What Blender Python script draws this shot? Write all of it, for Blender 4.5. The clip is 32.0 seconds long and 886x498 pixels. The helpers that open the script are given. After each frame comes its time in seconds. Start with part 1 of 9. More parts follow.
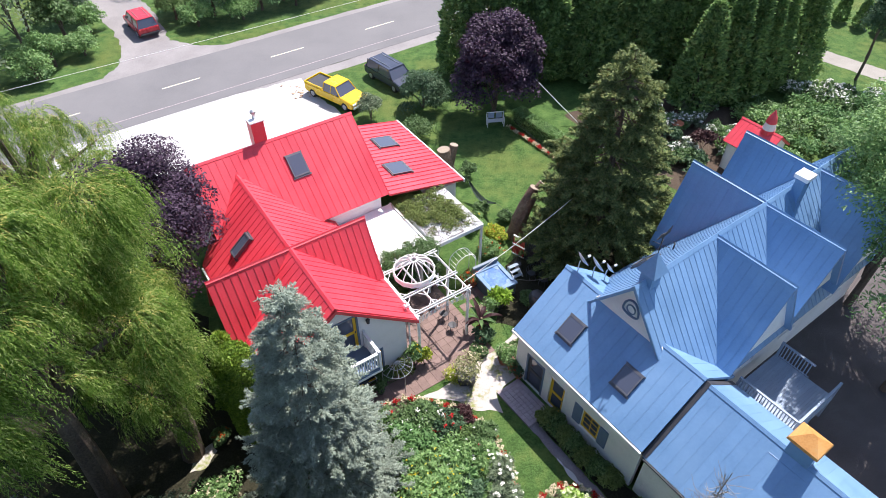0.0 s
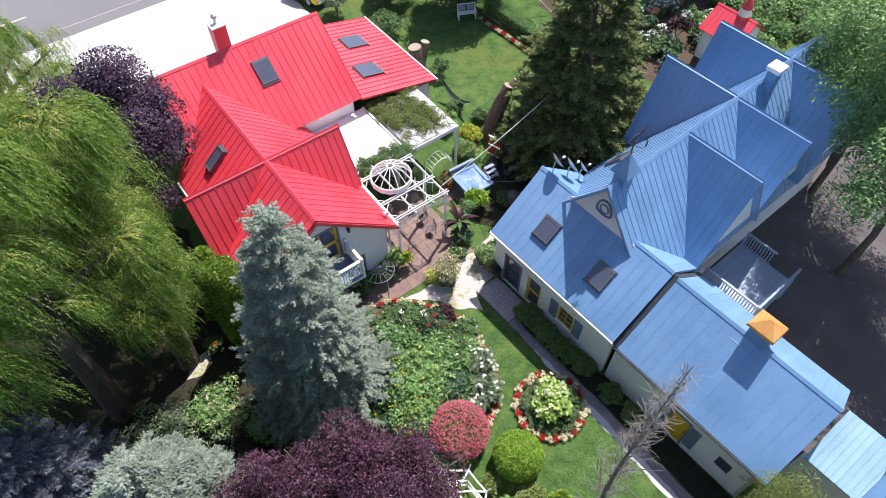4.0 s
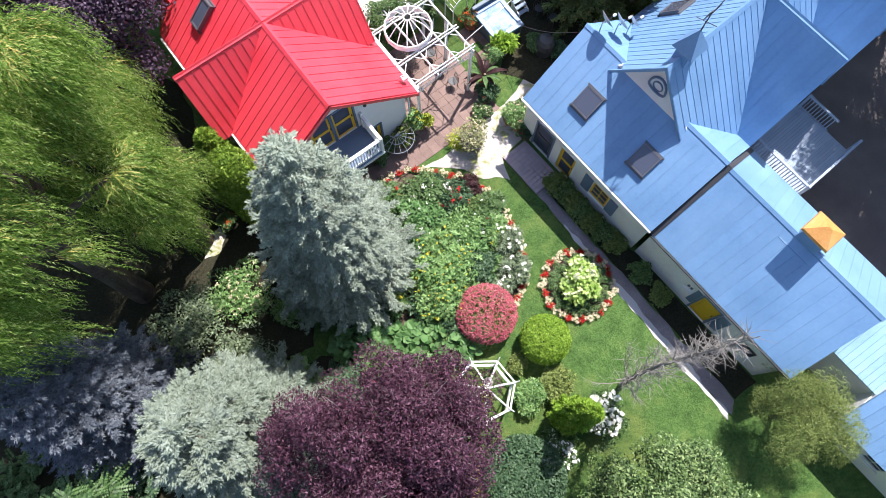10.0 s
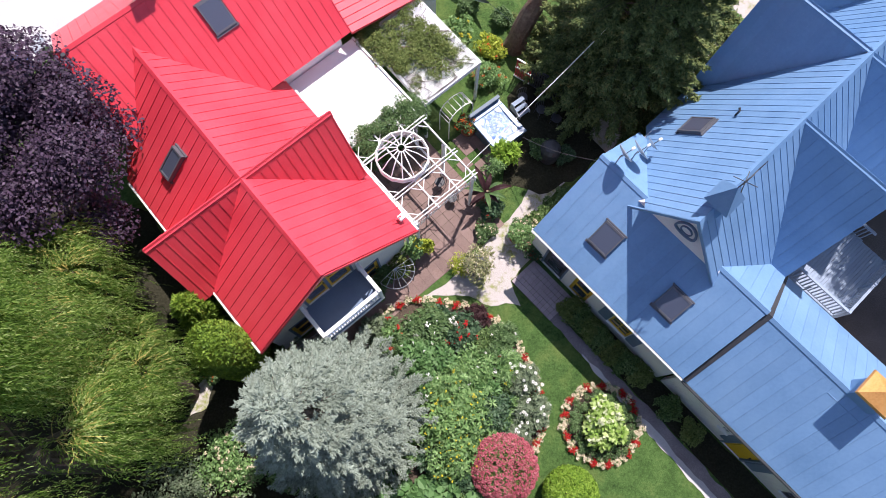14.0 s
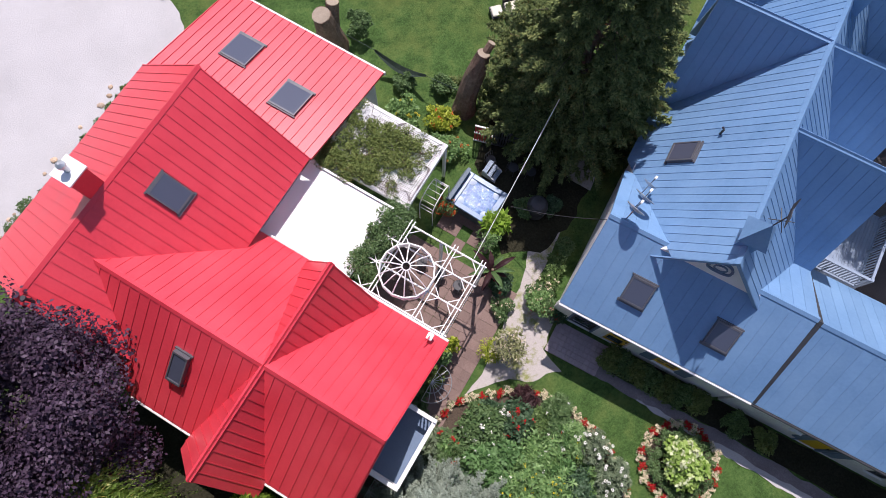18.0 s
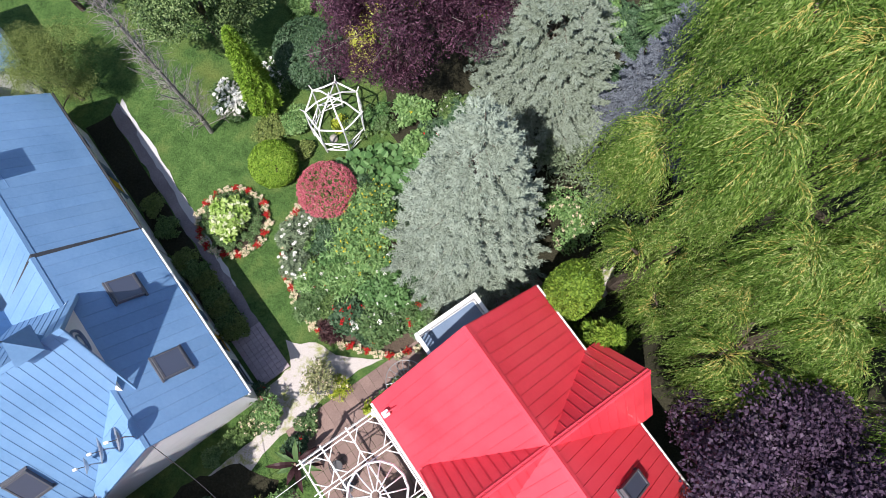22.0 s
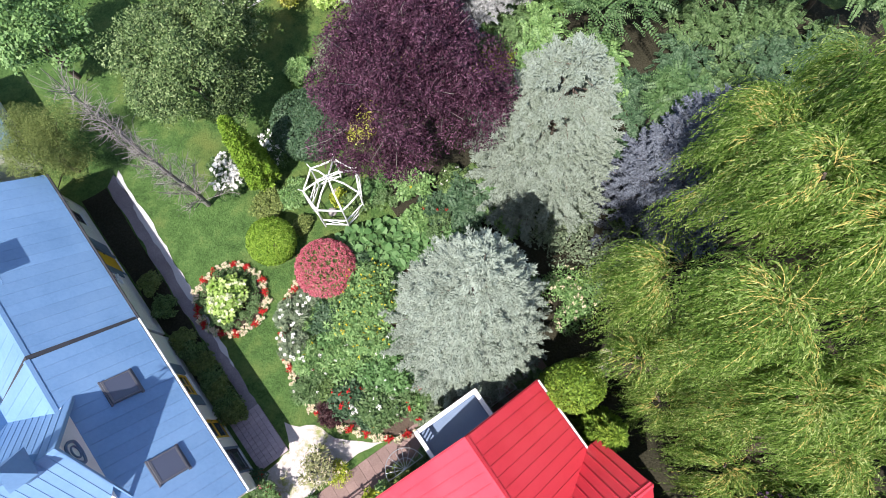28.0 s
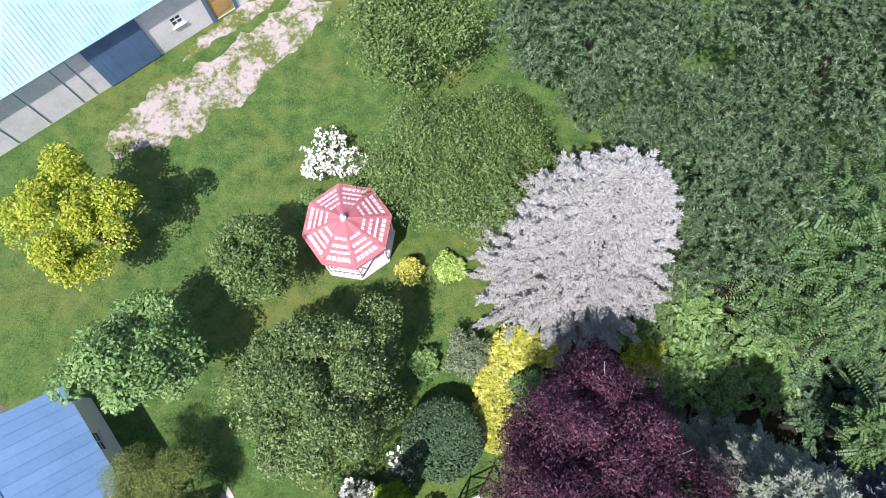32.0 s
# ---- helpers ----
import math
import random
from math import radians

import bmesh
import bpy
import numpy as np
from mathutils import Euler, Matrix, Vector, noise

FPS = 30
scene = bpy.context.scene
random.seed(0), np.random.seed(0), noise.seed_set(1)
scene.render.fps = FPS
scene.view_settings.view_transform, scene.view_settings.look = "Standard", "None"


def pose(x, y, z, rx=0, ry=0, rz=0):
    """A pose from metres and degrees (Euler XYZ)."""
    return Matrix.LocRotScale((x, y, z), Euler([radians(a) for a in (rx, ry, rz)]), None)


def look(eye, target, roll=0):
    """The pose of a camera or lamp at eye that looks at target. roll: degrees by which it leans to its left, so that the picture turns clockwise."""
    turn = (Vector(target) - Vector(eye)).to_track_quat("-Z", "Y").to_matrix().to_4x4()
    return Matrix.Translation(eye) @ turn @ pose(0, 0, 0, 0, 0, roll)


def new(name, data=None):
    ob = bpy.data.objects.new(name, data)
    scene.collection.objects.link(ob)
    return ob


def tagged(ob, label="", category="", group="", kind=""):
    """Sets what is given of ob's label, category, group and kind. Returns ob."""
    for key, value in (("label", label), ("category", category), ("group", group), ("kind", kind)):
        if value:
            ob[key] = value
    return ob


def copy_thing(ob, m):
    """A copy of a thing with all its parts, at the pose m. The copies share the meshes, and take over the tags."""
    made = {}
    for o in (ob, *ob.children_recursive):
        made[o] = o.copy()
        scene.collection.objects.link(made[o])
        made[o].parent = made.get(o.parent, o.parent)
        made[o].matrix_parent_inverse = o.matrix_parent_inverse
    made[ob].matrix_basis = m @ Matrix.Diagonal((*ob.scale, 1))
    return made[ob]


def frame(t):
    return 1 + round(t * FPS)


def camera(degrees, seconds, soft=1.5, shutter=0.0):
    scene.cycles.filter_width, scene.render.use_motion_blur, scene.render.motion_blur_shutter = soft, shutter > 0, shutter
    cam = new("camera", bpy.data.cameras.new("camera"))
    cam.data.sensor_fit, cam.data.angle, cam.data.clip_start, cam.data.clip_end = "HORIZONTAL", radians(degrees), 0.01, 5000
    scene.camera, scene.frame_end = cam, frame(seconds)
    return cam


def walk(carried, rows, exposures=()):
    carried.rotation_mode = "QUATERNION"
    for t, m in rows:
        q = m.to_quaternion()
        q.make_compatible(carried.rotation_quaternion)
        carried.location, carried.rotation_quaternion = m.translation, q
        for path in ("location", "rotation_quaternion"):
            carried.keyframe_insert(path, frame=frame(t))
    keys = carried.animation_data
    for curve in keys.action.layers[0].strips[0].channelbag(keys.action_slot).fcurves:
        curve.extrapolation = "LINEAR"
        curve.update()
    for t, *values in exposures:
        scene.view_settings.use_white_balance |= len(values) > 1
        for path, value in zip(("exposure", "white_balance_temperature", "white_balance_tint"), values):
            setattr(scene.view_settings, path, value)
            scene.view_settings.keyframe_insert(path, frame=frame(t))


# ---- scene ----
cam = camera(69.4, 32.0, 0.7)
PATH = [
    (0, 0.468, 0.623, 25.236, 46.22, 0.13, -0.29),
    (0.5, 0.505, 0.735, 25.384, 46.06, 0.18, -1.51),
    (1, 0.454, 0.904, 25.471, 46.09, 0.21, -2.43),
    (1.5, 0.541, 1.093, 25.588, 46.03, 0.32, -2.86),
    (2, 0.635, 1.192, 25.702, 46.00, 0.42, -3.15),
    (2.5, 0.608, 1.134, 25.815, 44.85, 0.36, -3.35),
    (3, 0.553, 1.065, 25.875, 42.06, 0.26, -3.49),
    (3.5, 0.463, 0.909, 25.996, 39.21, 0.15, -3.46),
    (4, 0.391, 0.793, 25.979, 36.50, 0.03, -3.41),
    (4.5, 0.223, 0.878, 26.141, 33.20, -0.15, -3.51),
    (6.5, -0.341, 2.725, 26.295, 21.19, -0.28, -3.62),
    (7, -0.496, 3.413, 26.291, 18.13, -0.29, -3.74),
    (7.5, -0.521, 4.559, 26.417, 15.61, -0.27, -3.72),
    (8, -0.481, 5.179, 26.293, 15.67, -0.22, -3.83),
    (8.5, -0.470, 5.375, 26.339, 15.66, -0.17, -3.74),
    (9, -0.462, 5.473, 26.297, 15.65, -0.13, -3.79),
    (9.5, -0.450, 5.592, 26.312, 15.62, -0.08, -3.75),
    (10, -0.450, 5.956, 26.348, 15.60, -0.04, -3.71),
    (10.5, -0.480, 6.693, 26.442, 15.58, -0.02, -3.61),
    (11, -0.412, 7.761, 26.415, 15.57, -0.02, -3.42),
    (11.5, -0.348, 8.956, 26.312, 15.48, -0.06, -3.63),
    (12, -0.279, 9.930, 26.117, 15.47, -0.09, -4.06),
    (12.5, -0.274, 10.616, 25.931, 15.40, -0.13, -4.26),
    (13, -0.388, 11.098, 25.892, 15.53, -0.15, -4.40),
    (13.5, -0.462, 11.605, 25.636, 15.31, -0.16, -5.52),
    (14, -0.544, 12.069, 25.551, 15.29, -0.20, -6.73),
    (14.5, -0.693, 12.693, 25.570, 15.32, -0.25, -6.60),
    (15, -0.918, 13.530, 25.642, 15.30, -0.31, -6.08),
    (15.5, -1.187, 14.495, 25.670, 15.33, -0.37, -5.75),
    (17.5, -2.303, 16.549, 25.412, 15.41, -1.34, -13.90),
    (18, -2.318, 16.733, 25.452, 15.23, -1.16, -25.65),
    (18.5, -2.424, 16.974, 25.591, 15.47, -1.31, -46.80),
    (19, -2.606, 17.300, 25.606, 15.33, -1.25, -78.06),
    (19.5, -2.834, 17.629, 25.522, 15.60, -0.94, -109.89),
    (20, -3.037, 17.991, 25.453, 15.53, -0.54, -140.54),
    (20.5, -3.134, 18.500, 25.536, 15.35, -0.32, -165.96),
    (21, -3.156, 18.919, 25.482, 15.42, -0.24, -172.63),
    (21.5, -3.024, 19.290, 25.450, 15.42, -0.24, -177.79),
    (22, -2.862, 19.701, 25.481, 15.51, -0.26, -181.12),
    (22.5, -3.165, 20.170, 25.464, 15.62, -0.19, -180.85),
    (23, -3.821, 20.476, 25.449, 15.63, -0.14, -180.45),
    (23.5, -4.639, 20.749, 25.542, 15.53, -0.13, -180.52),
    (24, -5.076, 21.060, 25.571, 15.55, -0.18, -180.81),
    (24.5, -5.163, 21.173, 25.632, 15.57, -0.25, -180.31),
    (26.5, -4.068, 19.054, 25.873, 15.41, -0.73, -179.72),
    (27, -3.716, 18.269, 25.894, 15.12, -0.22, -180.80),
    (27.5, -3.444, 17.543, 25.896, 15.43, -0.15, -180.83),
    (28, -2.989, 16.358, 26.098, 15.08, -0.11, -181.20),
    (28.5, -2.519, 15.283, 26.108, 15.60, -0.17, -181.02),
    (29, -1.939, 13.858, 26.153, 15.52, -0.21, -181.23),
    (29.5, -1.408, 12.293, 26.099, 15.50, -0.22, -181.46),
    (30, -0.779, 10.580, 26.055, 15.43, -0.17, -181.52),
    (30.5, -0.048, 8.842, 26.084, 15.33, -0.06, -181.47),
    (31, 0.723, 7.167, 26.259, 15.29, 0.10, -181.45),
    (31.5, 1.446, 5.408, 26.462, 15.34, 0.31, -181.48),
    (32, 2.271, 3.459, 26.370, 15.44, 0.44, -181.55),
]
walk(cam, [(t, pose(x, y, z, rx, ry, rz)) for t, x, y, z, rx, ry, rz in PATH], [(0, 0.78, 6500, 15.5), (4, 0.68, 6500, 15.5), (7, 0.98, 6500, 14.5), (9, 1.03, 6500, 14.5), (13, 0.66, 6500, 18.0), (15, 0.38, 6500, 21.5), (17.5, 0.14, 6500, 21.5), (19, -0.03, 6500, 19.0), (20, 0.33, 6500, 14.5), (22, 0.51, 6500, 14.5), (24, 0.66, 6500, 14.5), (27, 0.72, 6500, 16.0), (29, 0.85, 6500, 18.0), (32, 0.72, 6500, 19.5)])

# world, sun and exposure
SUN_TO = Vector((0.517, 0.858, 1.74)).normalized()
world = bpy.data.worlds.new("sky")
scene.world = world
world.use_nodes = True
wn = world.node_tree.nodes
sky = wn.new("ShaderNodeTexSky")
sky.sky_type, sky.sun_disc = "NISHITA", False
sky.sun_elevation, sky.sun_rotation = radians(60.1), radians(31.1)
world.node_tree.links.new(sky.outputs[0], wn["Background"].inputs[0])
wn["Background"].inputs[1].default_value = 0.13
sun = new("sun", bpy.data.lights.new("sun", "SUN"))
sun.data.energy, sun.data.angle, sun.data.color = 5.0, radians(0.6), (1.0, 0.965, 0.92)
sun.matrix_world = look(SUN_TO * 80, (0, 0, 0))

# ---- materials ----


def nodes_of(name):
    m = bpy.data.materials.new(name)
    m.use_nodes = True
    t = m.node_tree
    return m, t.nodes, t.links, t.nodes["Principled BSDF"]


def ramp_of(n, cols, pos=None):
    r = n.new("ShaderNodeValToRGB")
    e = r.color_ramp.elements
    while len(e) < len(cols):
        e.new(0.5)
    for i, c in enumerate(cols):
        e[i].position = pos[i] if pos else i / max(1, len(cols) - 1)
        e[i].color = (*c, 1)
    return r


def noise_of(n, l, co, scale, detail=4.0, rough=0.6):
    t = n.new("ShaderNodeTexNoise")
    t.inputs["Scale"].default_value, t.inputs["Detail"].default_value, t.inputs["Roughness"].default_value = scale, detail, rough
    l.new(co, t.inputs["Vector"])
    return t.outputs["Fac"]


def math_of(n, l, op, a, b):
    m = n.new("ShaderNodeMath")
    m.operation = op
    for i, v in enumerate((a, b)):
        if isinstance(v, (int, float)):
            m.inputs[i].default_value = v
        else:
            l.new(v, m.inputs[i])
    return m.outputs[0]


def mat(name, cols, big=0.7, fine=18.0, mix=0.5, rough=0.6, bump=0.15, metal=0.0, vary=0.0, spec=0.4, pos=None, depth=0.02):
    """A surface with stains (big) and grain (fine); vary: brightness from piece to piece."""
    m, n, l, p = nodes_of(name)
    co = n.new("ShaderNodeNewGeometry").outputs["Position"]
    a, b = noise_of(n, l, co, big, 5.0), noise_of(n, l, co, fine, 3.0)
    f = math_of(n, l, "ADD", math_of(n, l, "MULTIPLY", a, 1 - mix), math_of(n, l, "MULTIPLY", b, mix))
    f = math_of(n, l, "ADD", math_of(n, l, "MULTIPLY", math_of(n, l, "SUBTRACT", f, 0.5), 2.2), 0.5)
    r = ramp_of(n, cols, pos)
    l.new(f, r.inputs[0])
    out = r.outputs[0]
    if vary:
        h = n.new("ShaderNodeHueSaturation")
        v = math_of(n, l, "ADD", math_of(n, l, "MULTIPLY", n.new("ShaderNodeObjectInfo").outputs["Random"], vary), 1 - vary / 2)
        l.new(v, h.inputs["Value"])
        l.new(out, h.inputs["Color"])
        out = h.outputs[0]
    l.new(out, p.inputs["Base Color"])
    rr = math_of(n, l, "ADD", math_of(n, l, "MULTIPLY", a, 0.25), rough - 0.12)
    l.new(rr, p.inputs["Roughness"])
    p.inputs["Metallic"].default_value = metal
    p.inputs["Specular IOR Level"].default_value = spec
    if bump:
        k = n.new("ShaderNodeBump")
        k.inputs["Strength"].default_value, k.inputs["Distance"].default_value = bump, depth
        l.new(b, k.inputs["Height"])
        l.new(k.outputs[0], p.inputs["Normal"])
    return m


def leafmat(name, cols, through_light=0.3, rough=0.55, spec=0.2, speck=0.55):
    """Leaves: a shade of its own for each leaf, light that shines through, and slow drifts of tone over the crown."""
    m, n, l, p = nodes_of(name)
    g = n.new("ShaderNodeNewGeometry")
    big = noise_of(n, l, g.outputs["Position"], 0.9, 2.0)
    mid = noise_of(n, l, g.outputs["Position"], 4.5, 2.0)
    f = math_of(n, l, "ADD", math_of(n, l, "MULTIPLY", g.outputs["Random Per Island"], speck), math_of(n, l, "MULTIPLY", big, 0.35))
    f = math_of(n, l, "ADD", f, math_of(n, l, "MULTIPLY", mid, 0.45))
    f = math_of(n, l, "ADD", math_of(n, l, "MULTIPLY", math_of(n, l, "SUBTRACT", f, 0.4 + speck / 2), 1.25), 0.5)
    r = ramp_of(n, cols)
    l.new(f, r.inputs[0])
    l.new(r.outputs[0], p.inputs["Base Color"])
    p.inputs["Roughness"].default_value, p.inputs["Specular IOR Level"].default_value = rough, spec
    t = n.new("ShaderNodeBsdfTranslucent")
    l.new(r.outputs[0], t.inputs[0])
    x = n.new("ShaderNodeMixShader")
    x.inputs[0].default_value = through_light
    l.new(p.outputs[0], x.inputs[1])
    l.new(t.outputs[0], x.inputs[2])
    l.new(x.outputs[0], n["Material Output"].inputs[0])
    return m


M_RED = mat("red_metal_roof", [(0.551, 0.032, 0.050), (0.653, 0.049, 0.071), (0.714, 0.067, 0.090)], 0.5, 9, 0.3, 0.38, 0.02, 0.0, 0.07, 0.6)
M_BLUE = mat("blue_metal_roof", [(0.112, 0.228, 0.395), (0.150, 0.282, 0.468), (0.184, 0.325, 0.516)], 0.5, 9, 0.3, 0.42, 0.03, 0.0, 0.10, 0.5)
M_PALEBLUE = mat("weathered_pale_blue_roof", [(0.150, 0.286, 0.394), (0.218, 0.374, 0.476), (0.286, 0.428, 0.517)], 0.6, 12, 0.4, 0.5, 0.05, 0.0, 0.12)
M_WALL = mat("white_stucco", [(0.60, 0.60, 0.60), (0.76, 0.76, 0.75), (0.80, 0.80, 0.79)], 0.8, 30, 0.4, 0.8, 0.3)
M_BOARD = mat("white_weathered_boards", [(0.496, 0.484, 0.496), (0.732, 0.720, 0.732), (0.850, 0.838, 0.850)], 0.9, 16, 0.5, 0.8, 0.3, vary=0.2)
M_WHITE = mat("white_paint", [(0.70, 0.70, 0.69), (0.82, 0.82, 0.81)], 1.2, 30, 0.4, 0.55, 0.08)
M_FLAT = mat("white_roof_membrane", [(0.74, 0.74, 0.74), (0.84, 0.84, 0.83)], 0.7, 20, 0.3, 0.7, 0.06)
M_YELLOW = mat("yellow_paint", [(0.62, 0.36, 0.02), (0.78, 0.48, 0.03)], 1.5, 25, 0.4, 0.5, 0.08)
M_GREYBLUE = mat("grey_blue_paint", [(0.10, 0.15, 0.23), (0.15, 0.21, 0.31)], 1.1, 22, 0.4, 0.6, 0.1)
M_NAVY = mat("blue_painted_planks", [(0.055, 0.11, 0.21), (0.085, 0.16, 0.29), (0.12, 0.20, 0.34)], 0.9, 14, 0.4, 0.65, 0.2, vary=0.15)
M_DECK = mat("pale_blue_deck_paint", [(0.20, 0.26, 0.35), (0.31, 0.38, 0.48)], 0.9, 18, 0.5, 0.6, 0.1, vary=0.15)
M_COPPER = mat("orange_copper_cap", [(0.55, 0.22, 0.06), (0.74, 0.36, 0.11), (0.66, 0.40, 0.18)], 1.3, 14, 0.4, 0.45, 0.1, 0.35)
M_GALV = mat("galvanised_steel", [(0.40, 0.42, 0.44), (0.60, 0.62, 0.64)], 2, 30, 0.4, 0.4, 0.05, 0.7)
M_DARK = mat("dark_frame", [(0.030, 0.031, 0.036), (0.066, 0.067, 0.074)], 2, 30, 0.4, 0.5, 0.05)
M_SKYFRAME = mat("dark_skylight_frame", [(0.075, 0.078, 0.090), (0.140, 0.142, 0.158)], 2, 30, 0.4, 0.45, 0.05, 0.2)
M_GRASS = None
m, n, l, p = nodes_of("mown_grass")
gco = n.new("ShaderNodeNewGeometry").outputs["Position"]
g1, g2, g3, g4 = (noise_of(n, l, gco, sc, 4.0, 0.65) for sc in (0.16, 1.3, 9.0, 45.0))
gf = math_of(n, l, "ADD", math_of(n, l, "MULTIPLY", g2, 0.38), math_of(n, l, "MULTIPLY", g3, 0.34))
gf = math_of(n, l, "ADD", gf, math_of(n, l, "MULTIPLY", g4, 0.28))
gf = math_of(n, l, "ADD", math_of(n, l, "MULTIPLY", math_of(n, l, "SUBTRACT", gf, 0.5), 3.0), 0.5)
gr = ramp_of(n, [(0.019, 0.044, 0.012), (0.054, 0.112, 0.028), (0.088, 0.165, 0.044), (0.145, 0.222, 0.076)], [0.05, 0.38, 0.66, 1.0])
l.new(gf, gr.inputs[0])
dry = ramp_of(n, [(0, 0, 0), (0, 0, 0), (0.8, 0.8, 0.8)], [0.0, 0.47, 0.72])
l.new(math_of(n, l, "ADD", math_of(n, l, "MULTIPLY", g1, 0.65), math_of(n, l, "MULTIPLY", g2, 0.35)), dry.inputs[0])
gm = n.new("ShaderNodeMixRGB")
gm.inputs[2].default_value = (0.150, 0.158, 0.042, 1)
l.new(dry.outputs[0], gm.inputs[0])
l.new(gr.outputs[0], gm.inputs[1])
l.new(gm.outputs[0], p.inputs["Base Color"])
p.inputs["Roughness"].default_value, p.inputs["Specular IOR Level"].default_value = 0.85, 0.15
gb = n.new("ShaderNodeBump")
gb.inputs["Strength"].default_value, gb.inputs["Distance"].default_value = 0.9, 0.06
l.new(math_of(n, l, "ADD", g3, g4), gb.inputs["Height"])
l.new(gb.outputs[0], p.inputs["Normal"])
M_GRASS = m


def worn(name, bare, green, cover, big=0.75):
    """Bare ground with thin weeds coming through; cover: how much is overgrown, 0 to 1."""
    m, n, l, p = nodes_of(name)
    co = n.new("ShaderNodeNewGeometry").outputs["Position"]
    t1, t2, t3 = (noise_of(n, l, co, sc, 5.0, 0.65) for sc in (big, 4.0, 22.0))
    ta, tb = ramp_of(n, bare), ramp_of(n, green)
    l.new(t3, ta.inputs[0])
    l.new(t3, tb.inputs[0])
    tm = ramp_of(n, [(1, 1, 1), (0, 0, 0)], [cover - 0.05, cover + 0.05])
    l.new(math_of(n, l, "ADD", math_of(n, l, "MULTIPLY", t1, 0.6), math_of(n, l, "MULTIPLY", t2, 0.4)), tm.inputs[0])
    tx = n.new("ShaderNodeMixRGB")
    for i, v in enumerate((tm, ta, tb)):
        l.new(v.outputs[0], tx.inputs[i])
    l.new(tx.outputs[0], p.inputs["Base Color"])
    p.inputs["Roughness"].default_value, p.inputs["Specular IOR Level"].default_value = 0.95, 0.1
    k = n.new("ShaderNodeBump")
    k.inputs["Strength"].default_value, k.inputs["Distance"].default_value = 0.7, 0.04
    l.new(t3, k.inputs["Height"])
    l.new(k.outputs[0], p.inputs["Normal"])
    return m


M_TRACK = worn("worn_grassy_track", [(0.190, 0.162, 0.155), (0.345, 0.310, 0.302), (0.450, 0.415, 0.408)], [(0.044, 0.081, 0.017), (0.097, 0.128, 0.034), (0.176, 0.170, 0.068)], 0.50)
M_COURT = worn("sandy_gravel_with_weeds", [(0.300, 0.268, 0.248), (0.450, 0.412, 0.388), (0.570, 0.530, 0.505)], [(0.113, 0.168, 0.045), (0.242, 0.261, 0.092), (0.386, 0.352, 0.197)], 0.45, 0.9)
M_SOIL = mat("garden_soil", [(0.035, 0.026, 0.019), (0.085, 0.064, 0.048), (0.13, 0.10, 0.075)], 0.6, 15, 0.5, 0.95, 0.8, spec=0.1, depth=0.04)
# soil and litter, kept near black so the colour carries tree shade too
M_SHADED_LITTER = mat("leaf_litter_with_shade", [(0.012, 0.012, 0.007), (0.030, 0.029, 0.018), (0.058, 0.054, 0.036)], 0.5, 12, 0.5, 0.95, 0.8, spec=0.1, depth=0.05)
M_GRAVEL = mat("pale_gravel", [(0.186, 0.167, 0.143), (0.291, 0.273, 0.242), (0.360, 0.341, 0.310)], 0.5, 28, 0.55, 0.9, 0.6, spec=0.2, depth=0.03)
M_WHITEGRAVEL = mat("white_stone_chippings", [(0.33, 0.325, 0.33), (0.45, 0.44, 0.445), (0.52, 0.515, 0.52)], 0.25, 30, 0.5, 0.9, 0.5, spec=0.2, depth=0.03)
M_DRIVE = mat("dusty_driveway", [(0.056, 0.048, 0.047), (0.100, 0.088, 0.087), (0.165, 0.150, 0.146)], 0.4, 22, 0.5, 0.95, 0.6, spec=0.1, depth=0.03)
M_SIDEDRIVE = mat("pale_grey_gravel", [(0.17, 0.158, 0.158), (0.25, 0.236, 0.235), (0.33, 0.315, 0.31)], 0.4, 22, 0.5, 0.95, 0.6, spec=0.1, depth=0.03)
M_PATH = mat("purple_grey_trodden_path", [(0.125, 0.106, 0.114), (0.205, 0.180, 0.190), (0.310, 0.280, 0.288)], 0.9, 22, 0.5, 0.95, 0.6, spec=0.1, depth=0.03)
M_ASPHALT = mat("worn_asphalt", [(0.124, 0.122, 0.126), (0.161, 0.158, 0.162), (0.198, 0.193, 0.195)], 0.22, 25, 0.45, 0.85, 0.35, spec=0.25, depth=0.02)
M_LINE = mat("road_paint", [(0.52, 0.49, 0.36), (0.70, 0.67, 0.54)], 3, 30, 0.5, 0.8, 0.1)
M_CONC = mat("grey_concrete", [(0.246, 0.202, 0.220), (0.368, 0.303, 0.319), (0.451, 0.377, 0.398)], 0.7, 22, 0.5, 0.9, 0.35, vary=0.15)
M_PAVER = mat("rose_brown_pavers", [(0.132, 0.084, 0.072), (0.197, 0.135, 0.117), (0.252, 0.180, 0.156)], 0.8, 22, 0.5, 0.9, 0.35, vary=0.22)
M_BARK = mat("grey_brown_bark", [(0.05, 0.04, 0.032), (0.12, 0.095, 0.075), (0.19, 0.155, 0.125)], 1.5, 14, 0.6, 0.95, 0.8, spec=0.1, depth=0.05)
M_DEADWOOD = mat("dead_grey_wood", [(0.135, 0.122, 0.110), (0.240, 0.222, 0.202), (0.340, 0.320, 0.296)], 1.5, 14, 0.6, 0.95, 0.6, spec=0.1)
M_STUMP = mat("barked_stump", [(0.09, 0.062, 0.045), (0.19, 0.135, 0.10), (0.30, 0.225, 0.165)], 1.2, 9, 0.55, 0.95, 0.9, spec=0.1, depth=0.08)
M_CUT = mat("sawn_wood_face", [(0.24, 0.19, 0.14), (0.38, 0.32, 0.25)], 3, 20, 0.5, 0.9, 0.3)
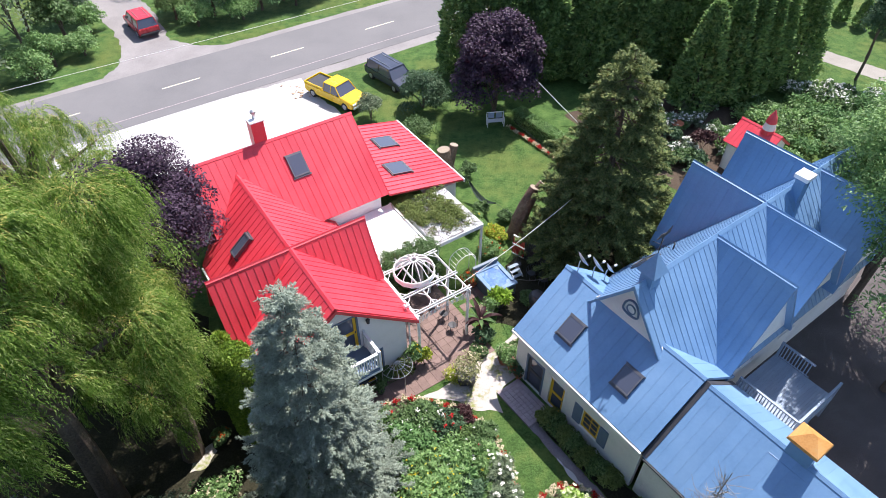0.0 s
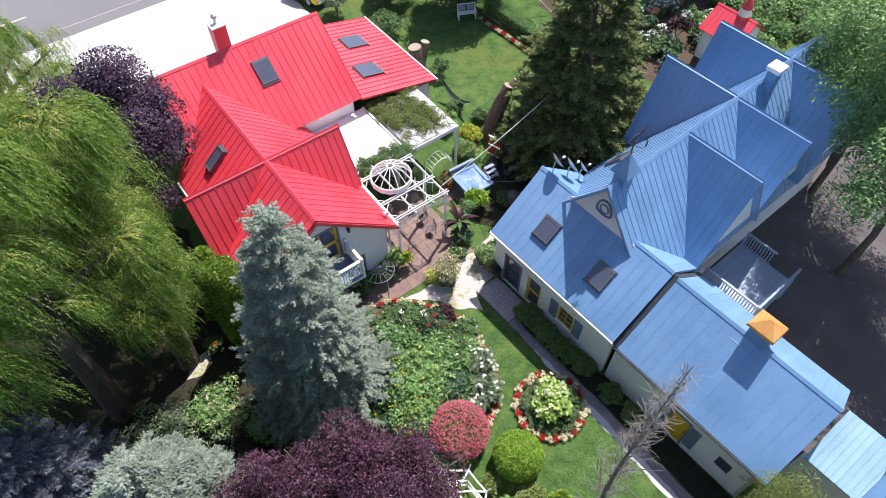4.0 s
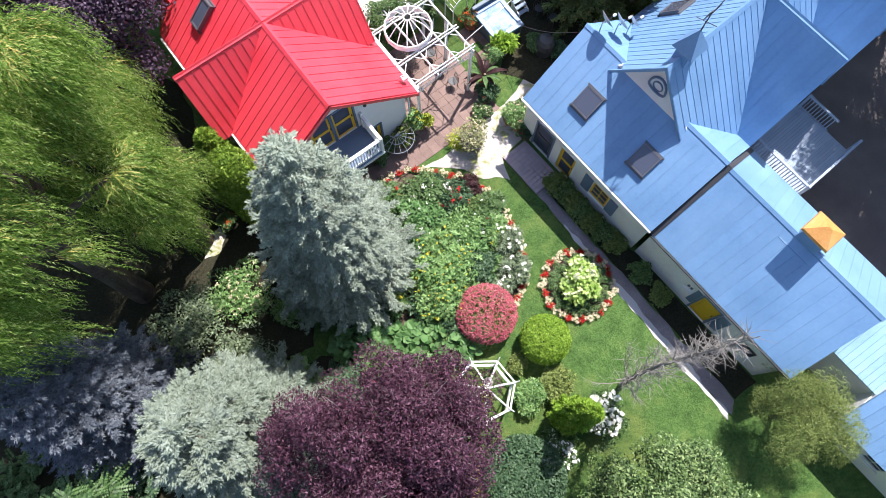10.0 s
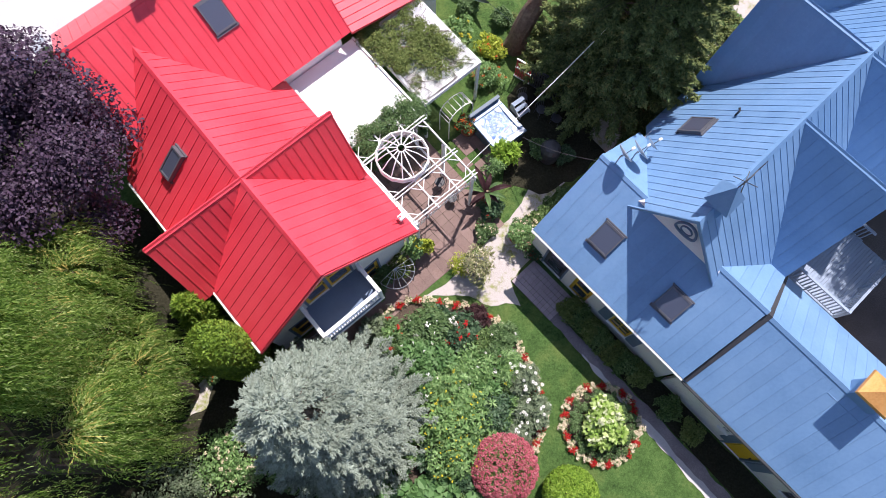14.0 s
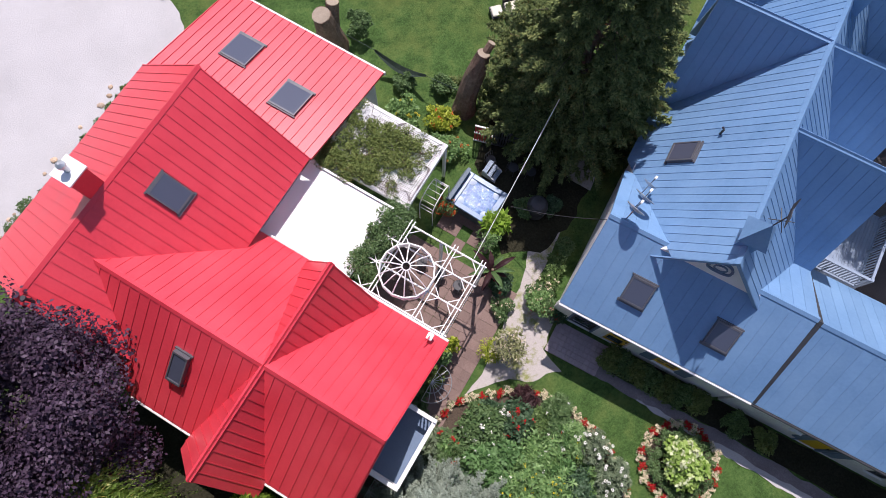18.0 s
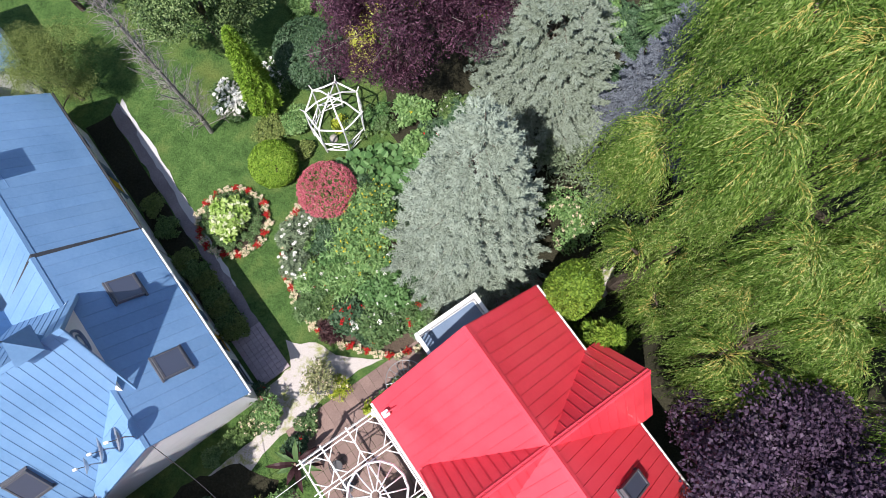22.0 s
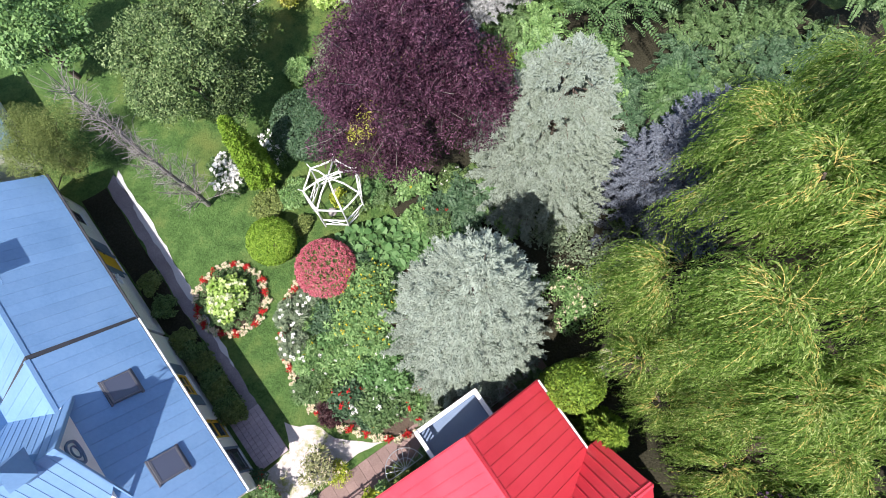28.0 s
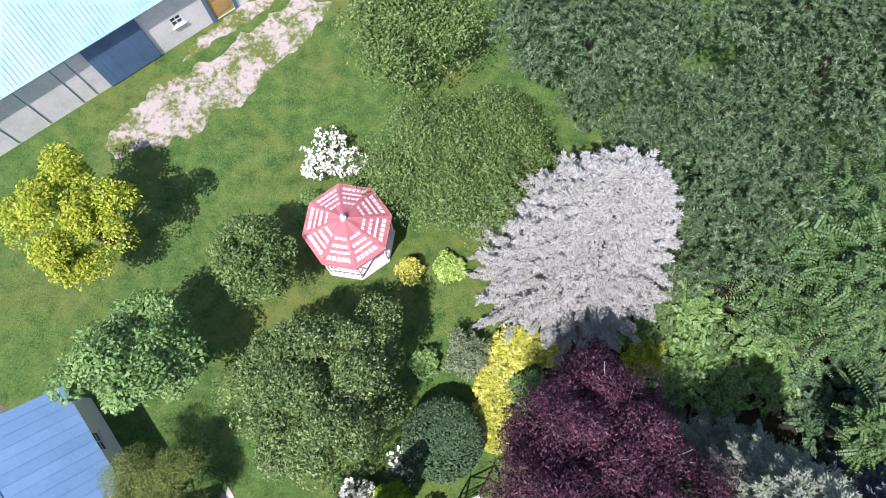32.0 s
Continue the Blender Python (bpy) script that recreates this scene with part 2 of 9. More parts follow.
M_TERRA = mat("terracotta", [(0.30, 0.09, 0.045), (0.42, 0.15, 0.08)], 2, 30, 0.5, 0.85, 0.2)
M_STONE = mat("field_stone", [(0.16, 0.15, 0.14), (0.30, 0.28, 0.26), (0.42, 0.40, 0.37)], 1.5, 14, 0.5, 0.9, 0.6, vary=0.3)
M_ROCK = mat("border_stone", [(0.30, 0.20, 0.13), (0.46, 0.34, 0.24), (0.58, 0.50, 0.42)], 2.0, 16, 0.5, 0.9, 0.5, vary=0.5)
M_TUB = mat("pale_blue_tub_shell", [(0.105, 0.190, 0.310), (0.160, 0.255, 0.385)], 2, 8, 0.4, 0.3, 0.03)
M_TUBSIDE = mat("dark_tub_cabinet", [(0.05, 0.07, 0.09), (0.085, 0.11, 0.14)], 2, 16, 0.4, 0.6, 0.1)
M_COVER = mat("slate_blue_vinyl", [(0.13, 0.17, 0.21), (0.20, 0.25, 0.30)], 2, 16, 0.4, 0.6, 0.1)
M_PINK = mat("faded_pink_canvas", [(0.62, 0.23, 0.27), (0.72, 0.31, 0.35)], 1.5, 26, 0.4, 0.8, 0.1)
M_LILAC = mat("pale_lilac_print", [(0.58, 0.50, 0.56), (0.68, 0.62, 0.67)], 2, 26, 0.4, 0.8, 0.1)
M_CARY = mat("yellow_car_paint", [(0.72, 0.46, 0.01), (0.78, 0.52, 0.015)], 1, 8, 0.3, 0.25, 0.0, spec=0.6)
M_CARR = mat("red_car_paint", [(0.46, 0.018, 0.03), (0.52, 0.025, 0.04)], 1, 8, 0.3, 0.25, 0.0, spec=0.6)
M_CARB = mat("dark_blue_car_paint", [(0.035, 0.042, 0.065), (0.055, 0.064, 0.095)], 1, 8, 0.3, 0.22, 0.0, spec=0.6)
M_TYRE = mat("black_rubber", [(0.015, 0.015, 0.015), (0.035, 0.034, 0.033)], 3, 30, 0.5, 0.9, 0.1)
M_BINBLUE = mat("blue_bin_plastic", [(0.015, 0.10, 0.42), (0.025, 0.14, 0.52)], 2, 16, 0.4, 0.5, 0.05)
M_REDCLOTH = mat("red_painted_panel", [(0.45, 0.03, 0.04), (0.60, 0.07, 0.07)], 2, 16, 0.5, 0.7, 0.1)
M_CREAM = mat("cream_cushion", [(0.58, 0.55, 0.46), (0.70, 0.67, 0.58)], 2, 30, 0.5, 0.9, 0.2)
M_HAMMOCK = mat("dark_green_netting", [(0.03, 0.05, 0.04), (0.06, 0.09, 0.07)], 3, 30, 0.5, 0.9, 0.2)

m, n, l, p = nodes_of("window_glass")
# base colour lifted to add some reflected sky to the panes
p.inputs["Base Color"].default_value = (0.070, 0.080, 0.115, 1)
p.inputs["Roughness"].default_value, p.inputs["Specular IOR Level"].default_value = 0.06, 0.9
M_GLASS = m
m, n, l, p = nodes_of("tub_water")
wco = n.new("ShaderNodeNewGeometry").outputs["Position"]
wr = ramp_of(n, [(0.030, 0.105, 0.300), (0.075, 0.185, 0.420), (0.30, 0.44, 0.60)], [0.40, 0.62, 0.82])
l.new(noise_of(n, l, wco, 5.5, 5.0, 0.7), wr.inputs[0])
l.new(wr.outputs[0], p.inputs["Base Color"])
p.inputs["Roughness"].default_value = 0.12
wb = n.new("ShaderNodeBump")
wb.inputs["Strength"].default_value, wb.inputs["Distance"].default_value = 0.7, 0.05
l.new(noise_of(n, l, wco, 7.0, 4.0), wb.inputs["Height"])
l.new(wb.outputs[0], p.inputs["Normal"])
M_WATER = m

L_WILLOW = leafmat("willow_leaves", [(0.041, 0.092, 0.013), (0.123, 0.222, 0.036), (0.257, 0.390, 0.082), (0.680, 0.744, 0.319)], 0.58)
L_WILLOWTWIG = leafmat("willow_twigs", [(0.360, 0.280, 0.070), (0.600, 0.470, 0.150)], 0.05)
L_PURPLE = leafmat("dark_purple_leaves", [(0.014, 0.008, 0.017), (0.038, 0.022, 0.041), (0.072, 0.043, 0.074), (0.132, 0.090, 0.138)], 0.15, 0.55, 0.22)
L_BEECH = leafmat("maroon_leaves", [(0.010, 0.004, 0.008), (0.033, 0.010, 0.021), (0.078, 0.029, 0.051), (0.243, 0.120, 0.178)], 0.22, 0.55, 0.22)
L_BLUESPRUCE = leafmat("blue_spruce_needles", [(0.100, 0.124, 0.093), (0.196, 0.238, 0.186), (0.300, 0.353, 0.284), (0.438, 0.497, 0.419)], 0.12, 0.6, 0.1, 0.25)
L_GREYSPRUCE = leafmat("grey_green_spruce_needles", [(0.110, 0.135, 0.085), (0.185, 0.225, 0.165), (0.255, 0.305, 0.250), (0.350, 0.400, 0.350)], 0.12, 0.6, 0.1, 0.25)
L_SLATESPRUCE = leafmat("slate_blue_spruce_needles", [(0.044, 0.053, 0.071), (0.092, 0.107, 0.134), (0.165, 0.187, 0.218), (0.343, 0.371, 0.396)], 0.12, 0.6, 0.1, 0.25)
L_SILVERSPRUCE = leafmat("silver_spruce_needles", [(0.187, 0.193, 0.188), (0.289, 0.300, 0.294), (0.382, 0.393, 0.386), (0.469, 0.476, 0.462)], 0.12, 0.6, 0.1, 0.25)
L_SPRUCE = leafmat("dark_green_spruce_needles", [(0.039, 0.060, 0.022), (0.096, 0.136, 0.046), (0.171, 0.215, 0.072), (0.287, 0.300, 0.102)], 0.15, 0.6)
L_CEDAR = leafmat("cedar_sprays", [(0.052, 0.107, 0.041), (0.140, 0.245, 0.085), (0.253, 0.384, 0.133), (0.384, 0.506, 0.178)], 0.38, 0.6)
L_LIME = leafmat("lime_green_sprays", [(0.09, 0.18, 0.02), (0.17, 0.30, 0.03), (0.25, 0.40, 0.05), (0.37, 0.50, 0.09)], 0.3, 0.55)
L_OLIVE = leafmat("olive_green_leaves", [(0.025, 0.049, 0.014), (0.077, 0.136, 0.040), (0.146, 0.232, 0.072), (0.278, 0.374, 0.154)], 0.25, 0.55, 0.22)
L_GOLDCEDAR = leafmat("golden_green_sprays", [(0.053, 0.102, 0.016), (0.117, 0.205, 0.025), (0.203, 0.318, 0.041), (0.341, 0.451, 0.074)], 0.25, 0.55)
L_GREEN = leafmat("mid_green_leaves", [(0.035, 0.075, 0.028), (0.081, 0.150, 0.052), (0.138, 0.225, 0.084), (0.211, 0.300, 0.150)], 0.28, 0.55, 0.22)
L_DEEP = leafmat("deep_green_leaves", [(0.022, 0.052, 0.026), (0.047, 0.100, 0.048), (0.085, 0.151, 0.074), (0.155, 0.227, 0.147)], 0.22, 0.55, 0.22)
L_APPLE = leafmat("apple_leaves", [(0.023, 0.048, 0.016), (0.067, 0.121, 0.037), (0.149, 0.223, 0.078), (0.360, 0.453, 0.206)], 0.22, 0.55, 0.22)
L_GLOSS = leafmat("glossy_dark_leaves", [(0.020, 0.043, 0.019), (0.039, 0.078, 0.034), (0.076, 0.124, 0.060), (0.184, 0.262, 0.150)], 0.15, 0.42, 0.26)
L_FRESH = leafmat("fresh_green_leaves", [(0.060, 0.132, 0.039), (0.134, 0.257, 0.080), (0.222, 0.371, 0.123), (0.332, 0.486, 0.211)], 0.32, 0.5, 0.35)
L_LOCUST = leafmat("feathery_locust_leaves", [(0.030, 0.071, 0.023), (0.066, 0.138, 0.045), (0.111, 0.202, 0.070), (0.168, 0.271, 0.115)], 0.3, 0.5, 0.35)
L_BROAD = leafmat("broad_garden_leaves", [(0.045, 0.113, 0.035), (0.087, 0.189, 0.060), (0.135, 0.257, 0.088), (0.191, 0.318, 0.133)], 0.25, 0.55, 0.22)
L_YELLOW = leafmat("golden_leaves", [(0.24, 0.28, 0.03), (0.43, 0.46, 0.07), (0.60, 0.61, 0.16), (0.70, 0.70, 0.30)], 0.3, 0.5)
L_YGREEN = leafmat("yellow_green_leaves", [(0.103, 0.172, 0.014), (0.253, 0.324, 0.030), (0.421, 0.476, 0.055), (0.581, 0.607, 0.119)], 0.3, 0.5)
L_PALE = leafmat("pale_chartreuse_leaves", [(0.160, 0.294, 0.047), (0.288, 0.442, 0.093), (0.416, 0.552, 0.170), (0.544, 0.644, 0.306)], 0.3, 0.5)
L_SAGE = leafmat("grey_green_leaves", [(0.069, 0.102, 0.057), (0.127, 0.174, 0.098), (0.196, 0.252, 0.149), (0.287, 0.348, 0.230)], 0.2, 0.6)
L_BROWNISH = leafmat("olive_drying_leaves", [(0.062, 0.084, 0.024), (0.123, 0.169, 0.046), (0.198, 0.253, 0.072), (0.272, 0.306, 0.108)], 0.25, 0.6)
L_SAGEGOLD = leafmat("pale_trailing_leaves", [(0.10, 0.115, 0.045), (0.19, 0.205, 0.085), (0.29, 0.30, 0.14), (0.42, 0.42, 0.26)], 0.25, 0.6)
L_DRY = leafmat("dead_brown_leaves", [(0.07, 0.05, 0.04), (0.14, 0.11, 0.085), (0.23, 0.19, 0.155)], 0.1, 0.8, 0.1)
L_MAROON = leafmat("maroon_barberry_leaves", [(0.022, 0.010, 0.012), (0.05, 0.022, 0.024), (0.09, 0.045, 0.042)], 0.2, 0.5)
F_WHITE = leafmat("white_petals", [(0.62, 0.62, 0.54), (0.78, 0.78, 0.72), (0.84, 0.84, 0.80)], 0.2, 0.7, 0.2)
F_CREAM = leafmat("cream_petals", [(0.524, 0.433, 0.271), (0.669, 0.572, 0.397), (0.722, 0.659, 0.508)], 0.2, 0.7, 0.2)
F_PANICLE = leafmat("cream_green_panicles", [(0.46, 0.52, 0.26), (0.62, 0.66, 0.40), (0.72, 0.74, 0.54)], 0.2, 0.7, 0.2)
F_RED = leafmat("red_petals", [(0.288, 0.010, 0.011), (0.440, 0.020, 0.018), (0.528, 0.048, 0.032)], 0.2, 0.6, 0.2)
F_PINK = leafmat("rose_pink_petals", [(0.317, 0.055, 0.075), (0.465, 0.119, 0.144), (0.616, 0.253, 0.275)], 0.2, 0.6, 0.2)
F_YELLOW = leafmat("yellow_petals", [(0.62, 0.50, 0.02), (0.78, 0.66, 0.05)], 0.2, 0.6, 0.2)
F_ORANGE = leafmat("orange_red_petals", [(0.50, 0.05, 0.012), (0.64, 0.12, 0.02)], 0.2, 0.6, 0.2)

# ---- builders ----


def part(name, bm, material, parent, label=""):
    if isinstance(bm, bmesh.types.BMesh):
        me = bpy.data.meshes.new(name)
        bm.to_mesh(me)
        bm.free()
    else:
        me = bm
    me.materials.append(material)
    ob = new(name, me)
    ob.parent = parent
    return tagged(ob, label)


def thing(name, label, category, x=0, y=0, z=0, turn=0, group="", kind="", lean=(0, 0)):
    ob = new(name)
    ob.matrix_basis = pose(x, y, z, lean[0], lean[1], turn)
    return tagged(ob, label, category, group, kind)


def solid(name, bm, material, label, category, x=0, y=0, z=0, turn=0, group="", kind=""):
    ob = part(name, bm, material, None, label)
    ob.matrix_basis = pose(x, y, z, 0, 0, turn)
    return tagged(ob, "", category, group, kind)


def B():
    return bmesh.new()


def box(bm, x0, y0, z0, x1, y1, z1, soft=0.0):
    v = [bm.verts.new((x, y, z)) for z in (z0, z1) for x, y in ((x0, y0), (x1, y0), (x1, y1), (x0, y1))]
    f = [bm.faces.new([v[i] for i in q]) for q in ((3, 2, 1, 0), (4, 5, 6, 7), (0, 1, 5, 4), (1, 2, 6, 5), (2, 3, 7, 6), (3, 0, 4, 7))]
    if soft:
        es = {e for q in f for e in q.edges}
        bmesh.ops.bevel(bm, geom=list(es), offset=soft, segments=1, affect="EDGES")
    return bm


def slab(bm, pts, vec):
    """A flat polygon given thickness along vec."""
    a = [bm.verts.new(p) for p in pts]
    b = [bm.verts.new(Vector(p) + Vector(vec)) for p in pts]
    k = len(a)
    bm.faces.new(a[::-1])
    bm.faces.new(b)
    for i in range(k):
        bm.faces.new((a[i], a[(i + 1) % k], b[(i + 1) % k], b[i]))
    bmesh.ops.recalc_face_normals(bm, faces=bm.faces[:])
    return bm


def tube(bm, pts, radii, n=6):
    """A tapered round rod along the points."""
    pts = [Vector(p) for p in pts]
    if isinstance(radii, (int, float)):
        radii = [radii] * len(pts)
    rings = []
    for i, p in enumerate(pts):
        d = (pts[min(i + 1, len(pts) - 1)] - pts[max(i - 1, 0)]).normalized()
        s = d.orthogonal().normalized() if not rings else (side - d * side.dot(d)).normalized()
        side = s
        t = d.cross(s)
        rings.append([bm.verts.new(p + radii[i] * (math.cos(a) * s + math.sin(a) * t)) for a in (2 * math.pi * j / n for j in range(n))])
    for a, b in zip(rings, rings[1:]):
        for j in range(n):
            bm.faces.new((a[j], a[(j + 1) % n], b[(j + 1) % n], b[j]))
    bm.faces.new(rings[0][::-1])
    bm.faces.new(rings[-1])
    return bm


def lathe(bm, prof, n=16, x=0, y=0):
    """Turned shape: prof is (radius, height) from the bottom up."""
    rings = [[bm.verts.new((x + max(r, 0.002) * math.cos(2 * math.pi * j / n), y + max(r, 0.002) * math.sin(2 * math.pi * j / n), z)) for j in range(n)] for r, z in prof]
    for a, b in zip(rings, rings[1:]):
        for j in range(n):
            bm.faces.new((a[j], a[(j + 1) % n], b[(j + 1) % n], b[j]))
    bm.faces.new(rings[0][::-1])
    bm.faces.new(rings[-1])
    return bm


def quad_mesh(name, V):
    """A mesh of loose leaves (three or four corners) from an array of leaf, corner, xyz."""
    k, c = V.shape[:2]
    me = bpy.data.meshes.new(name)
    me.vertices.add(c * k)
    me.vertices.foreach_set("co", np.ascontiguousarray(V, dtype=np.float32).ravel())
    me.loops.add(c * k)
    me.loops.foreach_set("vertex_index", np.arange(c * k, dtype=np.int32))
    me.polygons.add(k)
    me.polygons.foreach_set("loop_start", np.arange(0, c * k, c, dtype=np.int32))
    me.update(calc_edges=True)
    return me


def unit(a):
    return a / np.maximum(np.linalg.norm(a, axis=1, keepdims=True), 1e-9)


def leaf_quads(C, D, N, L, W, fold=0.12):
    """Leaves from base C along D with upper side N, length L and width W."""
    D = unit(D)
    S = unit(np.cross(D, N))
    U = np.cross(S, D)
    L, W = np.broadcast_to(L, len(C))[:, None], np.broadcast_to(W, len(C))[:, None]
    mid = C + D * L * 0.45 + U * W * fold
    return np.stack([C, mid + S * W * 0.5, C + D * L - U * L * 0.10, mid - S * W * 0.5], 1)


def blade_tris(C, D, N, L, W):
    """One pointed triangle a blade: cheap needles and narrow leaves."""
    D = unit(D)
    S = unit(np.cross(D, N))
    L, W = np.broadcast_to(L, len(C))[:, None], np.broadcast_to(W, len(C))[:, None]
    return np.stack([C + S * W * 0.5, C - S * W * 0.5 + D * L * 0.25, C + D * L], 1)


def rand_dirs(rng, k):
    return unit(rng.normal(size=(k, 3)))


def clump_leaves(rng, centers, radii, per, leaf, flat=0.75, up=0.5, wide=0.5, hollow=0.68):
    """Leaves in round clumps, facing out and up."""
    k = len(centers)
    idx = np.repeat(np.arange(k), per)
    d = rand_dirs(rng, len(idx))
    d[:, 2] = np.where(d[:, 2] < -0.35, -d[:, 2], d[:, 2])
    rad = radii[idx] * (hollow + (1 - hollow) * rng.random(len(idx)) ** 0.7)
    P = centers[idx] + d * rad[:, None] * np.array([1, 1, flat])
    N = unit(d * 0.85 + np.array([0, 0, up * 0.9]) + rng.normal(size=d.shape) * 0.42)
    D = unit(np.cross(N, rand_dirs(rng, len(idx))) + d * 0.5 - np.array([0, 0, 0.15]))
    s = leaf * (0.6 + 0.8 * rng.random(len(idx)))
    return leaf_quads(P, D, N, s, s * wide)


def sprays(rng, centers, radii, per, length, leaf, fern, flat=0.75):
    """Compound leaves over clumps: fern-like fronds of paired leaflets, or star-shaped whorls of long leaves."""
    idx = np.repeat(np.arange(len(centers)), per)
    k = len(idx)
    d = rand_dirs(rng, k)
    d[:, 2] = np.where(d[:, 2] < -0.2, -d[:, 2], d[:, 2])
    base = centers[idx] + d * (radii[idx] * (0.7 + 0.3 * rng.random(k)))[:, None] * np.array([1, 1, flat])
    N = unit(d * 0.7 + np.array([0, 0, 0.75]) + rng.normal(size=d.shape) * 0.25)
    D = unit(np.cross(N, rand_dirs(rng, k)) + d * 0.6)
    S = unit(np.cross(D, N))
    out = []
    size = 0.7 + 0.6 * rng.random(k)
    if fern:
        for i in range(10):
            f = (i + 0.6) / 10
            c = base + D * (length * size * f)[:, None] - np.array([0, 0, 1.0]) * (length * size * 0.25 * f * f)[:, None]
            ls = leaf * size * (1.15 - 0.75 * abs(f - 0.4))
            for sg in (-1, 1):
                out.append(leaf_quads(c, S * sg + D * 0.45 + rng.normal(size=d.shape) * 0.08, N + rng.normal(size=d.shape) * 0.12, ls, ls * 0.6))
    else:
        for i in range(9):
            a = 2 * math.pi * i / 9 + rng.random(k) * 0.5
            dr = D * np.cos(a)[:, None] + S * np.sin(a)[:, None] + N * 0.25
            out.append(leaf_quads(base, dr, N + rng.normal(size=d.shape) * 0.25, leaf * size, leaf * size * 0.26))
    return np.concatenate(out)


def crown_centers(rng, k, r, h0, h1, lump=0.2, low=-0.35):
    """Clump centres over an uneven crown between the heights h0 and h1."""
    d = rand_dirs(rng, k)
    d[:, 2] = np.where(d[:, 2] < low, -d[:, 2], d[:, 2])
    ph = rng.random(4) * 6.28
    az = np.arctan2(d[:, 1], d[:, 0])
    wob = 1 + lump * (np.sin(3 * az + ph[0]) * 0.5 + np.sin(5 * az + ph[1] + 3 * d[:, 2]) * 0.4 + np.sin(8 * az + ph[2]) * 0.25)
    q = (0.46 + 0.58 * rng.random(k) ** 0.6) * wob
    hz = (h1 - h0) / 2
    return np.stack([d[:, 0] * r * q, d[:, 1] * r * q, (h0 + h1) / 2 + d[:, 2] * hz * q], 1)


def broadleaf(name, label, x, y, h, r, material, seed, k=90, per=150, leaf=0.13, low=0.3, trunk=0.16, clump=0.27, lump=0.2, wide=0.55, flat=0.75, limbs=7, group="", bare=0, stretch=(1, 1), turn=0, category="tree", cone=0.0, spray=None, pull=0.34, taper=0.0):
    """A leafy tree: trunk, limbs, a crown of clumps with an uneven outline; bare: grey twigs that show in the crown."""
    rng = np.random.default_rng(seed)
    t = thing(name, label, category, x, y, 0, turn, group)
    C = crown_centers(rng, k, r * (1 - clump * 0.75), h * low, h * (1 - clump * 0.25 * r / h), lump)
    # clumps gather round the limb ends, with gaps between the boughs
    ends = C[rng.permutation(k)[:max(5, k // 8)]]
    near = np.argmin(np.linalg.norm(C[:, None] - ends[None], axis=2), axis=1)
    C = C + (ends[near] - C) * pull * (0.6 + 0.8 * rng.random(k))[:, None]
    # boughs that close the crown over the trunk
    kt = max(4, k // 9)
    ta, tq = rng.random(kt) * 6.2832, np.sqrt(rng.random(kt)) * 0.5
    C = np.concatenate([C, np.stack([r * tq * np.cos(ta), r * tq * np.sin(ta), h * (0.93 - 0.22 * tq - 0.14 * rng.random(kt)) - 0.2 * clump * r], 1)])
    k = len(C)
    C[:, :2] *= np.array(stretch)
    if cone:
        C[:, :2] *= (1 + cone * 0.35 - cone * np.clip((C[:, 2] - h * low) / (h * (1 - low)), 0, 1))[:, None]
    if taper:
        C[:, 0] *= 1 - taper * np.clip(0.1 - C[:, 1] / (r * stretch[1]), 0, 1)
    top = h * (low + 0.35 * (1 - low))
    part("trunk", tube(B(), [(0, 0, -0.1), (0.02 * h, 0.01 * h, top * 0.5), (0, 0.02 * h, top), (0.01 * h, 0, h * 0.8)], [trunk, trunk * 0.8, trunk * 0.6, trunk * 0.15], 8), M_BARK, t)
    for i in range(limbs):
        c = C[rng.integers(len(C))]
        z0 = h * (low * 0.7 + 0.35 * rng.random())
        part("limb", tube(B(), [(0, 0.01 * h, z0), (c[0] * 0.4, c[1] * 0.4, z0 + (c[2] - z0) * 0.55), tuple(c * 0.95)], [trunk * 0.45, trunk * 0.28, 0.012], 5), M_BARK, t)
    R = r * clump * (0.7 + 0.6 * rng.random(k))
    V = clump_leaves(rng, C, R, per, leaf, flat, wide=wide) if not spray else sprays(rng, C, R, per, spray[1], leaf, spray[0] == "fern", flat)
    part("crown", quad_mesh("crown", V), material, t)
    for i in range(bare):
        c = C[rng.integers(len(C))]
        e = c * np.array([1.02, 1.02, 1.0]) + rng.normal(size=3) * 0.3 + np.array([0, 0, r * 0.14])
        a = c * 0.55 + np.array([0, 0, h * 0.25])
        m1 = (a + e) / 2 + rng.normal(size=3) * 0.15
        part("twig", tube(B(), [tuple(a), tuple(m1), tuple(e)], [0.02, 0.013, 0.008], 4), M_DEADWOOD, t)
    return t


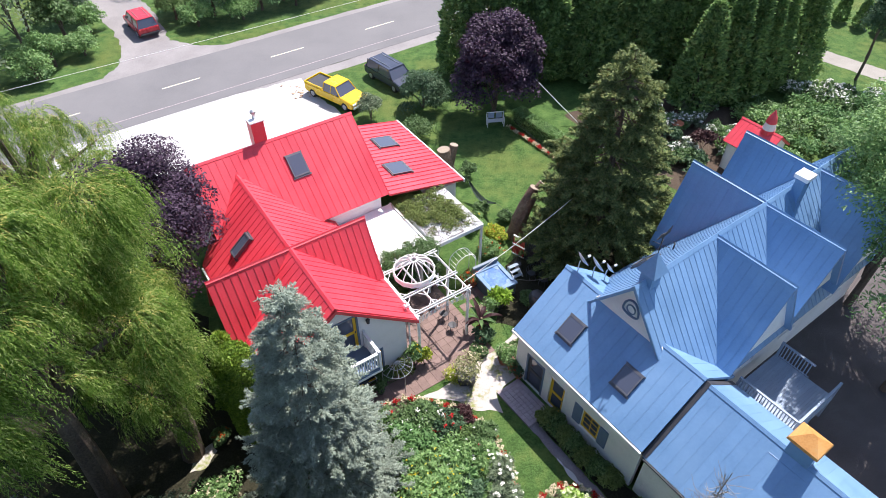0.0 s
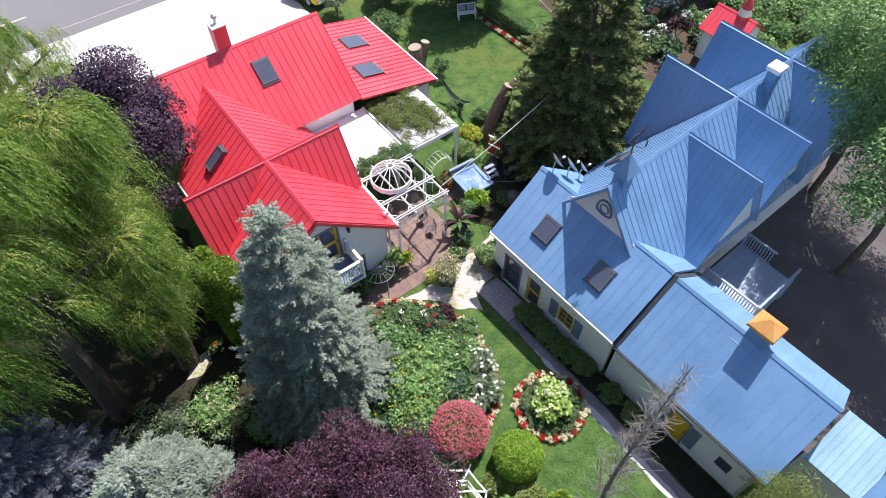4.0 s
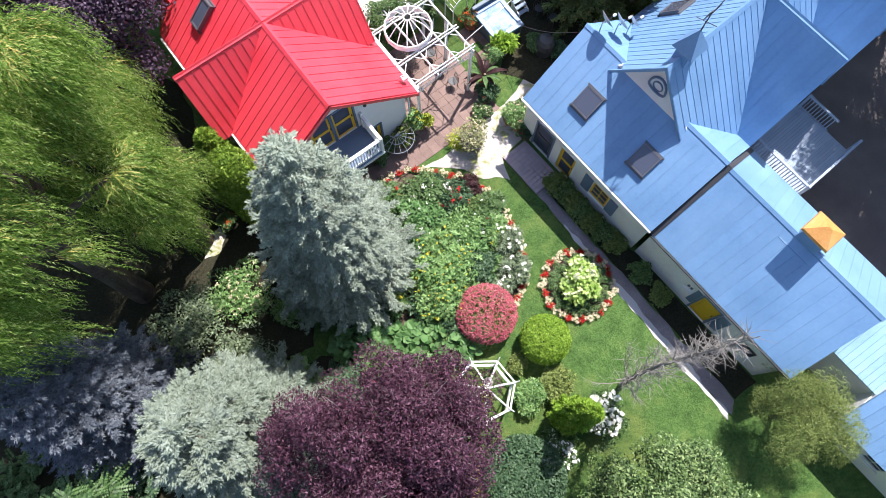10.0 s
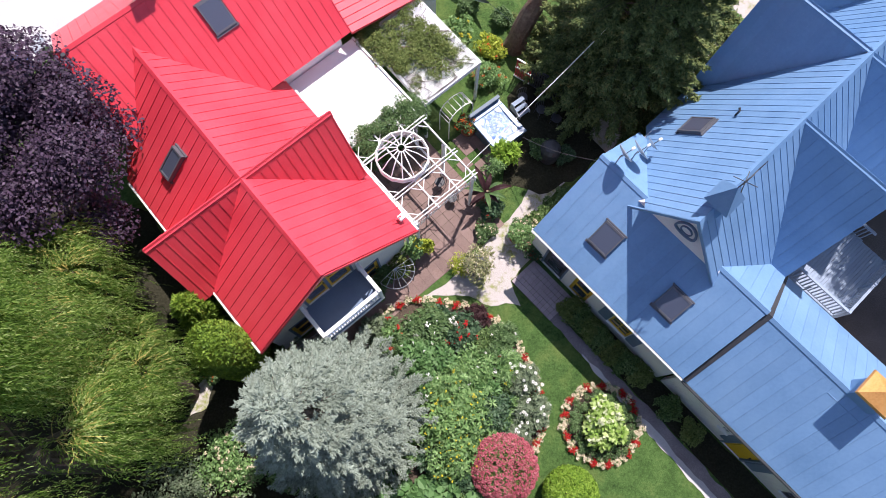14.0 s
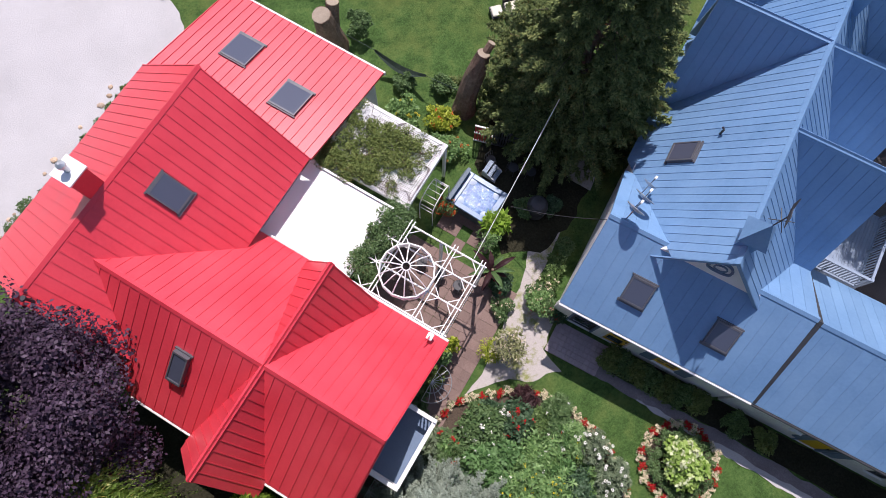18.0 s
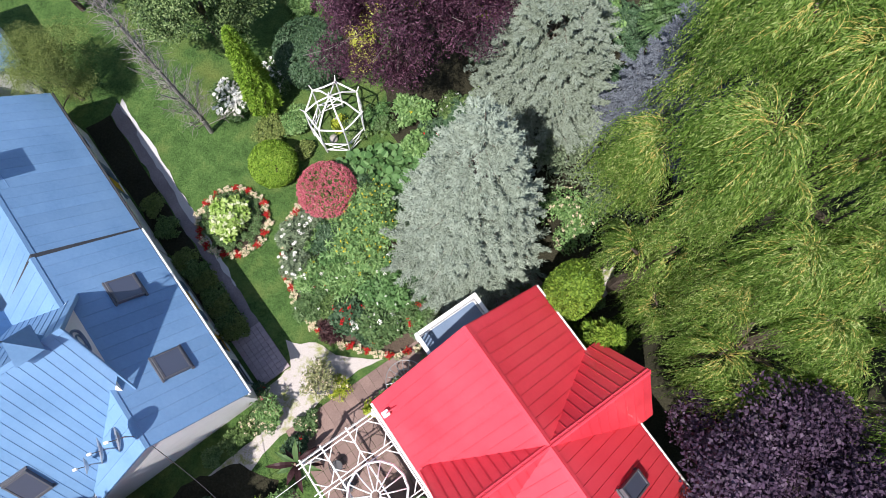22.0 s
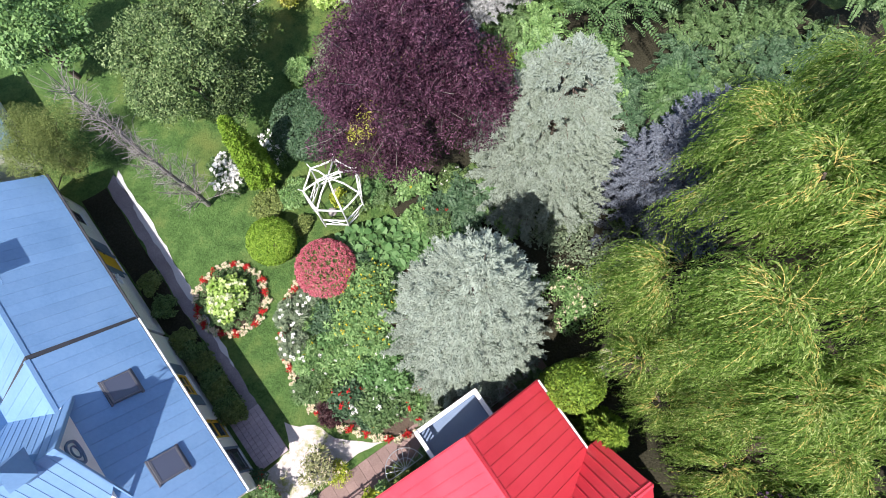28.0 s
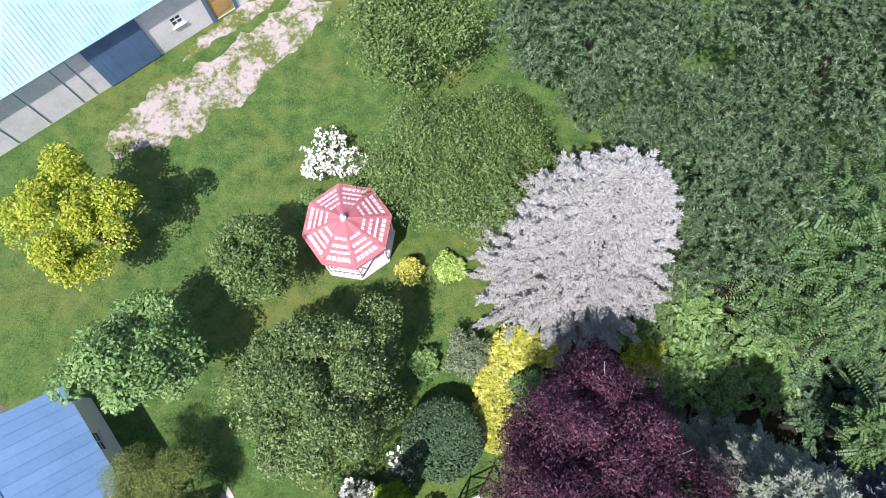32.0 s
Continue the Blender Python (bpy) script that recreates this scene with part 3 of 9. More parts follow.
def spruce(name, label, x, y, h, r, material, seed, tiers=15, arms=10, needle=0.085, dens=1.0, droop=0.22, start=0.05, curve=0.8, group="", category="tree"):
    """A conifer: trunk, whorls of drooping arms that fork, and short needle-covered twigs spread like fingers along them."""
    rng = np.random.default_rng(seed)
    t = thing(name, label, category, x, y, 0, rng.random() * 360, group)
    part("trunk", tube(B(), [(0, 0, -0.1), (0, 0, h * 0.5), (0, 0, h * 0.985)], [0.022 * h, 0.012 * h, 0.012], 8), M_BARK, t)
    P, D, N = [], [], []
    wood = B()

    def bough(o, az, ln, dr, first):
        """Fingers of needles along one drooping bough from o."""
        ca, sa = math.cos(az), math.sin(az)
        nb = int((ln * 6.0 + 4) * dens)
        q = first + (1 - first) * (np.arange(nb) + rng.random(nb)) / nb
        base = o + np.stack([ca * ln * q, sa * ln * q, ln * (-dr * q + dr * 0.6 * q ** 3)], 1)
        side = np.where(np.arange(nb) % 2 == 0, -1.0, 1.0) * (0.4 + 0.8 * rng.random(nb)) * (1.15 - 0.85 * q)
        fl_ = (0.20 + 0.10 * ln * (1 - 0.6 * q)) * (0.7 + 0.6 * rng.random(nb))
        dv = unit(np.stack([ca - sa * side, sa + ca * side, rng.normal(size=nb) * 0.18 - 0.10], 1))
        ix = np.repeat(np.arange(nb), (fl_ * 125).astype(int) + 14)
        fr = rng.random(len(ix))
        off = unit(rng.normal(size=(len(ix), 3)))
        P.append(base[ix] + dv[ix] * (fl_[ix] * fr)[:, None] + off * ((0.03 + 0.045 * rng.random(len(ix))) * (1.2 - 0.5 * fr))[:, None])
        D.append(dv[ix] * 0.75 + off * 0.4 + rng.normal(size=(len(ix), 3)) * 0.4)
        N.append(off * 0.6 + np.array([ca * 0.25, sa * 0.25, 0.75]) + rng.normal(size=(len(ix), 3)) * 0.22)

    for i in range(tiers):
        n_arm = max(6, int(arms * (1.2 - 0.45 * i / tiers)))
        for j in range(n_arm):
            f = start + (0.97 - start) * (i + 0.9 * rng.random()) / tiers
            az = 2 * math.pi * (j + 0.6 * rng.random()) / n_arm + i * 2.4
            ln = r * (1 - f) ** curve * (0.76 + 0.3 * rng.random()) + 0.14
            dr = droop * (0.6 + 0.8 * rng.random())
            ca, sa = math.cos(az), math.sin(az)
            o = np.array([0, 0, h * f])
            at = [o + np.array([ca * ln * q, sa * ln * q, ln * (-dr * q + dr * 0.6 * q ** 3)]) for q in (0.0, 0.45, 0.62, 0.9)]
            bough(o, az, ln, dr, 0.35 if ln > 1 else 0.05)
            if ln > 0.8:
                tube(wood, [tuple(at[0]), tuple(at[1]), tuple(at[3])], [0.035, 0.02, 0.006], 4)
                for c, sg in ((at[1], 1), (at[1], -1), (at[2], 1), (at[2], -1)):
                    bough(c, az + sg * (0.5 + 0.35 * rng.random()), ln * (0.30 + 0.18 * rng.random()), dr * 0.8, 0.1)
    for j in range(14):
        bough(np.array([0, 0, h * (0.86 + 0.009 * j)]), j * 2.4, (0.25 + 0.35 * rng.random()) * (1.15 - 0.045 * j), -0.7, 0.0)
    tagged(part("branchwork", wood, M_BARK, t), kind="stuff")
    P, D, N = np.concatenate(P), unit(np.concatenate(D)), unit(np.concatenate(N))
    s = needle * (0.7 + 0.7 * rng.random(len(P)))
    part("crown", quad_mesh("crown", blade_tris(P, D, N, s, s * 0.45)), material, t)
    return t


def column(name, label, x, y, h, r, material, seed, n=9000, spray=0.16, tip=0.75, group="", lean=(0, 0), round_top=0.0, category="tree", trunk=True, shell=False):
    """A dense clipped or columnar evergreen: upright sprays over a narrow crown with small hollows."""
    rng = np.random.default_rng(seed)
    t = thing(name, label, category, x, y, 0, rng.random() * 360, group, "", lean)
    if trunk:
        part("trunk", tube(B(), [(0, 0, -0.1), (0, 0, h * 0.9)], [0.05 * r + 0.04, 0.01], 6), M_BARK, t)
    f = rng.random(n) ** (0.8 if round_top else 0.9)
    az = rng.random(n) * 6.2832
    if round_top:
        prof = np.sqrt(np.maximum(0.0, 1 - (2 * f - 1) ** 2)) ** round_top
    else:
        prof = np.minimum(1, (f * 7 + 0.35)) * (1 - f) ** tip * 1.25
    ph = rng.random(3) * 6.28
    lump = 1 + 0.13 * np.sin(5 * az + ph[0] + f * 9) + 0.11 * np.sin(9 * az + ph[1] - f * 15) + 0.06 * np.sin(4 * az + ph[2] + f * 31)
    q = r * prof * lump * (0.72 + 0.3 * rng.random(n) ** 0.4) if not shell else r * prof * (0.93 + 0.09 * rng.random(n))
    P = np.stack([q * np.cos(az), q * np.sin(az), f * h + 0.05], 1)
    out = np.stack([np.cos(az), np.sin(az), np.zeros(n)], 1)
    if round_top:
        out[:, 2] = (2 * f - 1) * 1.4
    N = unit(out * 0.8 + np.array([0, 0, 0.45]) + rng.normal(size=P.shape) * 0.45)
    D = unit(np.array([0, 0, 0.5]) + out * 0.8 + rng.normal(size=P.shape) * 0.45)
    if shell:
        d = rand_dirs(rng, n)
        e = 2.0 / round_top
        d /= ((np.hypot(d[:, 0], d[:, 1]) ** e + np.abs(d[:, 2]) ** e) ** (1 / e))[:, None]
        P = d * np.array([r, r, h / 2]) * (0.94 + 0.08 * rng.random(n))[:, None] + np.array([0, 0, h / 2 + 0.03])
        P[:, 2] = np.maximum(P[:, 2], 0.03)
        out = unit(d / np.array([r, r, h / 2]))
        N = unit(out + rng.normal(size=P.shape) * 0.35)
        D = unit(np.cross(N, rand_dirs(rng, n)) + out * 0.35)
    s = spray * (0.6 + 0.8 * rng.random(n))
    part("crown", quad_mesh("crown", blade_tris(P, D, N, s * 1.15, s * 0.75) if not shell else leaf_quads(P, D, N, s, s * 0.5)), material, t)
    return t


def bush(name, label, x, y, r, h, material, seed, k=26, per=120, leaf=0.1, category="shrub", group="", wide=0.6, fern=False, flowers=None, fl_n=0, fl=0.05, stretch=(1, 1), turn=0, z=0.0, lump=0.22, rings=0):
    """A low shrub of leafy clumps on a few stems, with loose blossoms or open ringed heads over it where it flowers."""
    rng = np.random.default_rng(seed)
    t = thing(name, label, category, x, y, z, turn, group)
    for i in range(4):
        a = rng.random() * 6.28
        part("stem", tube(B(), [(0, 0, -0.05), (r * 0.3 * math.cos(a), r * 0.3 * math.sin(a), h * 0.5), (r * 0.5 * math.cos(a), r * 0.5 * math.sin(a), h * 0.8)], [0.02, 0.014, 0.005], 4), M_BARK, t)
    C = crown_centers(rng, k, r * 0.78, h * 0.1, h * 0.9, lump, -0.1)
    C[:, :2] *= np.array(stretch)
    R = r * 0.3 * (0.7 + 0.6 * rng.random(k))
    V = sprays(rng, C, R, max(6, per // 13), leaf * 4.0, leaf, fern != "whorl", 0.8) if fern else clump_leaves(rng, C, R, per, leaf, 0.8, wide=wide)
    V[:, :, 2] = np.maximum(V[:, :, 2], 0.01)
    part("foliage", quad_mesh("foliage", V), material, t)
    if rings:
        ra, rq = rng.random(rings) * 6.2832, np.sqrt(rng.random(rings)) * r * 0.95
        pa = np.arange(14) * 6.2832 / 14
        pd = np.stack([np.cos(pa), np.sin(pa), np.full(14, 0.1)], 1)
        head = quad_mesh("flower_head", leaf_quads(pd * fl * 0.25, pd, np.tile(np.array([[0, 0, 1.0]]), (14, 1)), fl * (0.55 + 0.3 * rng.random(14)), fl * 0.34))
        head.materials.append(flowers)
        for a, q in zip(ra, rq):
            ob = new("flower_head", head)
            ob.parent = t
            ob.matrix_basis = pose(q * math.cos(a), q * math.sin(a), h * (1.12 - 0.45 * (q / r) ** 2), rng.normal() * 14, rng.normal() * 14, a * 57)
    elif flowers:
        heads = C[rng.integers(len(C), size=fl_n)] + rand_dirs(rng, fl_n) * r * 0.3 * np.array([1, 1, 0.5]) + np.array([0, 0, r * 0.22])
        part("blossoms", quad_mesh("blossoms", clump_leaves(rng, heads, np.full(fl_n, fl), 9, fl * 1.1, 0.7, up=0.9, wide=0.8, hollow=0.3)), flowers, t)
    return t


def patch(name, label, category, pts, material, z=0.006, wob=0.12, seed=1, step=0.35):
    """A sheet of ground cover with an uneven edge."""
    out = []
    k0 = len(pts)
    for i, (x0, y0) in enumerate(pts):
        x1, y1 = pts[(i + 1) % k0]
        ln = math.hypot(x1 - x0, y1 - y0)
        k = max(1, int(ln / step))
        nx, ny = -(y1 - y0) / ln, (x1 - x0) / ln
        for j in range(k):
            px, py = x0 + (x1 - x0) * j / k, y0 + (y1 - y0) * j / k
            w = wob * 1.7 * (noise.noise(Vector((px * 1.1, py * 1.1, seed))) + 0.6 * noise.noise(Vector((px * 3.1, py * 3.1, seed + 9)))) * (0.25 if j == 0 else 1)
            out.append((px + nx * w, py + ny * w, z))
    bm = B()
    bm.faces.new([bm.verts.new(p) for p in out])
    bm.normal_update()
    bmesh.ops.triangulate(bm, faces=bm.faces[:], ngon_method="EAR_CLIP")
    for f in bm.faces:
        f.normal_update()
        if f.normal.z < 0:
            f.normal_flip()
    return solid(name, bm, material, label, category, kind="structure")


PENDING = []


def clip(poly, a, b):
    """The part of a polygon of (s, t) between s = a and s = b."""
    for lim, sign in ((a, 1), (b, -1)):
        out = []
        for p, q in zip(poly, poly[1:] + poly[:1]):
            dp, dq = sign * (p[0] - lim), sign * (q[0] - lim)
            if dp >= 0:
                out.append(p)
            if dp * dq < 0:
                w = dp / (dp - dq)
                out.append((p[0] + (q[0] - p[0]) * w, p[1] + (q[1] - p[1]) * w))
        poly = out
        if len(poly) < 3:
            return []
    return poly


def slope(house, o, u, v, poly, material, step=0.36, rib=0.035, thick=0.10, label=""):
    """One slope of a metal roof: a slab whose seamed panels are laid on it at the end. o: a corner, u along the eave, v up the slope."""
    o, u, v = Vector(o), Vector(u).normalized(), Vector(v).normalized()
    nrm = u.cross(v)
    if nrm.z < 0:
        nrm = -nrm
    ob = part("roof_slope", slab(B(), [o + u * s + v * t for s, t in poly], -nrm * thick), material, house, label)
    PENDING.append((ob, o, u, v, nrm, poly, material, step, rib))
    return ob


def gable_roof(house, axis, c, a0, a1, ridge, halves, drop, material, step=0.36, cut=None, rib=0.022):
    """Two slopes about a ridge. axis: 'x' or 'y' along which the ridge runs, c: its place across, a0 to a1 its ends, halves: plan widths, drop: rise over run."""
    out = []
    for sgn, w in zip((-1, 1), halves):
        if not w:
            continue
        ln = math.hypot(w, w * drop)
        z = ridge - w * drop
        if axis == "y":
            o, u, v = (c + sgn * w, a0, z), (0, 1, 0), (-sgn * w, 0, w * drop)
        else:
            o, u, v = (a0, c + sgn * w, z), (1, 0, 0), (0, -sgn * w, w * drop)
        poly = [(0, 0), (a1 - a0, 0), (a1 - a0, ln), (0, ln)]
        if cut and cut.get(sgn):
            poly = [(s, t * ln) for s, t in cut[sgn]]
        out.append(slope(house, o, u, v, poly, material, step, rib))
    bm = B()
    d = 0.11
    for sgn in (-1, 1):
        e = Vector((sgn * d, 0, -d * drop)) if axis == "y" else Vector((0, sgn * d, -d * drop))
        p = [Vector((c, a0 - 0.02, ridge + 0.032)), Vector((c, a1 + 0.02, ridge + 0.032))] if axis == "y" else [Vector((a0 - 0.02, c, ridge + 0.032)), Vector((a1 + 0.02, c, ridge + 0.032))]
        slab(bm, [p[0], p[1], p[1] + e, p[0] + e], (0, 0, 0.02))
    part("ridge_cap", bm, material, house)
    return out


def wall(house, p, q, z0, z1, thick, material, holes=(), name="wall", label=""):
    """A straight wall from p to q (plan) with openings (from, to, sill, head) along it."""
    p, q = Vector((*p, 0)), Vector((*q, 0))
    d = (q - p).normalized()
    nrm = Vector((-d.y, d.x, 0)) * thick
    ln = (q - p).length
    xs = sorted({0, ln, *[h[0] for h in holes], *[h[1] for h in holes]})
    zs = sorted({z0, z1, *[h[2] for h in holes], *[h[3] for h in holes]})
    bm = B()
    for a, b in zip(xs, xs[1:]):
        for c, e in zip(zs, zs[1:]):
            if any(h[0] <= a and b <= h[1] and h[2] <= c and e <= h[3] for h in holes):
                continue
            slab(bm, [p + d * a + Vector((0, 0, c)), p + d * b + Vector((0, 0, c)), p + d * b + Vector((0, 0, e)), p + d * a + Vector((0, 0, e))], nrm)
    bmesh.ops.remove_doubles(bm, verts=bm.verts[:], dist=0.0005)
    return part(name, bm, material, house, label)


# ---- ground ----
bm = B()
gx = [-400, -150, -60, -30, -10, 10, 30, 60, 150, 400]
gv = [[bm.verts.new((x, y + 20, 0)) for y in gx] for x in gx]
for i in range(9):
    for j in range(9):
        bm.faces.new((gv[i][j], gv[i + 1][j], gv[i + 1][j + 1], gv[i][j + 1]))
solid("ground", bm, M_GRASS, "mown green lawn with darker and drier spots", "lawn", kind="structure")

RDX, RDY = Vector((0.824, 0.566, 0)), Vector((-0.566, 0.824, 0))


def on_road(s, t, z=0.0):
    return RDX * s + RDY * t + Vector((0, 0, z))


bm = B()
slab(bm, [on_road(-150, 45.0, -0.05), on_road(150, 45.0, -0.05), on_road(150, 52.5, -0.05), on_road(-150, 52.5, -0.05)], (0, 0, 0.075))
road = solid("road", bm, M_ASPHALT, "worn grey two-lane asphalt road with pale patches", "road", kind="structure")
for i in range(-5, 9):
    bm = B()
    s = 9.0 * i + 8.1
    slab(bm, [on_road(s, 48.94, 0.027), on_road(s + 3.0, 48.94, 0.027), on_road(s + 3.0, 49.06, 0.027), on_road(s, 49.06, 0.027)], (0, 0, 0.003))
    part("lane_mark", bm, M_LINE, road)
for t in (46.1,):
    bm = B()
    slab(bm, [on_road(-150, t, 0.027), on_road(150, t, 0.027), on_road(150, t + 0.06, 0.027), on_road(-150, t + 0.06, 0.027)], (0, 0, 0.003))
    part("edge_line", bm, M_CONC, road, "worn pale edge line")


def flat(v):
    return (v.x, v.y)


patch("shoulder", "strip of grey gravel beside the road", "shoulder", [flat(on_road(s, t)) for s, t in ((-150, 43.9), (-40, 43.7), (0, 43.9), (60, 43.6), (60, 45.1), (-150, 45.1))], M_SIDEDRIVE, 0.008, 0.12, 3, 1.5)
patch("shoulder", "strip of grey gravel along the far road edge", "shoulder", [flat(on_road(s, t)) for s, t in ((-150, 52.4), (80, 52.4), (80, 53.2), (10, 53.3), (-30, 53.1), (-150, 53.2))], M_SIDEDRIVE, 0.008, 0.12, 4, 1.5)
patch("parking_area", "bright white stone chipping parking area beside the road", "parking area", [(-27.5, 37.2), (-22, 30), (-20.5, 27.8), (-17.2, 29.2), (-13.2, 31.9), (-8.6, 35.0), (-5.0, 36.8), (-5.0, 38.6), (-7.0, 41.6), (-9.2, 44.2), (-10.6, 46.6)], M_WHITEGRAVEL, 0.012, 0.10, 5)
patch("side_drive", "grey gravel side drive joining the far side of the road", "driveway", [(-27.6, 44.3), (-26.2, 46.6), (-25.9, 49.4), (-26.8, 52.2), (-28.8, 55.4), (-31.8, 58.9), (-36, 63.6), (-40, 68), (-35, 70), (-29.6, 63.2), (-27.0, 60.2), (-24.8, 56.6), (-23.0, 53.2), (-20.0, 52.2), (-17.4, 52.6), (-16.6, 51.4)], M_SIDEDRIVE, 0.010, 0.14, 6)
patch("garden_path", "pale gravel park path in the far garden", "path", [(24.5, 56.5), (27.5, 53.2), (31, 49.6), (35.5, 45.2), (41, 41), (42, 42.6), (37, 46.6), (32.6, 51), (28.6, 55), (26, 58)], M_GRAVEL, 0.010, 0.08, 7)
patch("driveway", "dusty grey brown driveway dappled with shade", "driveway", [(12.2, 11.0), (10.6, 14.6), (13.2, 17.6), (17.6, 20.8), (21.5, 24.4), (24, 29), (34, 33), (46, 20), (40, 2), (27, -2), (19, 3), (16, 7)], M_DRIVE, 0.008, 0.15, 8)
patch("dirt_track", "bare pinkish dirt track on the grass before the barn", "dirt track", [(16.8, -8.4), (15.0, -8.7), (12.8, -10.1), (10.9, -11.4), (9.8, -13.0), (8.2, -14.4), (7.2, -16.3), (9.0, -17.0), (10.8, -15.0), (12.2, -13.7), (13.7, -12.7), (15.2, -12.4), (16.0, -11.2), (17.2, -9.8)], M_TRACK, 0.008, 0.30, 9, 0.22)
patch("dirt_track", "second bare wheel track on the barn grass", "dirt track", [(14.2, -13.2), (13.0, -14.0), (11.8, -14.8), (10.2, -16.2), (9.2, -17.4), (9.9, -17.7), (11.2, -16.4), (12.6, -15.1), (14.0, -14.0)], M_TRACK, 0.008, 0.2, 19, 0.22)
patch("gravel_court", "pale gravel court between the two houses", "gravel court", [(3.2, 16.25), (2.6, 16.45), (2.0, 16.4), (1.2, 16.9), (-0.2, 17.1), (-0.7, 17.1), (0.3, 17.5), (0.9, 17.95), (1.4, 18.3), (1.8, 18.7), (2.2, 19.1), (3.0, 19.8), (3.9, 20.6), (4.7, 21.9), (5.8, 22.9), (6.6, 23.6), (9.4, 27.5), (10.6, 27.0), (8.0, 23.2), (6.3, 21.6), (5.2, 20.75), (4.3, 20.1), (3.75, 19.3), (3.8, 18.5), (3.95, 18.2), (2.95, 17.35)], M_COURT, 0.010, 0.07, 10, 0.25)
patch("leaf_litter", "dark bare soil and leaf litter under the trees", "bare soil", [(-7.2, 14.2), (-5.6, 13.0), (-5.5, 9.5), (-8, 7.5), (-12, 8), (-17, 8), (-22, 11), (-22, 20), (-16, 24), (-11.5, 22), (-10, 18), (-8.5, 16.5)], M_SHADED_LITTER, 0.008, 0.2, 11)
# reaches over lawn to the west, its dark colour standing for grove shade
patch("leaf_litter", "soil under spruces and beech with the grove shade in its colour", "bare soil", [(-15, -3), (-24, -2), (-24, 7.5), (-16, 7.6), (-12, 8.2), (-6, 9), (-1.5, 9.0), (-0.9, 6.6), (-0.6, 4.2), (-1.0, 2.2), (-2.2, 0.8), (-4, -0.5), (-9, -2)], M_SHADED_LITTER, 0.0085, 0.2, 12)
# pale gravel laid only where sun strikes the path, outlining the lit spot
patch("bare_patch", "pale gravel patch drawn as the sunlit spot of the path below the willow", "path", [(-10.1, 13.5), (-9.5, 13.7), (-9.2, 14.5), (-9.5, 14.9), (-9.9, 14.5)], M_COURT, 0.014, 0.1, 31, 0.2)
# dark soil laid over the gravel walk, spruce shade included in its colour
patch("bare_ground", "trodden soil behind the hot tub with the spruce shade in its colour", "bare soil", [(3.2, 21.5), (4.7, 20.9), (6.2, 21.3), (8.3, 22.9), (10.6, 24.6), (12.2, 26.2), (11.0, 28.4), (9, 28.6), (6.4, 28.6), (5.2, 26.8), (4.0, 25.6)], M_SHADED_LITTER, 0.014, 0.12, 13)
patch("eaves_path", "pale gravel strip along the back of the blue-roofed house", "path", [(7.9, 22.4), (11.6, 25.2), (16.6, 28.9), (15.8, 30.0), (10.7, 26.3), (7.3, 23.4)], M_COURT, 0.018, 0.08, 33, 0.3)
patch("vegetable_bed", "brown soil of the back garden beds", "garden bed", [(9.5, 41), (12.5, 35.5), (15.5, 32), (20, 31), (24, 36), (22, 42), (14, 44)], M_SOIL, 0.008, 0.2, 14)
patch("flower_bed", "dark soil of the large flower bed", "flower bed", [(-4.4, 15.4), (-3.0, 16.1), (-1.6, 17.0), (0.4, 16.65), (2.0, 15.95), (2.95, 14.7), (3.35, 13.0), (3.2, 11.4), (2.6, 10.4), (1.8, 9.4), (0.5, 8.9), (-2, 8.6), (-4, 9.6), (-5, 12)], M_SOIL, 0.010, 0.05, 15)
patch("round_bed", "dark soil of the round flower bed", "flower bed", [(5.55 + 1.32 * math.cos(a / 24 * 6.2832), 11.33 + 1.32 * math.sin(a / 24 * 6.2832)) for a in range(24)], M_SOIL, 0.010, 0.02, 16)

# ---- red-roofed house ----
red = thing("red_roofed_house", "white stuccoed house with a bright red seamed metal roof", "house", -6.0, 20.33, 0, 33.8)
RZ, RS, RL = 6.5, 0.83, 3.12
# main wing with its ridge along y
gable_roof(red, "y", 0, -4.2, 7.0, RZ, (RL, 3.66), RS, M_RED, 0.37,
           {-1: [(0, 0), (8.1, 0), (9.3, 0.40), (11.2, 1), (0, 1)]})
# cross gables
gable_roof(red, "x", -0.05, 0.0, 3.58, RZ + 0.03, (1.46, 1.46), 1.85, M_RED, 0.33)
gable_roof(red, "x", -0.05, -3.68, 0.0, RZ + 0.03, (1.46, 1.46), 1.85, M_RED, 0.33)
# rear wing
gable_roof(red, "x", 6.95, -2.1, 6.74, 7.2, (3.61, 3.95), 0.85, M_RED, 0.37)
# low shed roof beside it
ew = 4.75
slope(red, (11.5, 3.3, 3.04), (0, 1, 0), (-ew, 0, 1.05), [(0, 0), (7.3, 0), (7.3, math.hypot(ew, 1.05)), (0, math.hypot(ew, 1.05))], M_RED, 0.37)
part("fascia", box(B(), 11.50, 3.25, 2.88, 11.57, 10.65, 3.08), M_WHITE, red, "white fascia board")
# walls: front gable wall with doors above and below
WH = (2.05, 4.55, 2.98, 5.05)
wall(red, (-2.85, -3.75), (3.3, -3.75), 0, 3.6, 0.2, M_WALL, [(0.75, 2.45, 0.05, 2.1), (3.25, 4.85, 0.05, 2.1), (1.85, 3.85, 2.98, 3.6)])
bm = B()
slab(bm, [(-2.85, -3.75, 3.6), (-1.0, -3.75, 3.6), (-1.0, -3.75, 5.05), (1.0, -3.75, 5.05), (1.0, -3.75, 3.6), (3.3, -3.75, 3.6), (0, -3.75, 6.38), (-2.85, -3.75, 4.0)], (0, 0.2, 0))
part("gable_wall", bm, M_WALL, red)
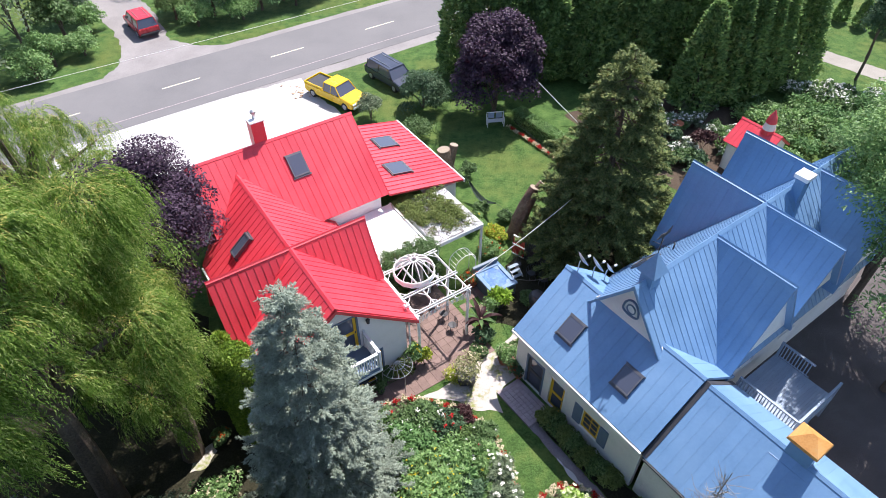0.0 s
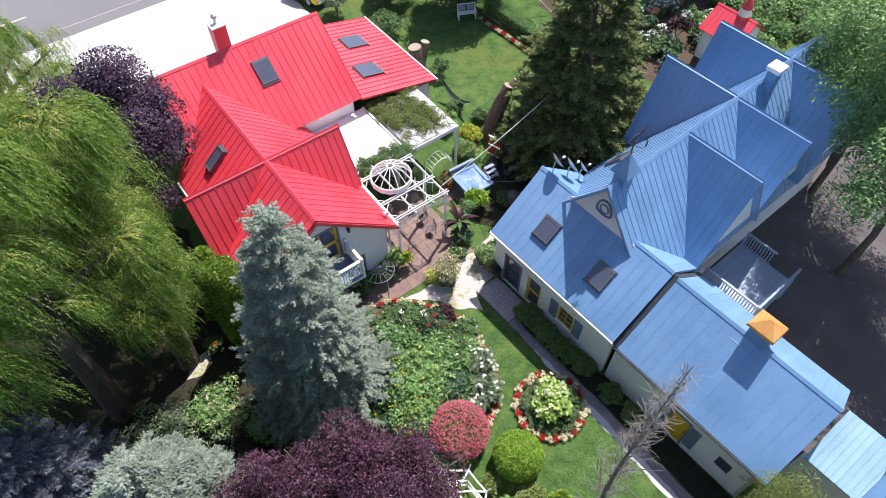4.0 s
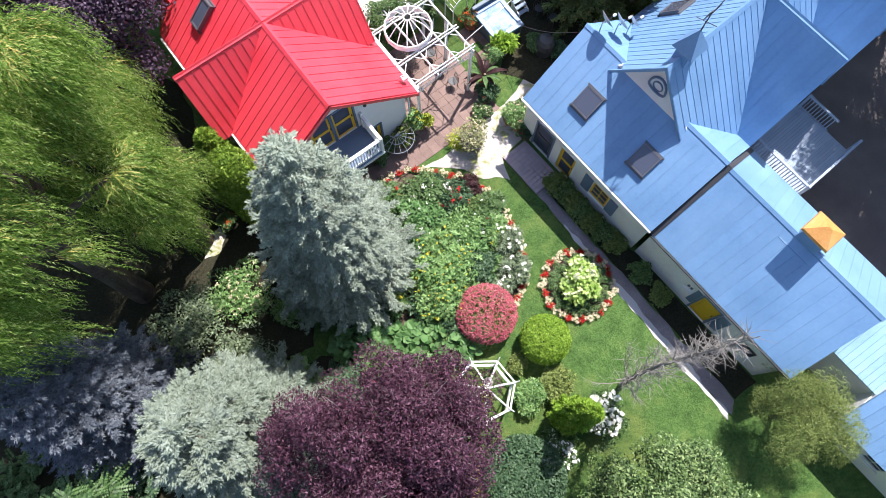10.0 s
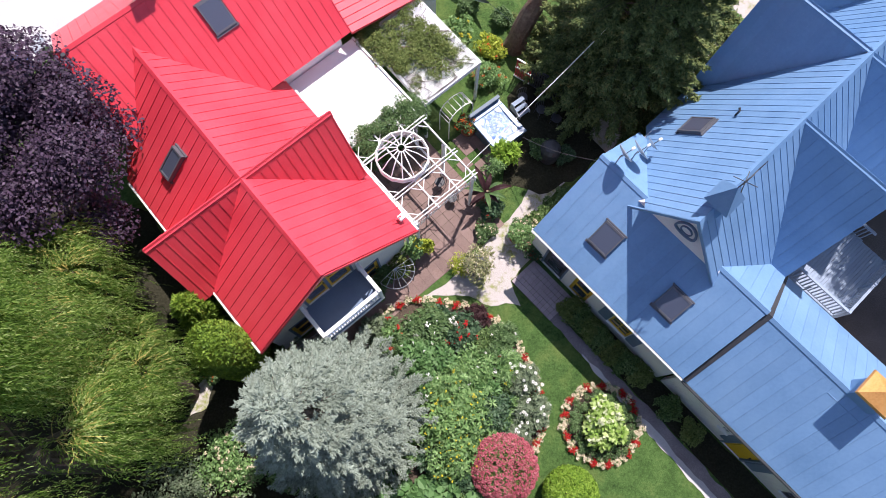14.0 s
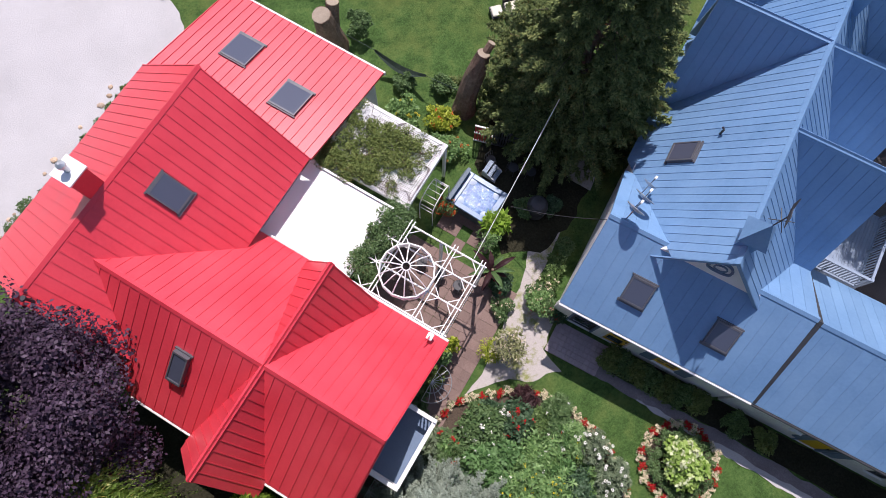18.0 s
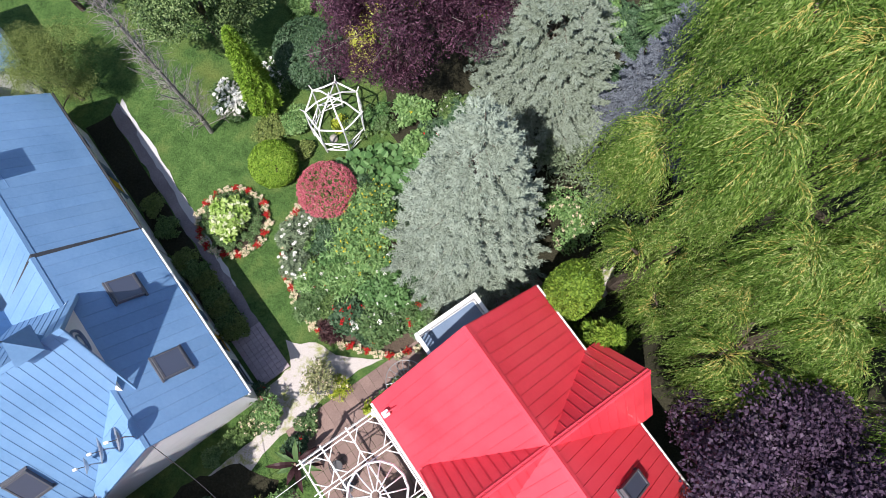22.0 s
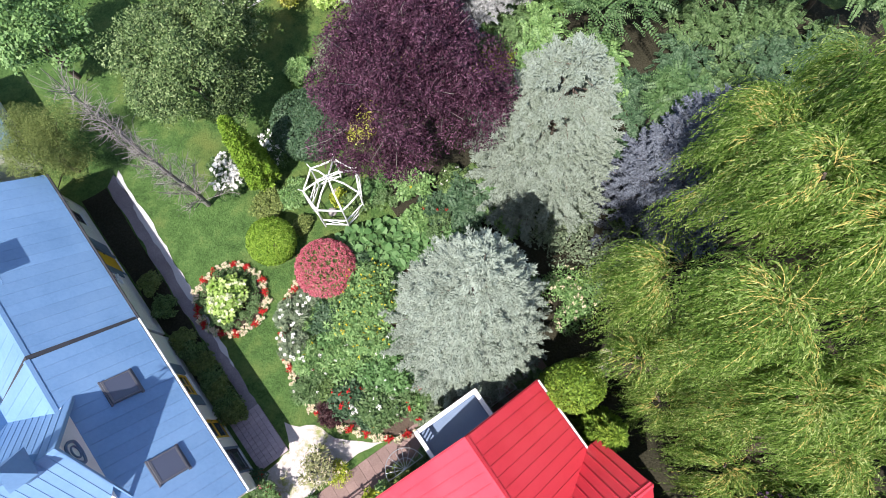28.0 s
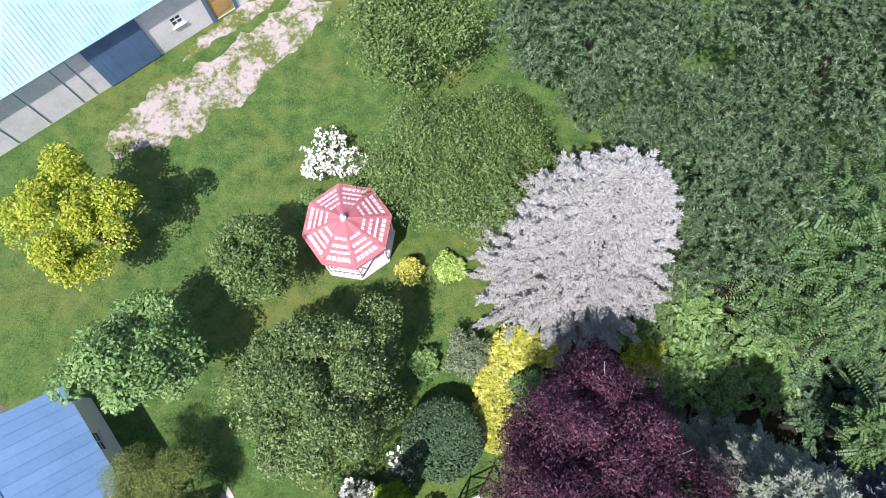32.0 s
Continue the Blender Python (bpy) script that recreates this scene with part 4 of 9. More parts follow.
wall(red, (3.3, -3.55), (3.3, 3.3), 0, 3.62, 0.2, M_WALL, [(1.0, 2.0, 0.9, 2.1), (4.5, 5.5, 0.9, 2.1)])
wall(red, (-2.85, 3.6), (-2.85, -3.55), 0, 4.0, 0.2, M_WALL, [(2.0, 3.0, 0.9, 2.1)])
wall(red, (-3.35, 1.15), (-3.35, -1.25), 0, 3.78, 0.15, M_WALL)
for sx in (-1, 1):
    bm = B()
    slab(bm, [(sx * 3.35, -1.25, 3.78), (sx * 3.35, 1.15, 3.78), (sx * 3.35, -0.05, 6.3)], (-sx * 0.15, 0, 0))
    part("gable_wall", bm, M_WALL, red)
wall(red, (3.3, 3.7), (6.4, 3.7), 0, 4.2, 0.2, M_WALL, [(1.0, 2.0, 0.1, 2.1)])
wall(red, (6.4, 3.9), (6.4, 10.3), 0, 4.2, 0.2, M_WALL)
wall(red, (6.4, 10.5), (-1.85, 10.5), 0, 4.1, 0.2, M_WALL, [(1.5, 2.6, 1.0, 2.3), (4.2, 5.3, 1.0, 2.3)])
wall(red, (-1.85, 10.3), (-1.85, 3.6), 0, 4.15, 0.2, M_WALL)
for gx0 in (-1.85, 6.2):
    bm = B()
    slab(bm, [(gx0, 3.7, 4.15), (gx0, 10.3, 4.15), (gx0, 6.95, 7.02)], (0.2, 0, 0))
    part("gable_wall", bm, M_WALL, red)
wall(red, (6.6, 3.55), (11.15, 3.55), 0, 2.8, 0.2, M_WALL, [(1.0, 2.4, 0.9, 2.1)])
wall(red, (11.15, 3.75), (11.15, 10.4), 0, 2.75, 0.2, M_WALL, [(1.5, 2.9, 0.9, 2.1)])
wall(red, (11.15, 10.4), (6.6, 10.4), 0, 2.8, 0.2, M_WALL)
# flat-roofed link
bm = box(B(), 3.62, 0.0, 3.0, 6.85, 3.68, 3.16, 0.02)
part("flat_roof", bm, M_FLAT, red, "white membrane flat roof")
wall(red, (6.7, 0.15), (6.7, 3.7), 0, 3.0, 0.15, M_WALL, [(0.6, 1.6, 0.05, 2.1)])
part("parapet", box(B(), 6.85, -0.02, 2.95, 6.93, 3.66, 3.24), M_WHITE, red)
# white barge boards and gutters
for a, b in (((-RL - 0.06, -4.24, 3.83), (0, -4.24, 6.43)), ((0, -4.24, 6.43), (3.72, -4.24, 3.37))):
    bm = B()
    d = Vector(b) - Vector(a)
    slab(bm, [Vector(a), Vector(b), Vector(b) - Vector((0, 0, 0.2)), Vector(a) - Vector((0, 0, 0.2))], (0, 0.04, 0))
    part("barge_board", bm, M_RED, red)
for sx in (-1, 1):
    part("gutter", tube(B(), [(3.72 if sx > 0 else -RL - 0.06, -4.2, 3.37 if sx > 0 else 3.83), (3.72 if sx > 0 else -RL - 0.06, 3.2 if sx > 0 else 3.8, 3.37 if sx > 0 else 3.83)], 0.055, 8), M_WHITE, red, "white gutter")
part("downpipe", tube(B(), [(3.72, -4.05, 3.35), (3.42, -3.85, 3.0), (3.42, -3.85, 0.1)], 0.04, 8), M_WHITE, red, "white downpipe")


def on_wall(bm, p, q):
    """Moves a shape drawn in wall terms (x along, y into the wall, z up) to the wall from p to q."""
    bm.transform(pose(p[0], p[1], 0, 0, 0, math.degrees(math.atan2(q[1] - p[1], q[0] - p[0]))))
    return bm


def panel_door(house, p, q, a, z, w, h, material, panes=2, frame_mat=None):
    """A door leaf in its opening: frame, stiles and rails round dark panes, and a handle."""
    f = B()
    for x0, x1, z0, z1 in ((a - 0.06, a + 0.02, z, z + h), (a + w - 0.02, a + w + 0.06, z, z + h), (a - 0.06, a + w + 0.06, z + h - 0.02, z + h + 0.07)):
        box(f, x0, -0.03, z0, x1, 0.1, z1)
    fr = part("door_frame", on_wall(f, p, q), frame_mat or M_WHITE, house)
    d = B()
    st = 0.13
    box(d, a + 0.02, 0.05, z, a + 0.02 + st, 0.1, z + h - 0.03)
    box(d, a + w - 0.02 - st, 0.05, z, a + w - 0.02, 0.1, z + h - 0.03)
    zs = [z + 0.02 + (h - 0.05) * k / panes for k in range(panes + 1)]
    for k, zz in enumerate(zs):
        box(d, a + 0.02 + st, 0.05, max(z, zz - 0.08), a + w - 0.02 - st, 0.1, min(z + h - 0.03, zz + 0.08))
    leaf = part("door", on_wall(d, p, q), material, house)
    for k in range(panes):
        part("pane", on_wall(box(B(), a + 0.02 + st, 0.07, zs[k] + 0.08, a + w - 0.02 - st, 0.085, zs[k + 1] - 0.08), p, q), M_GLASS, leaf)
    part("handle", on_wall(box(B(), a + w - 0.11, 0.0, z + h * 0.48, a + w - 0.07, 0.05, z + h * 0.53, 0.008), p, q), M_DARK, leaf)
    return leaf


def sash_window(house, p, q, a, z, w, h, material, cols=2, rows=3):
    f = B()
    for x0, x1, z0, z1 in ((a, a + 0.07, z, z + h), (a + w - 0.07, a + w, z, z + h), (a, a + w, z, z + 0.07), (a, a + w, z + h - 0.07, z + h)):
        box(f, x0, 0.0, z0, x1, 0.1, z1)
    win = part("window", on_wall(f, p, q), material, house)
    bars = B()
    for k in range(1, cols):
        box(bars, a + w * k / cols - 0.018, 0.03, z + 0.07, a + w * k / cols + 0.018, 0.07, z + h - 0.07)
    for k in range(1, rows):
        box(bars, a + 0.07, 0.032, z + h * k / rows - 0.018, a + w - 0.07, 0.068, z + h * k / rows + 0.018)
    part("glazing_bar", on_wall(bars, p, q), material, win)
    part("pane", on_wall(box(B(), a + 0.07, 0.045, z + 0.07, a + w - 0.07, 0.055, z + h - 0.07), p, q), M_GLASS, win)
    part("window_sill", on_wall(box(B(), a - 0.05, -0.08, z - 0.05, a + w + 0.05, 0.08, z, 0.01), p, q), M_WHITE, win)
    return win


FP, FQ = (-2.85, -3.75), (3.3, -3.75)
panel_door(red, FP, FQ, 1.87, 2.98, 0.98, 2.05, M_YELLOW, 2, M_GREYBLUE)
panel_door(red, FP, FQ, 2.85, 2.98, 0.98, 2.05, M_YELLOW, 2, M_GREYBLUE)
panel_door(red, FP, FQ, 0.75, 0.05, 1.7, 2.03, M_YELLOW, 2, M_GREYBLUE)
panel_door(red, FP, FQ, 3.25, 0.05, 1.6, 2.03, M_YELLOW, 2, M_GREYBLUE)
for p, q, a in (((3.3, -3.55), (3.3, 3.3), 1.0), ((3.3, -3.55), (3.3, 3.3), 4.5), ((-2.85, 3.6), (-2.85, -3.55), 2.0)):
    sash_window(red, p, q, a, 0.9, 1.0, 1.2, M_WHITE)
for p, q, a, z, w in (((6.6, 3.55), (11.15, 3.55), 1.0, 0.9, 1.4), ((11.15, 3.75), (11.15, 10.4), 1.5, 0.9, 1.4), ((6.4, 10.5), (-1.85, 10.5), 1.5, 1.0, 1.1), ((6.4, 10.5), (-1.85, 10.5), 4.2, 1.0, 1.1)):
    sash_window(red, p, q, a, z, w, 1.2 if z < 1 else 1.3, M_WHITE)
panel_door(red, (3.3, 3.7), (6.4, 3.7), 1.0, 0.1, 1.0, 2.0, M_WHITE)
panel_door(red, (6.7, 0.15), (6.7, 3.7), 0.6, 0.05, 1.0, 2.03, M_WHITE)
for lx in (-1.35, 1.45):
    lamp = part("wall_lantern", lathe(B(), [(0.02, 4.32), (0.07, 4.36), (0.08, 4.55), (0.10, 4.56), (0.03, 4.66)], 8, lx, -3.87), M_DARK, red, "small black wall lantern")
# balcony
floor = part("balcony_floor", box(B(), -1.22, -5.2, 2.82, 1.22, -3.76, 2.95), M_GREYBLUE, red, "grey blue painted balcony floor")
part("balcony_beam", box(B(), -1.26, -5.24, 2.72, 1.26, -5.08, 2.82), M_WHITE, red)
for a, b, n in (((-1.2, -5.16), (1.2, -5.16), 20), ((-1.2, -5.16), (-1.2, -3.85), 10), ((1.2, -5.16), (1.2, -3.85), 10)):
    vx, vy = (b[0] - a[0]) / n, (b[1] - a[1]) / n
    ln = math.hypot(b[0] - a[0], b[1] - a[1])
    rail = box(B(), -0.05, -0.07, 3.86, ln + 0.05, 0.07, 3.94, 0.01)
    r = part("balcony_rail", on_wall(rail, a, b), M_WHITE, red, "white balcony rail")
    part("bottom_rail", on_wall(box(B(), 0, -0.03, 3.02, ln, 0.03, 3.08), a, b), M_WHITE, red)
    for k in range(1, n):
        part("baluster", box(B(), a[0] + vx * k - 0.022, a[1] + vy * k - 0.022, 3.08, a[0] + vx * k + 0.022, a[1] + vy * k + 0.022, 3.87), M_WHITE, r)
for px, py in ((-1.2, -5.16), (1.2, -5.16), (-1.2, -3.85), (1.2, -3.85)):
    part("balcony_post", box(B(), px - 0.06, py - 0.06, 2.8, px + 0.06, py + 0.06, 4.02, 0.01), M_WHITE, red)
for sx in (-1, 1):
    bm = B()
    slab(bm, [(sx * 0.95, -3.76, 2.1), (sx * 0.95, -5.1, 2.74), (sx * 0.95, -5.1, 2.82), (sx * 0.95, -3.76, 2.82)], (0.06, 0, 0))
    part("bracket", bm, M_WHITE, red)


def rooflight(house, centre, u, v, w, h, lift=0.10, open_by=0.0, glass=M_GLASS, bright=M_SKYFRAME):
    """A roof window: a raised frame of four sides round a pane, tilted open where the place shows it."""
    u, v, c = Vector(u).normalized(), Vector(v).normalized(), Vector(centre)
    nrm = u.cross(v)
    if nrm.z < 0:
        nrm = -nrm
    basis = Matrix((u, v, nrm)).transposed().to_4x4()
    basis.translation = c
    f = B()
    for x0, y0, x1, y1 in ((-w / 2, -h / 2, -w / 2 + 0.05, h / 2), (w / 2 - 0.05, -h / 2, w / 2, h / 2), (-w / 2 + 0.05, -h / 2, w / 2 - 0.05, -h / 2 + 0.07), (-w / 2 + 0.05, h / 2 - 0.07, w / 2 - 0.05, h / 2)):
        box(f, x0, y0, -0.05, x1, y1, lift)
    f.transform(basis)
    win = part("rooflight", f, bright, house, "grey framed roof window")
    g = box(B(), -w / 2 + 0.04, -h / 2 + 0.06, lift * 0.75, w / 2 - 0.04, h / 2 - 0.06, lift * 0.75 + 0.02)
    if open_by:
        g.transform(pose(0, h / 2, 0) @ pose(0, 0, 0, -open_by) @ pose(0, -h / 2, 0.02))
    g.transform(basis)
    part("pane", g, glass, win)
    for x0, y0, x1, y1 in ((-w / 2 - 0.05, -h / 2 - 0.09, w / 2 + 0.05, -h / 2), (-w / 2 - 0.05, h / 2, w / 2 + 0.05, h / 2 + 0.05)):
        fl = box(B(), x0, y0, -0.02, x1, y1, 0.06)
        fl.transform(basis)
        part("flashing", fl, M_SKYFRAME, win, "grey flashing")
    return win


rooflight(red, (2.93, 5.67, 7.2 - 0.85 * 1.28 + 0.04), (1, 0, 0), (0, 1, 0.85), 0.85, 1.15)
rooflight(red, (-1.38, 2.42, RZ - RS * 1.38 + 0.04), (0, 1, 0), (1, 0, RS), 0.55, 1.15, 0.2)
rooflight(red, (8.46, 5.42, 3.75), (0, 1, 0), (-ew, 0, 1.05), 1.15, 1.25)
rooflight(red, (9.28, 8.25, 3.57), (0, 1, 0), (-ew, 0, 1.05), 1.15, 1.25)
ch = part("chimney", box(B(), 1.45, 6.95, 6.6, 2.1, 7.6, 8.35, 0.01), M_RED, red, "square red chimney with a metal flue")
part("chimney_cap", box(B(), 1.40, 6.90, 8.35, 2.15, 7.65, 8.42, 0.01), M_FLAT, ch, "white flat chimney cap")
part("flue", lathe(B(), [(0.09, 8.42), (0.09, 8.72), (0.14, 8.73), (0.14, 8.82), (0.04, 8.9)], 12, 1.78, 7.28), M_GALV, ch, "steel flue with a cowl")
part("vent_pipe", lathe(B(), [(0.05, 6.9), (0.05, 7.35), (0.08, 7.36), (0.08, 7.44)], 8, -1.85, 6.6), M_DARK, red, "small dark vent pipe")
an = part("roof_bracket", tube(B(), [(3.45, -3.6, 3.6), (3.45, -3.6, 4.1), (3.1, -3.6, 4.12)], 0.02, 6), M_RED, red, "small red bracket at the roof corner")
part("sensor_box", box(B(), 3.35, -3.72, 3.85, 3.6, -3.5, 4.02, 0.02), M_WHITE, an, "white sensor box")
# round iron trellis arches beside the ground-floor doors
for cx0 in (-2.0, 2.35):
    tr = thing("metal_trellis", "half-round dark iron trellis standing by the house wall", "trellis", *flat(red.matrix_basis @ Vector((cx0, -4.35, 0))), 0, 33.8, "iron trellises")
    for k in range(9):
        a = math.pi * k / 8
        part("rod", tube(B(), [(0, 0, 1.55), (0.75 * math.cos(a), -0.75 * math.sin(a), 1.25)], 0.012, 5), M_GALV, tr)
    for rr, zz in ((0.75, 1.25), (0.4, 1.41)):
        part("hoop", tube(B(), [(rr * math.cos(math.pi * k / 16), -rr * math.sin(math.pi * k / 16), zz) for k in range(17)], 0.014, 5), M_GALV, tr)
    for sx in (-0.75, 0, 0.75):
        part("leg", tube(B(), [(sx, -0.02 if sx else -0.75, 0), (sx, -0.02 if sx else -0.75, 1.25)], 0.014, 5), M_GALV, tr)

# ---- pergola with a domed top ----
ROX = red.matrix_basis.copy()
perg = thing("pergola", "white wooden pergola with a spoked dome over the terrace", "pergola", -6.0, 20.33, 0, 33.8)
X0, X1, Y0, Y1, PZ = 3.80, 6.7, -3.95, -0.45, 3.24
for px, py in ((X0 + 0.1, Y0 + 0.06), (X1 - 0.06, Y0 + 0.06), (X1 - 0.06, Y1 - 0.06), (X1 - 0.06, -2.2)):
    part("post", box(B(), px - 0.055, py - 0.055, 0, px + 0.055, py + 0.055, PZ, 0.01), M_WHITE, perg)
BEAMS, PAIRS = (X0, 4.84, 5.84, X1 - 0.06), (Y0, -2.82, -1.02)
for a in BEAMS:
    part("beam", box(B(), a, Y0 - 0.1, PZ, a + 0.05, Y1 + 0.25, PZ + 0.12), M_WHITE, perg)
for b in PAIRS:
    for off in (0.0, 0.13):
        part("rafter", box(B(), X0 - 0.12, b + off, PZ + 0.121, X1 + 0.12, b + off + 0.035, PZ + 0.2), M_WHITE, perg)
# short diagonal braces turn each bay into an eight-sided cell
for a0, a1 in zip(BEAMS, BEAMS[1:]):
    for b0, b1 in zip(PAIRS, PAIRS[1:] + (Y1 + 0.2,)):
        c0, c1, e0, e1 = a0 + 0.05, a1, b0 + 0.165, b1
        for px, sx in ((c0, 1), (c1, -1)):
            for py, sy in ((e0, 1), (e1, -1)):
                if math.hypot(px + sx * 0.15 - 5.13, py + sy * 0.15 + 1.72) < 0.98:
                    continue
                part("brace", tube(B(), [(px, py + sy * 0.3, PZ + 0.1), (px + sx * 0.28, py, PZ + 0.1)], 0.02, 5), M_WHITE, perg)
DX, DY, DR, DN = 5.06, -1.72, 0.98, 14
ang = [2 * math.pi * k / DN for k in range(DN + 1)]
for rr, zz, th in ((DR, PZ + 0.24, 0.035), (DR, PZ + 0.5, 0.035), (0.15, PZ + 1.12, 0.026)):
    part("dome_ring", tube(B(), [(DX + rr * math.cos(a), DY + rr * math.sin(a), zz) for a in ang], th, 6), M_WHITE, perg)
for a, b in zip(ang, ang[1:]):
    bm = B()
    slab(bm, [(DX + DR * math.cos(a), DY + DR * math.sin(a), PZ + 0.24), (DX + DR * math.cos(b), DY + DR * math.sin(b), PZ + 0.24), (DX + DR * math.cos(b), DY + DR * math.sin(b), PZ + 0.5), (DX + DR * math.cos(a), DY + DR * math.sin(a), PZ + 0.5)], (math.cos((a + b) / 2) * -0.02, math.sin((a + b) / 2) * -0.02, 0))
    part("dome_panel", bm, M_WHITE, perg)
for a in ang[:-1]:
    part("dome_rib", tube(B(), [(DX + DR * math.cos(a), DY + DR * math.sin(a), PZ + 0.5), (DX + 0.6 * DR * math.cos(a), DY + 0.6 * DR * math.sin(a), PZ + 0.92), (DX + 0.14 * math.cos(a), DY + 0.14 * math.sin(a), PZ + 1.12)], 0.024, 5), M_WHITE, perg)
for k in range(40):
    x = X0 + 0.1 + 2.8 * k / 39
    part("lattice_slat", box(B(), x - 0.014, Y0 - 0.05, PZ - 0.42 + 0.22 * abs(math.sin(math.pi * k / 39)), x + 0.014, Y0 - 0.03, PZ + 0.02), M_WHITE, perg)

# ---- lattice-roofed garden shelter covered by vines ----
sh = thing("garden_shelter", "white timber shelter with a lattice roof overgrown by vines", "shelter", -6.0, 20.33, 0, 33.8)
SX0, SX1, SY0, SY1, SZ = 7.2, 10.15, -0.42, 3.2, 2.86
for px in (SX0 + 0.08, SX1 - 0.08):
    for py in (SY0 + 0.08, SY1 - 0.08):
        part("post", box(B(), px - 0.06, py - 0.06, 0, px + 0.06, py + 0.06, SZ, 0.01), M_WHITE, sh)
for a in (SX0, SX1 - 0.12):
    part("beam", box(B(), a, SY0, SZ, a + 0.12, SY1, SZ + 0.22), M_WHITE, sh)
for b in (SY0, SY1 - 0.12):
    part("beam", box(B(), SX0 + 0.12, b, SZ, SX1 - 0.12, b + 0.12, SZ + 0.22), M_WHITE, sh)
for k in range(1, 40):
    x = SX0 + 0.12 + (SX1 - SX0 - 0.24) * k / 40
    part("lath", box(B(), x - 0.017, SY0 + 0.02, SZ + 0.221, x + 0.017, SY1 - 0.02, SZ + 0.236), M_BOARD, sh)
for k in range(1, 46):
    y = SY0 + (SY1 - SY0) * k / 46
    part("lath", box(B(), SX0 + 0.02, y - 0.017, SZ + 0.237, SX1 - 0.02, y + 0.017, SZ + 0.252), M_BOARD, sh)
arch = thing("garden_arch", "white curved garden arch beside the shelter", "arch", *flat(ROX @ Vector((8.6, -0.75, 0))), 0, 33.8)
for yy in (-0.3, 0.3):
    part("hoop", tube(B(), [(-0.65, yy, 0), (-0.65, yy, 1.5)] + [(-0.65 * math.cos(math.pi * k / 12), yy, 1.5 + 0.6 * math.sin(math.pi * k / 12)) for k in range(1, 12)] + [(0.65, yy, 1.5), (0.65, yy, 0)], 0.022, 6), M_WHITE, arch)
for k in range(9):
    a = math.pi * k / 8
    part("rung", tube(B(), [(-0.65 * math.cos(a), -0.3, 1.5 + 0.6 * math.sin(a)), (-0.65 * math.cos(a), 0.3, 1.5 + 0.6 * math.sin(a))], 0.015, 5), M_WHITE, arch)

# ---- blue-roofed house ----
blue = thing("blue_roofed_house", "long white house with steep blue seamed roof and many gables", "house", 3.6, 18.48, 0, 36.0)
BS, BE, GE, GS = 0.80, 3.22, 2.92, 0.87
gable_roof(blue, "y", 2.85, -7.3, 0.0, BE + 2.85 * BS, (2.85, 2.85), BS, M_BLUE, 0.42, None, 0.007)
TZ, TS = 7.65, 1.34
gable_roof(blue, "x", -3.7, 2.35, 17.75, TZ, (3.38, 3.75), TS, M_BLUE, 0.31, {1: [(0, 0.628), (4.1, 0), (15.4, 0), (15.4, 1), (0, 1)]}, 0.016)
for cx0, sgn, half, drop in ((7.3, -1, 2.35, 1.8), (10.7, -1, 1.72, 1.8), (14.9, -1, 2.2, 1.8), (10.74, 1, 1.75, 2.55), (14.82, 1, 1.75, 2.55)):
    y0, y1 = (-7.3, -3.7) if sgn < 0 else (-3.7, 0.12)
    gable_roof(blue, "y", cx0, y0, y1, TZ - 0.03, (half, half), drop, M_BLUE, 0.36, None, 0.01)
    yw = y0 + 0.3 if sgn < 0 else y1 - 0.3
    bm = B()
    slab(bm, [(cx0 - half + 0.15, yw, TZ - half * drop + 0.15), (cx0 + half - 0.15, yw, TZ - half * drop + 0.15), (cx0, yw, TZ - 0.25)], (0, 0.15 if sgn < 0 else -0.15, 0))
    part("gable_wall", bm, M_WALL, blue)
# front gable face with its bent-wood ornament
bm = B()
slab(bm, [(2.62, -5.85, 4.85), (2.62, -1.55, 4.85), (2.62, -3.7, 7.5)], (0.15, 0, 0))
gf = part("gable_wall", bm, M_WALL, blue)
part("gable_ornament", tube(B(), [(2.58, -3.7 + 0.38 * math.cos(2 * math.pi * k / 20), 6.05 + (0.62 if math.sin(2 * math.pi * k / 20) > 0 else 0.18) * math.sin(2 * math.pi * k / 20)) for k in range(21)], 0.045, 6), M_GREYBLUE, gf, "grey blue hoop ornament")
part("gable_ornament", tube(B(), [(2.58, -3.7 + 0.20 * math.cos(2 * math.pi * k / 16), 6.2 + 0.22 * math.sin(2 * math.pi * k / 16)) for k in range(17)], 0.03, 6), M_GREYBLUE, gf)
for sy in (-1, 1):
    bm = B()
    slab(bm, [(2.33, -3.7, 7.66), (2.33, -3.7 + sy * 2.15, 4.78), (2.33, -3.7 + sy * 2.15, 4.6), (2.33, -3.7, 7.46)], (0.05, 0, 0))
    part("barge_board", bm, M_BLUE, blue)
# garage wing
gable_roof(blue, "y", 2.85, -14.45, -7.36, GE + 2.77 * GS, (2.77, 2.77), GS, M_BLUE, 0.42, None, 0.004)
# added dark strips that paint the shadow gap where the roofs meet
for sgn in (-1, 1):
    gz0 = GE + 0.035
    part("valley_gutter", slab(B(), [(2.85 + sgn * 2.77, -7.52, gz0), (2.85 + sgn * 2.77, -7.31, gz0), (2.85, -7.31, GE + 2.77 * GS + 0.035), (2.85, -7.52, GE + 2.77 * GS + 0.035)], (0, 0, 0.03)), M_DARK, blue, "dark strip drawn for the shadow gap between the two roofs")
bm = B()
slab(bm, [(0.3, -14.2, 2.9), (5.4, -14.2, 2.9), (2.85, -14.2, 5.15)], (0, 0.15, 0))
part("gable_wall", bm, M_WALL, blue)
bm = B()
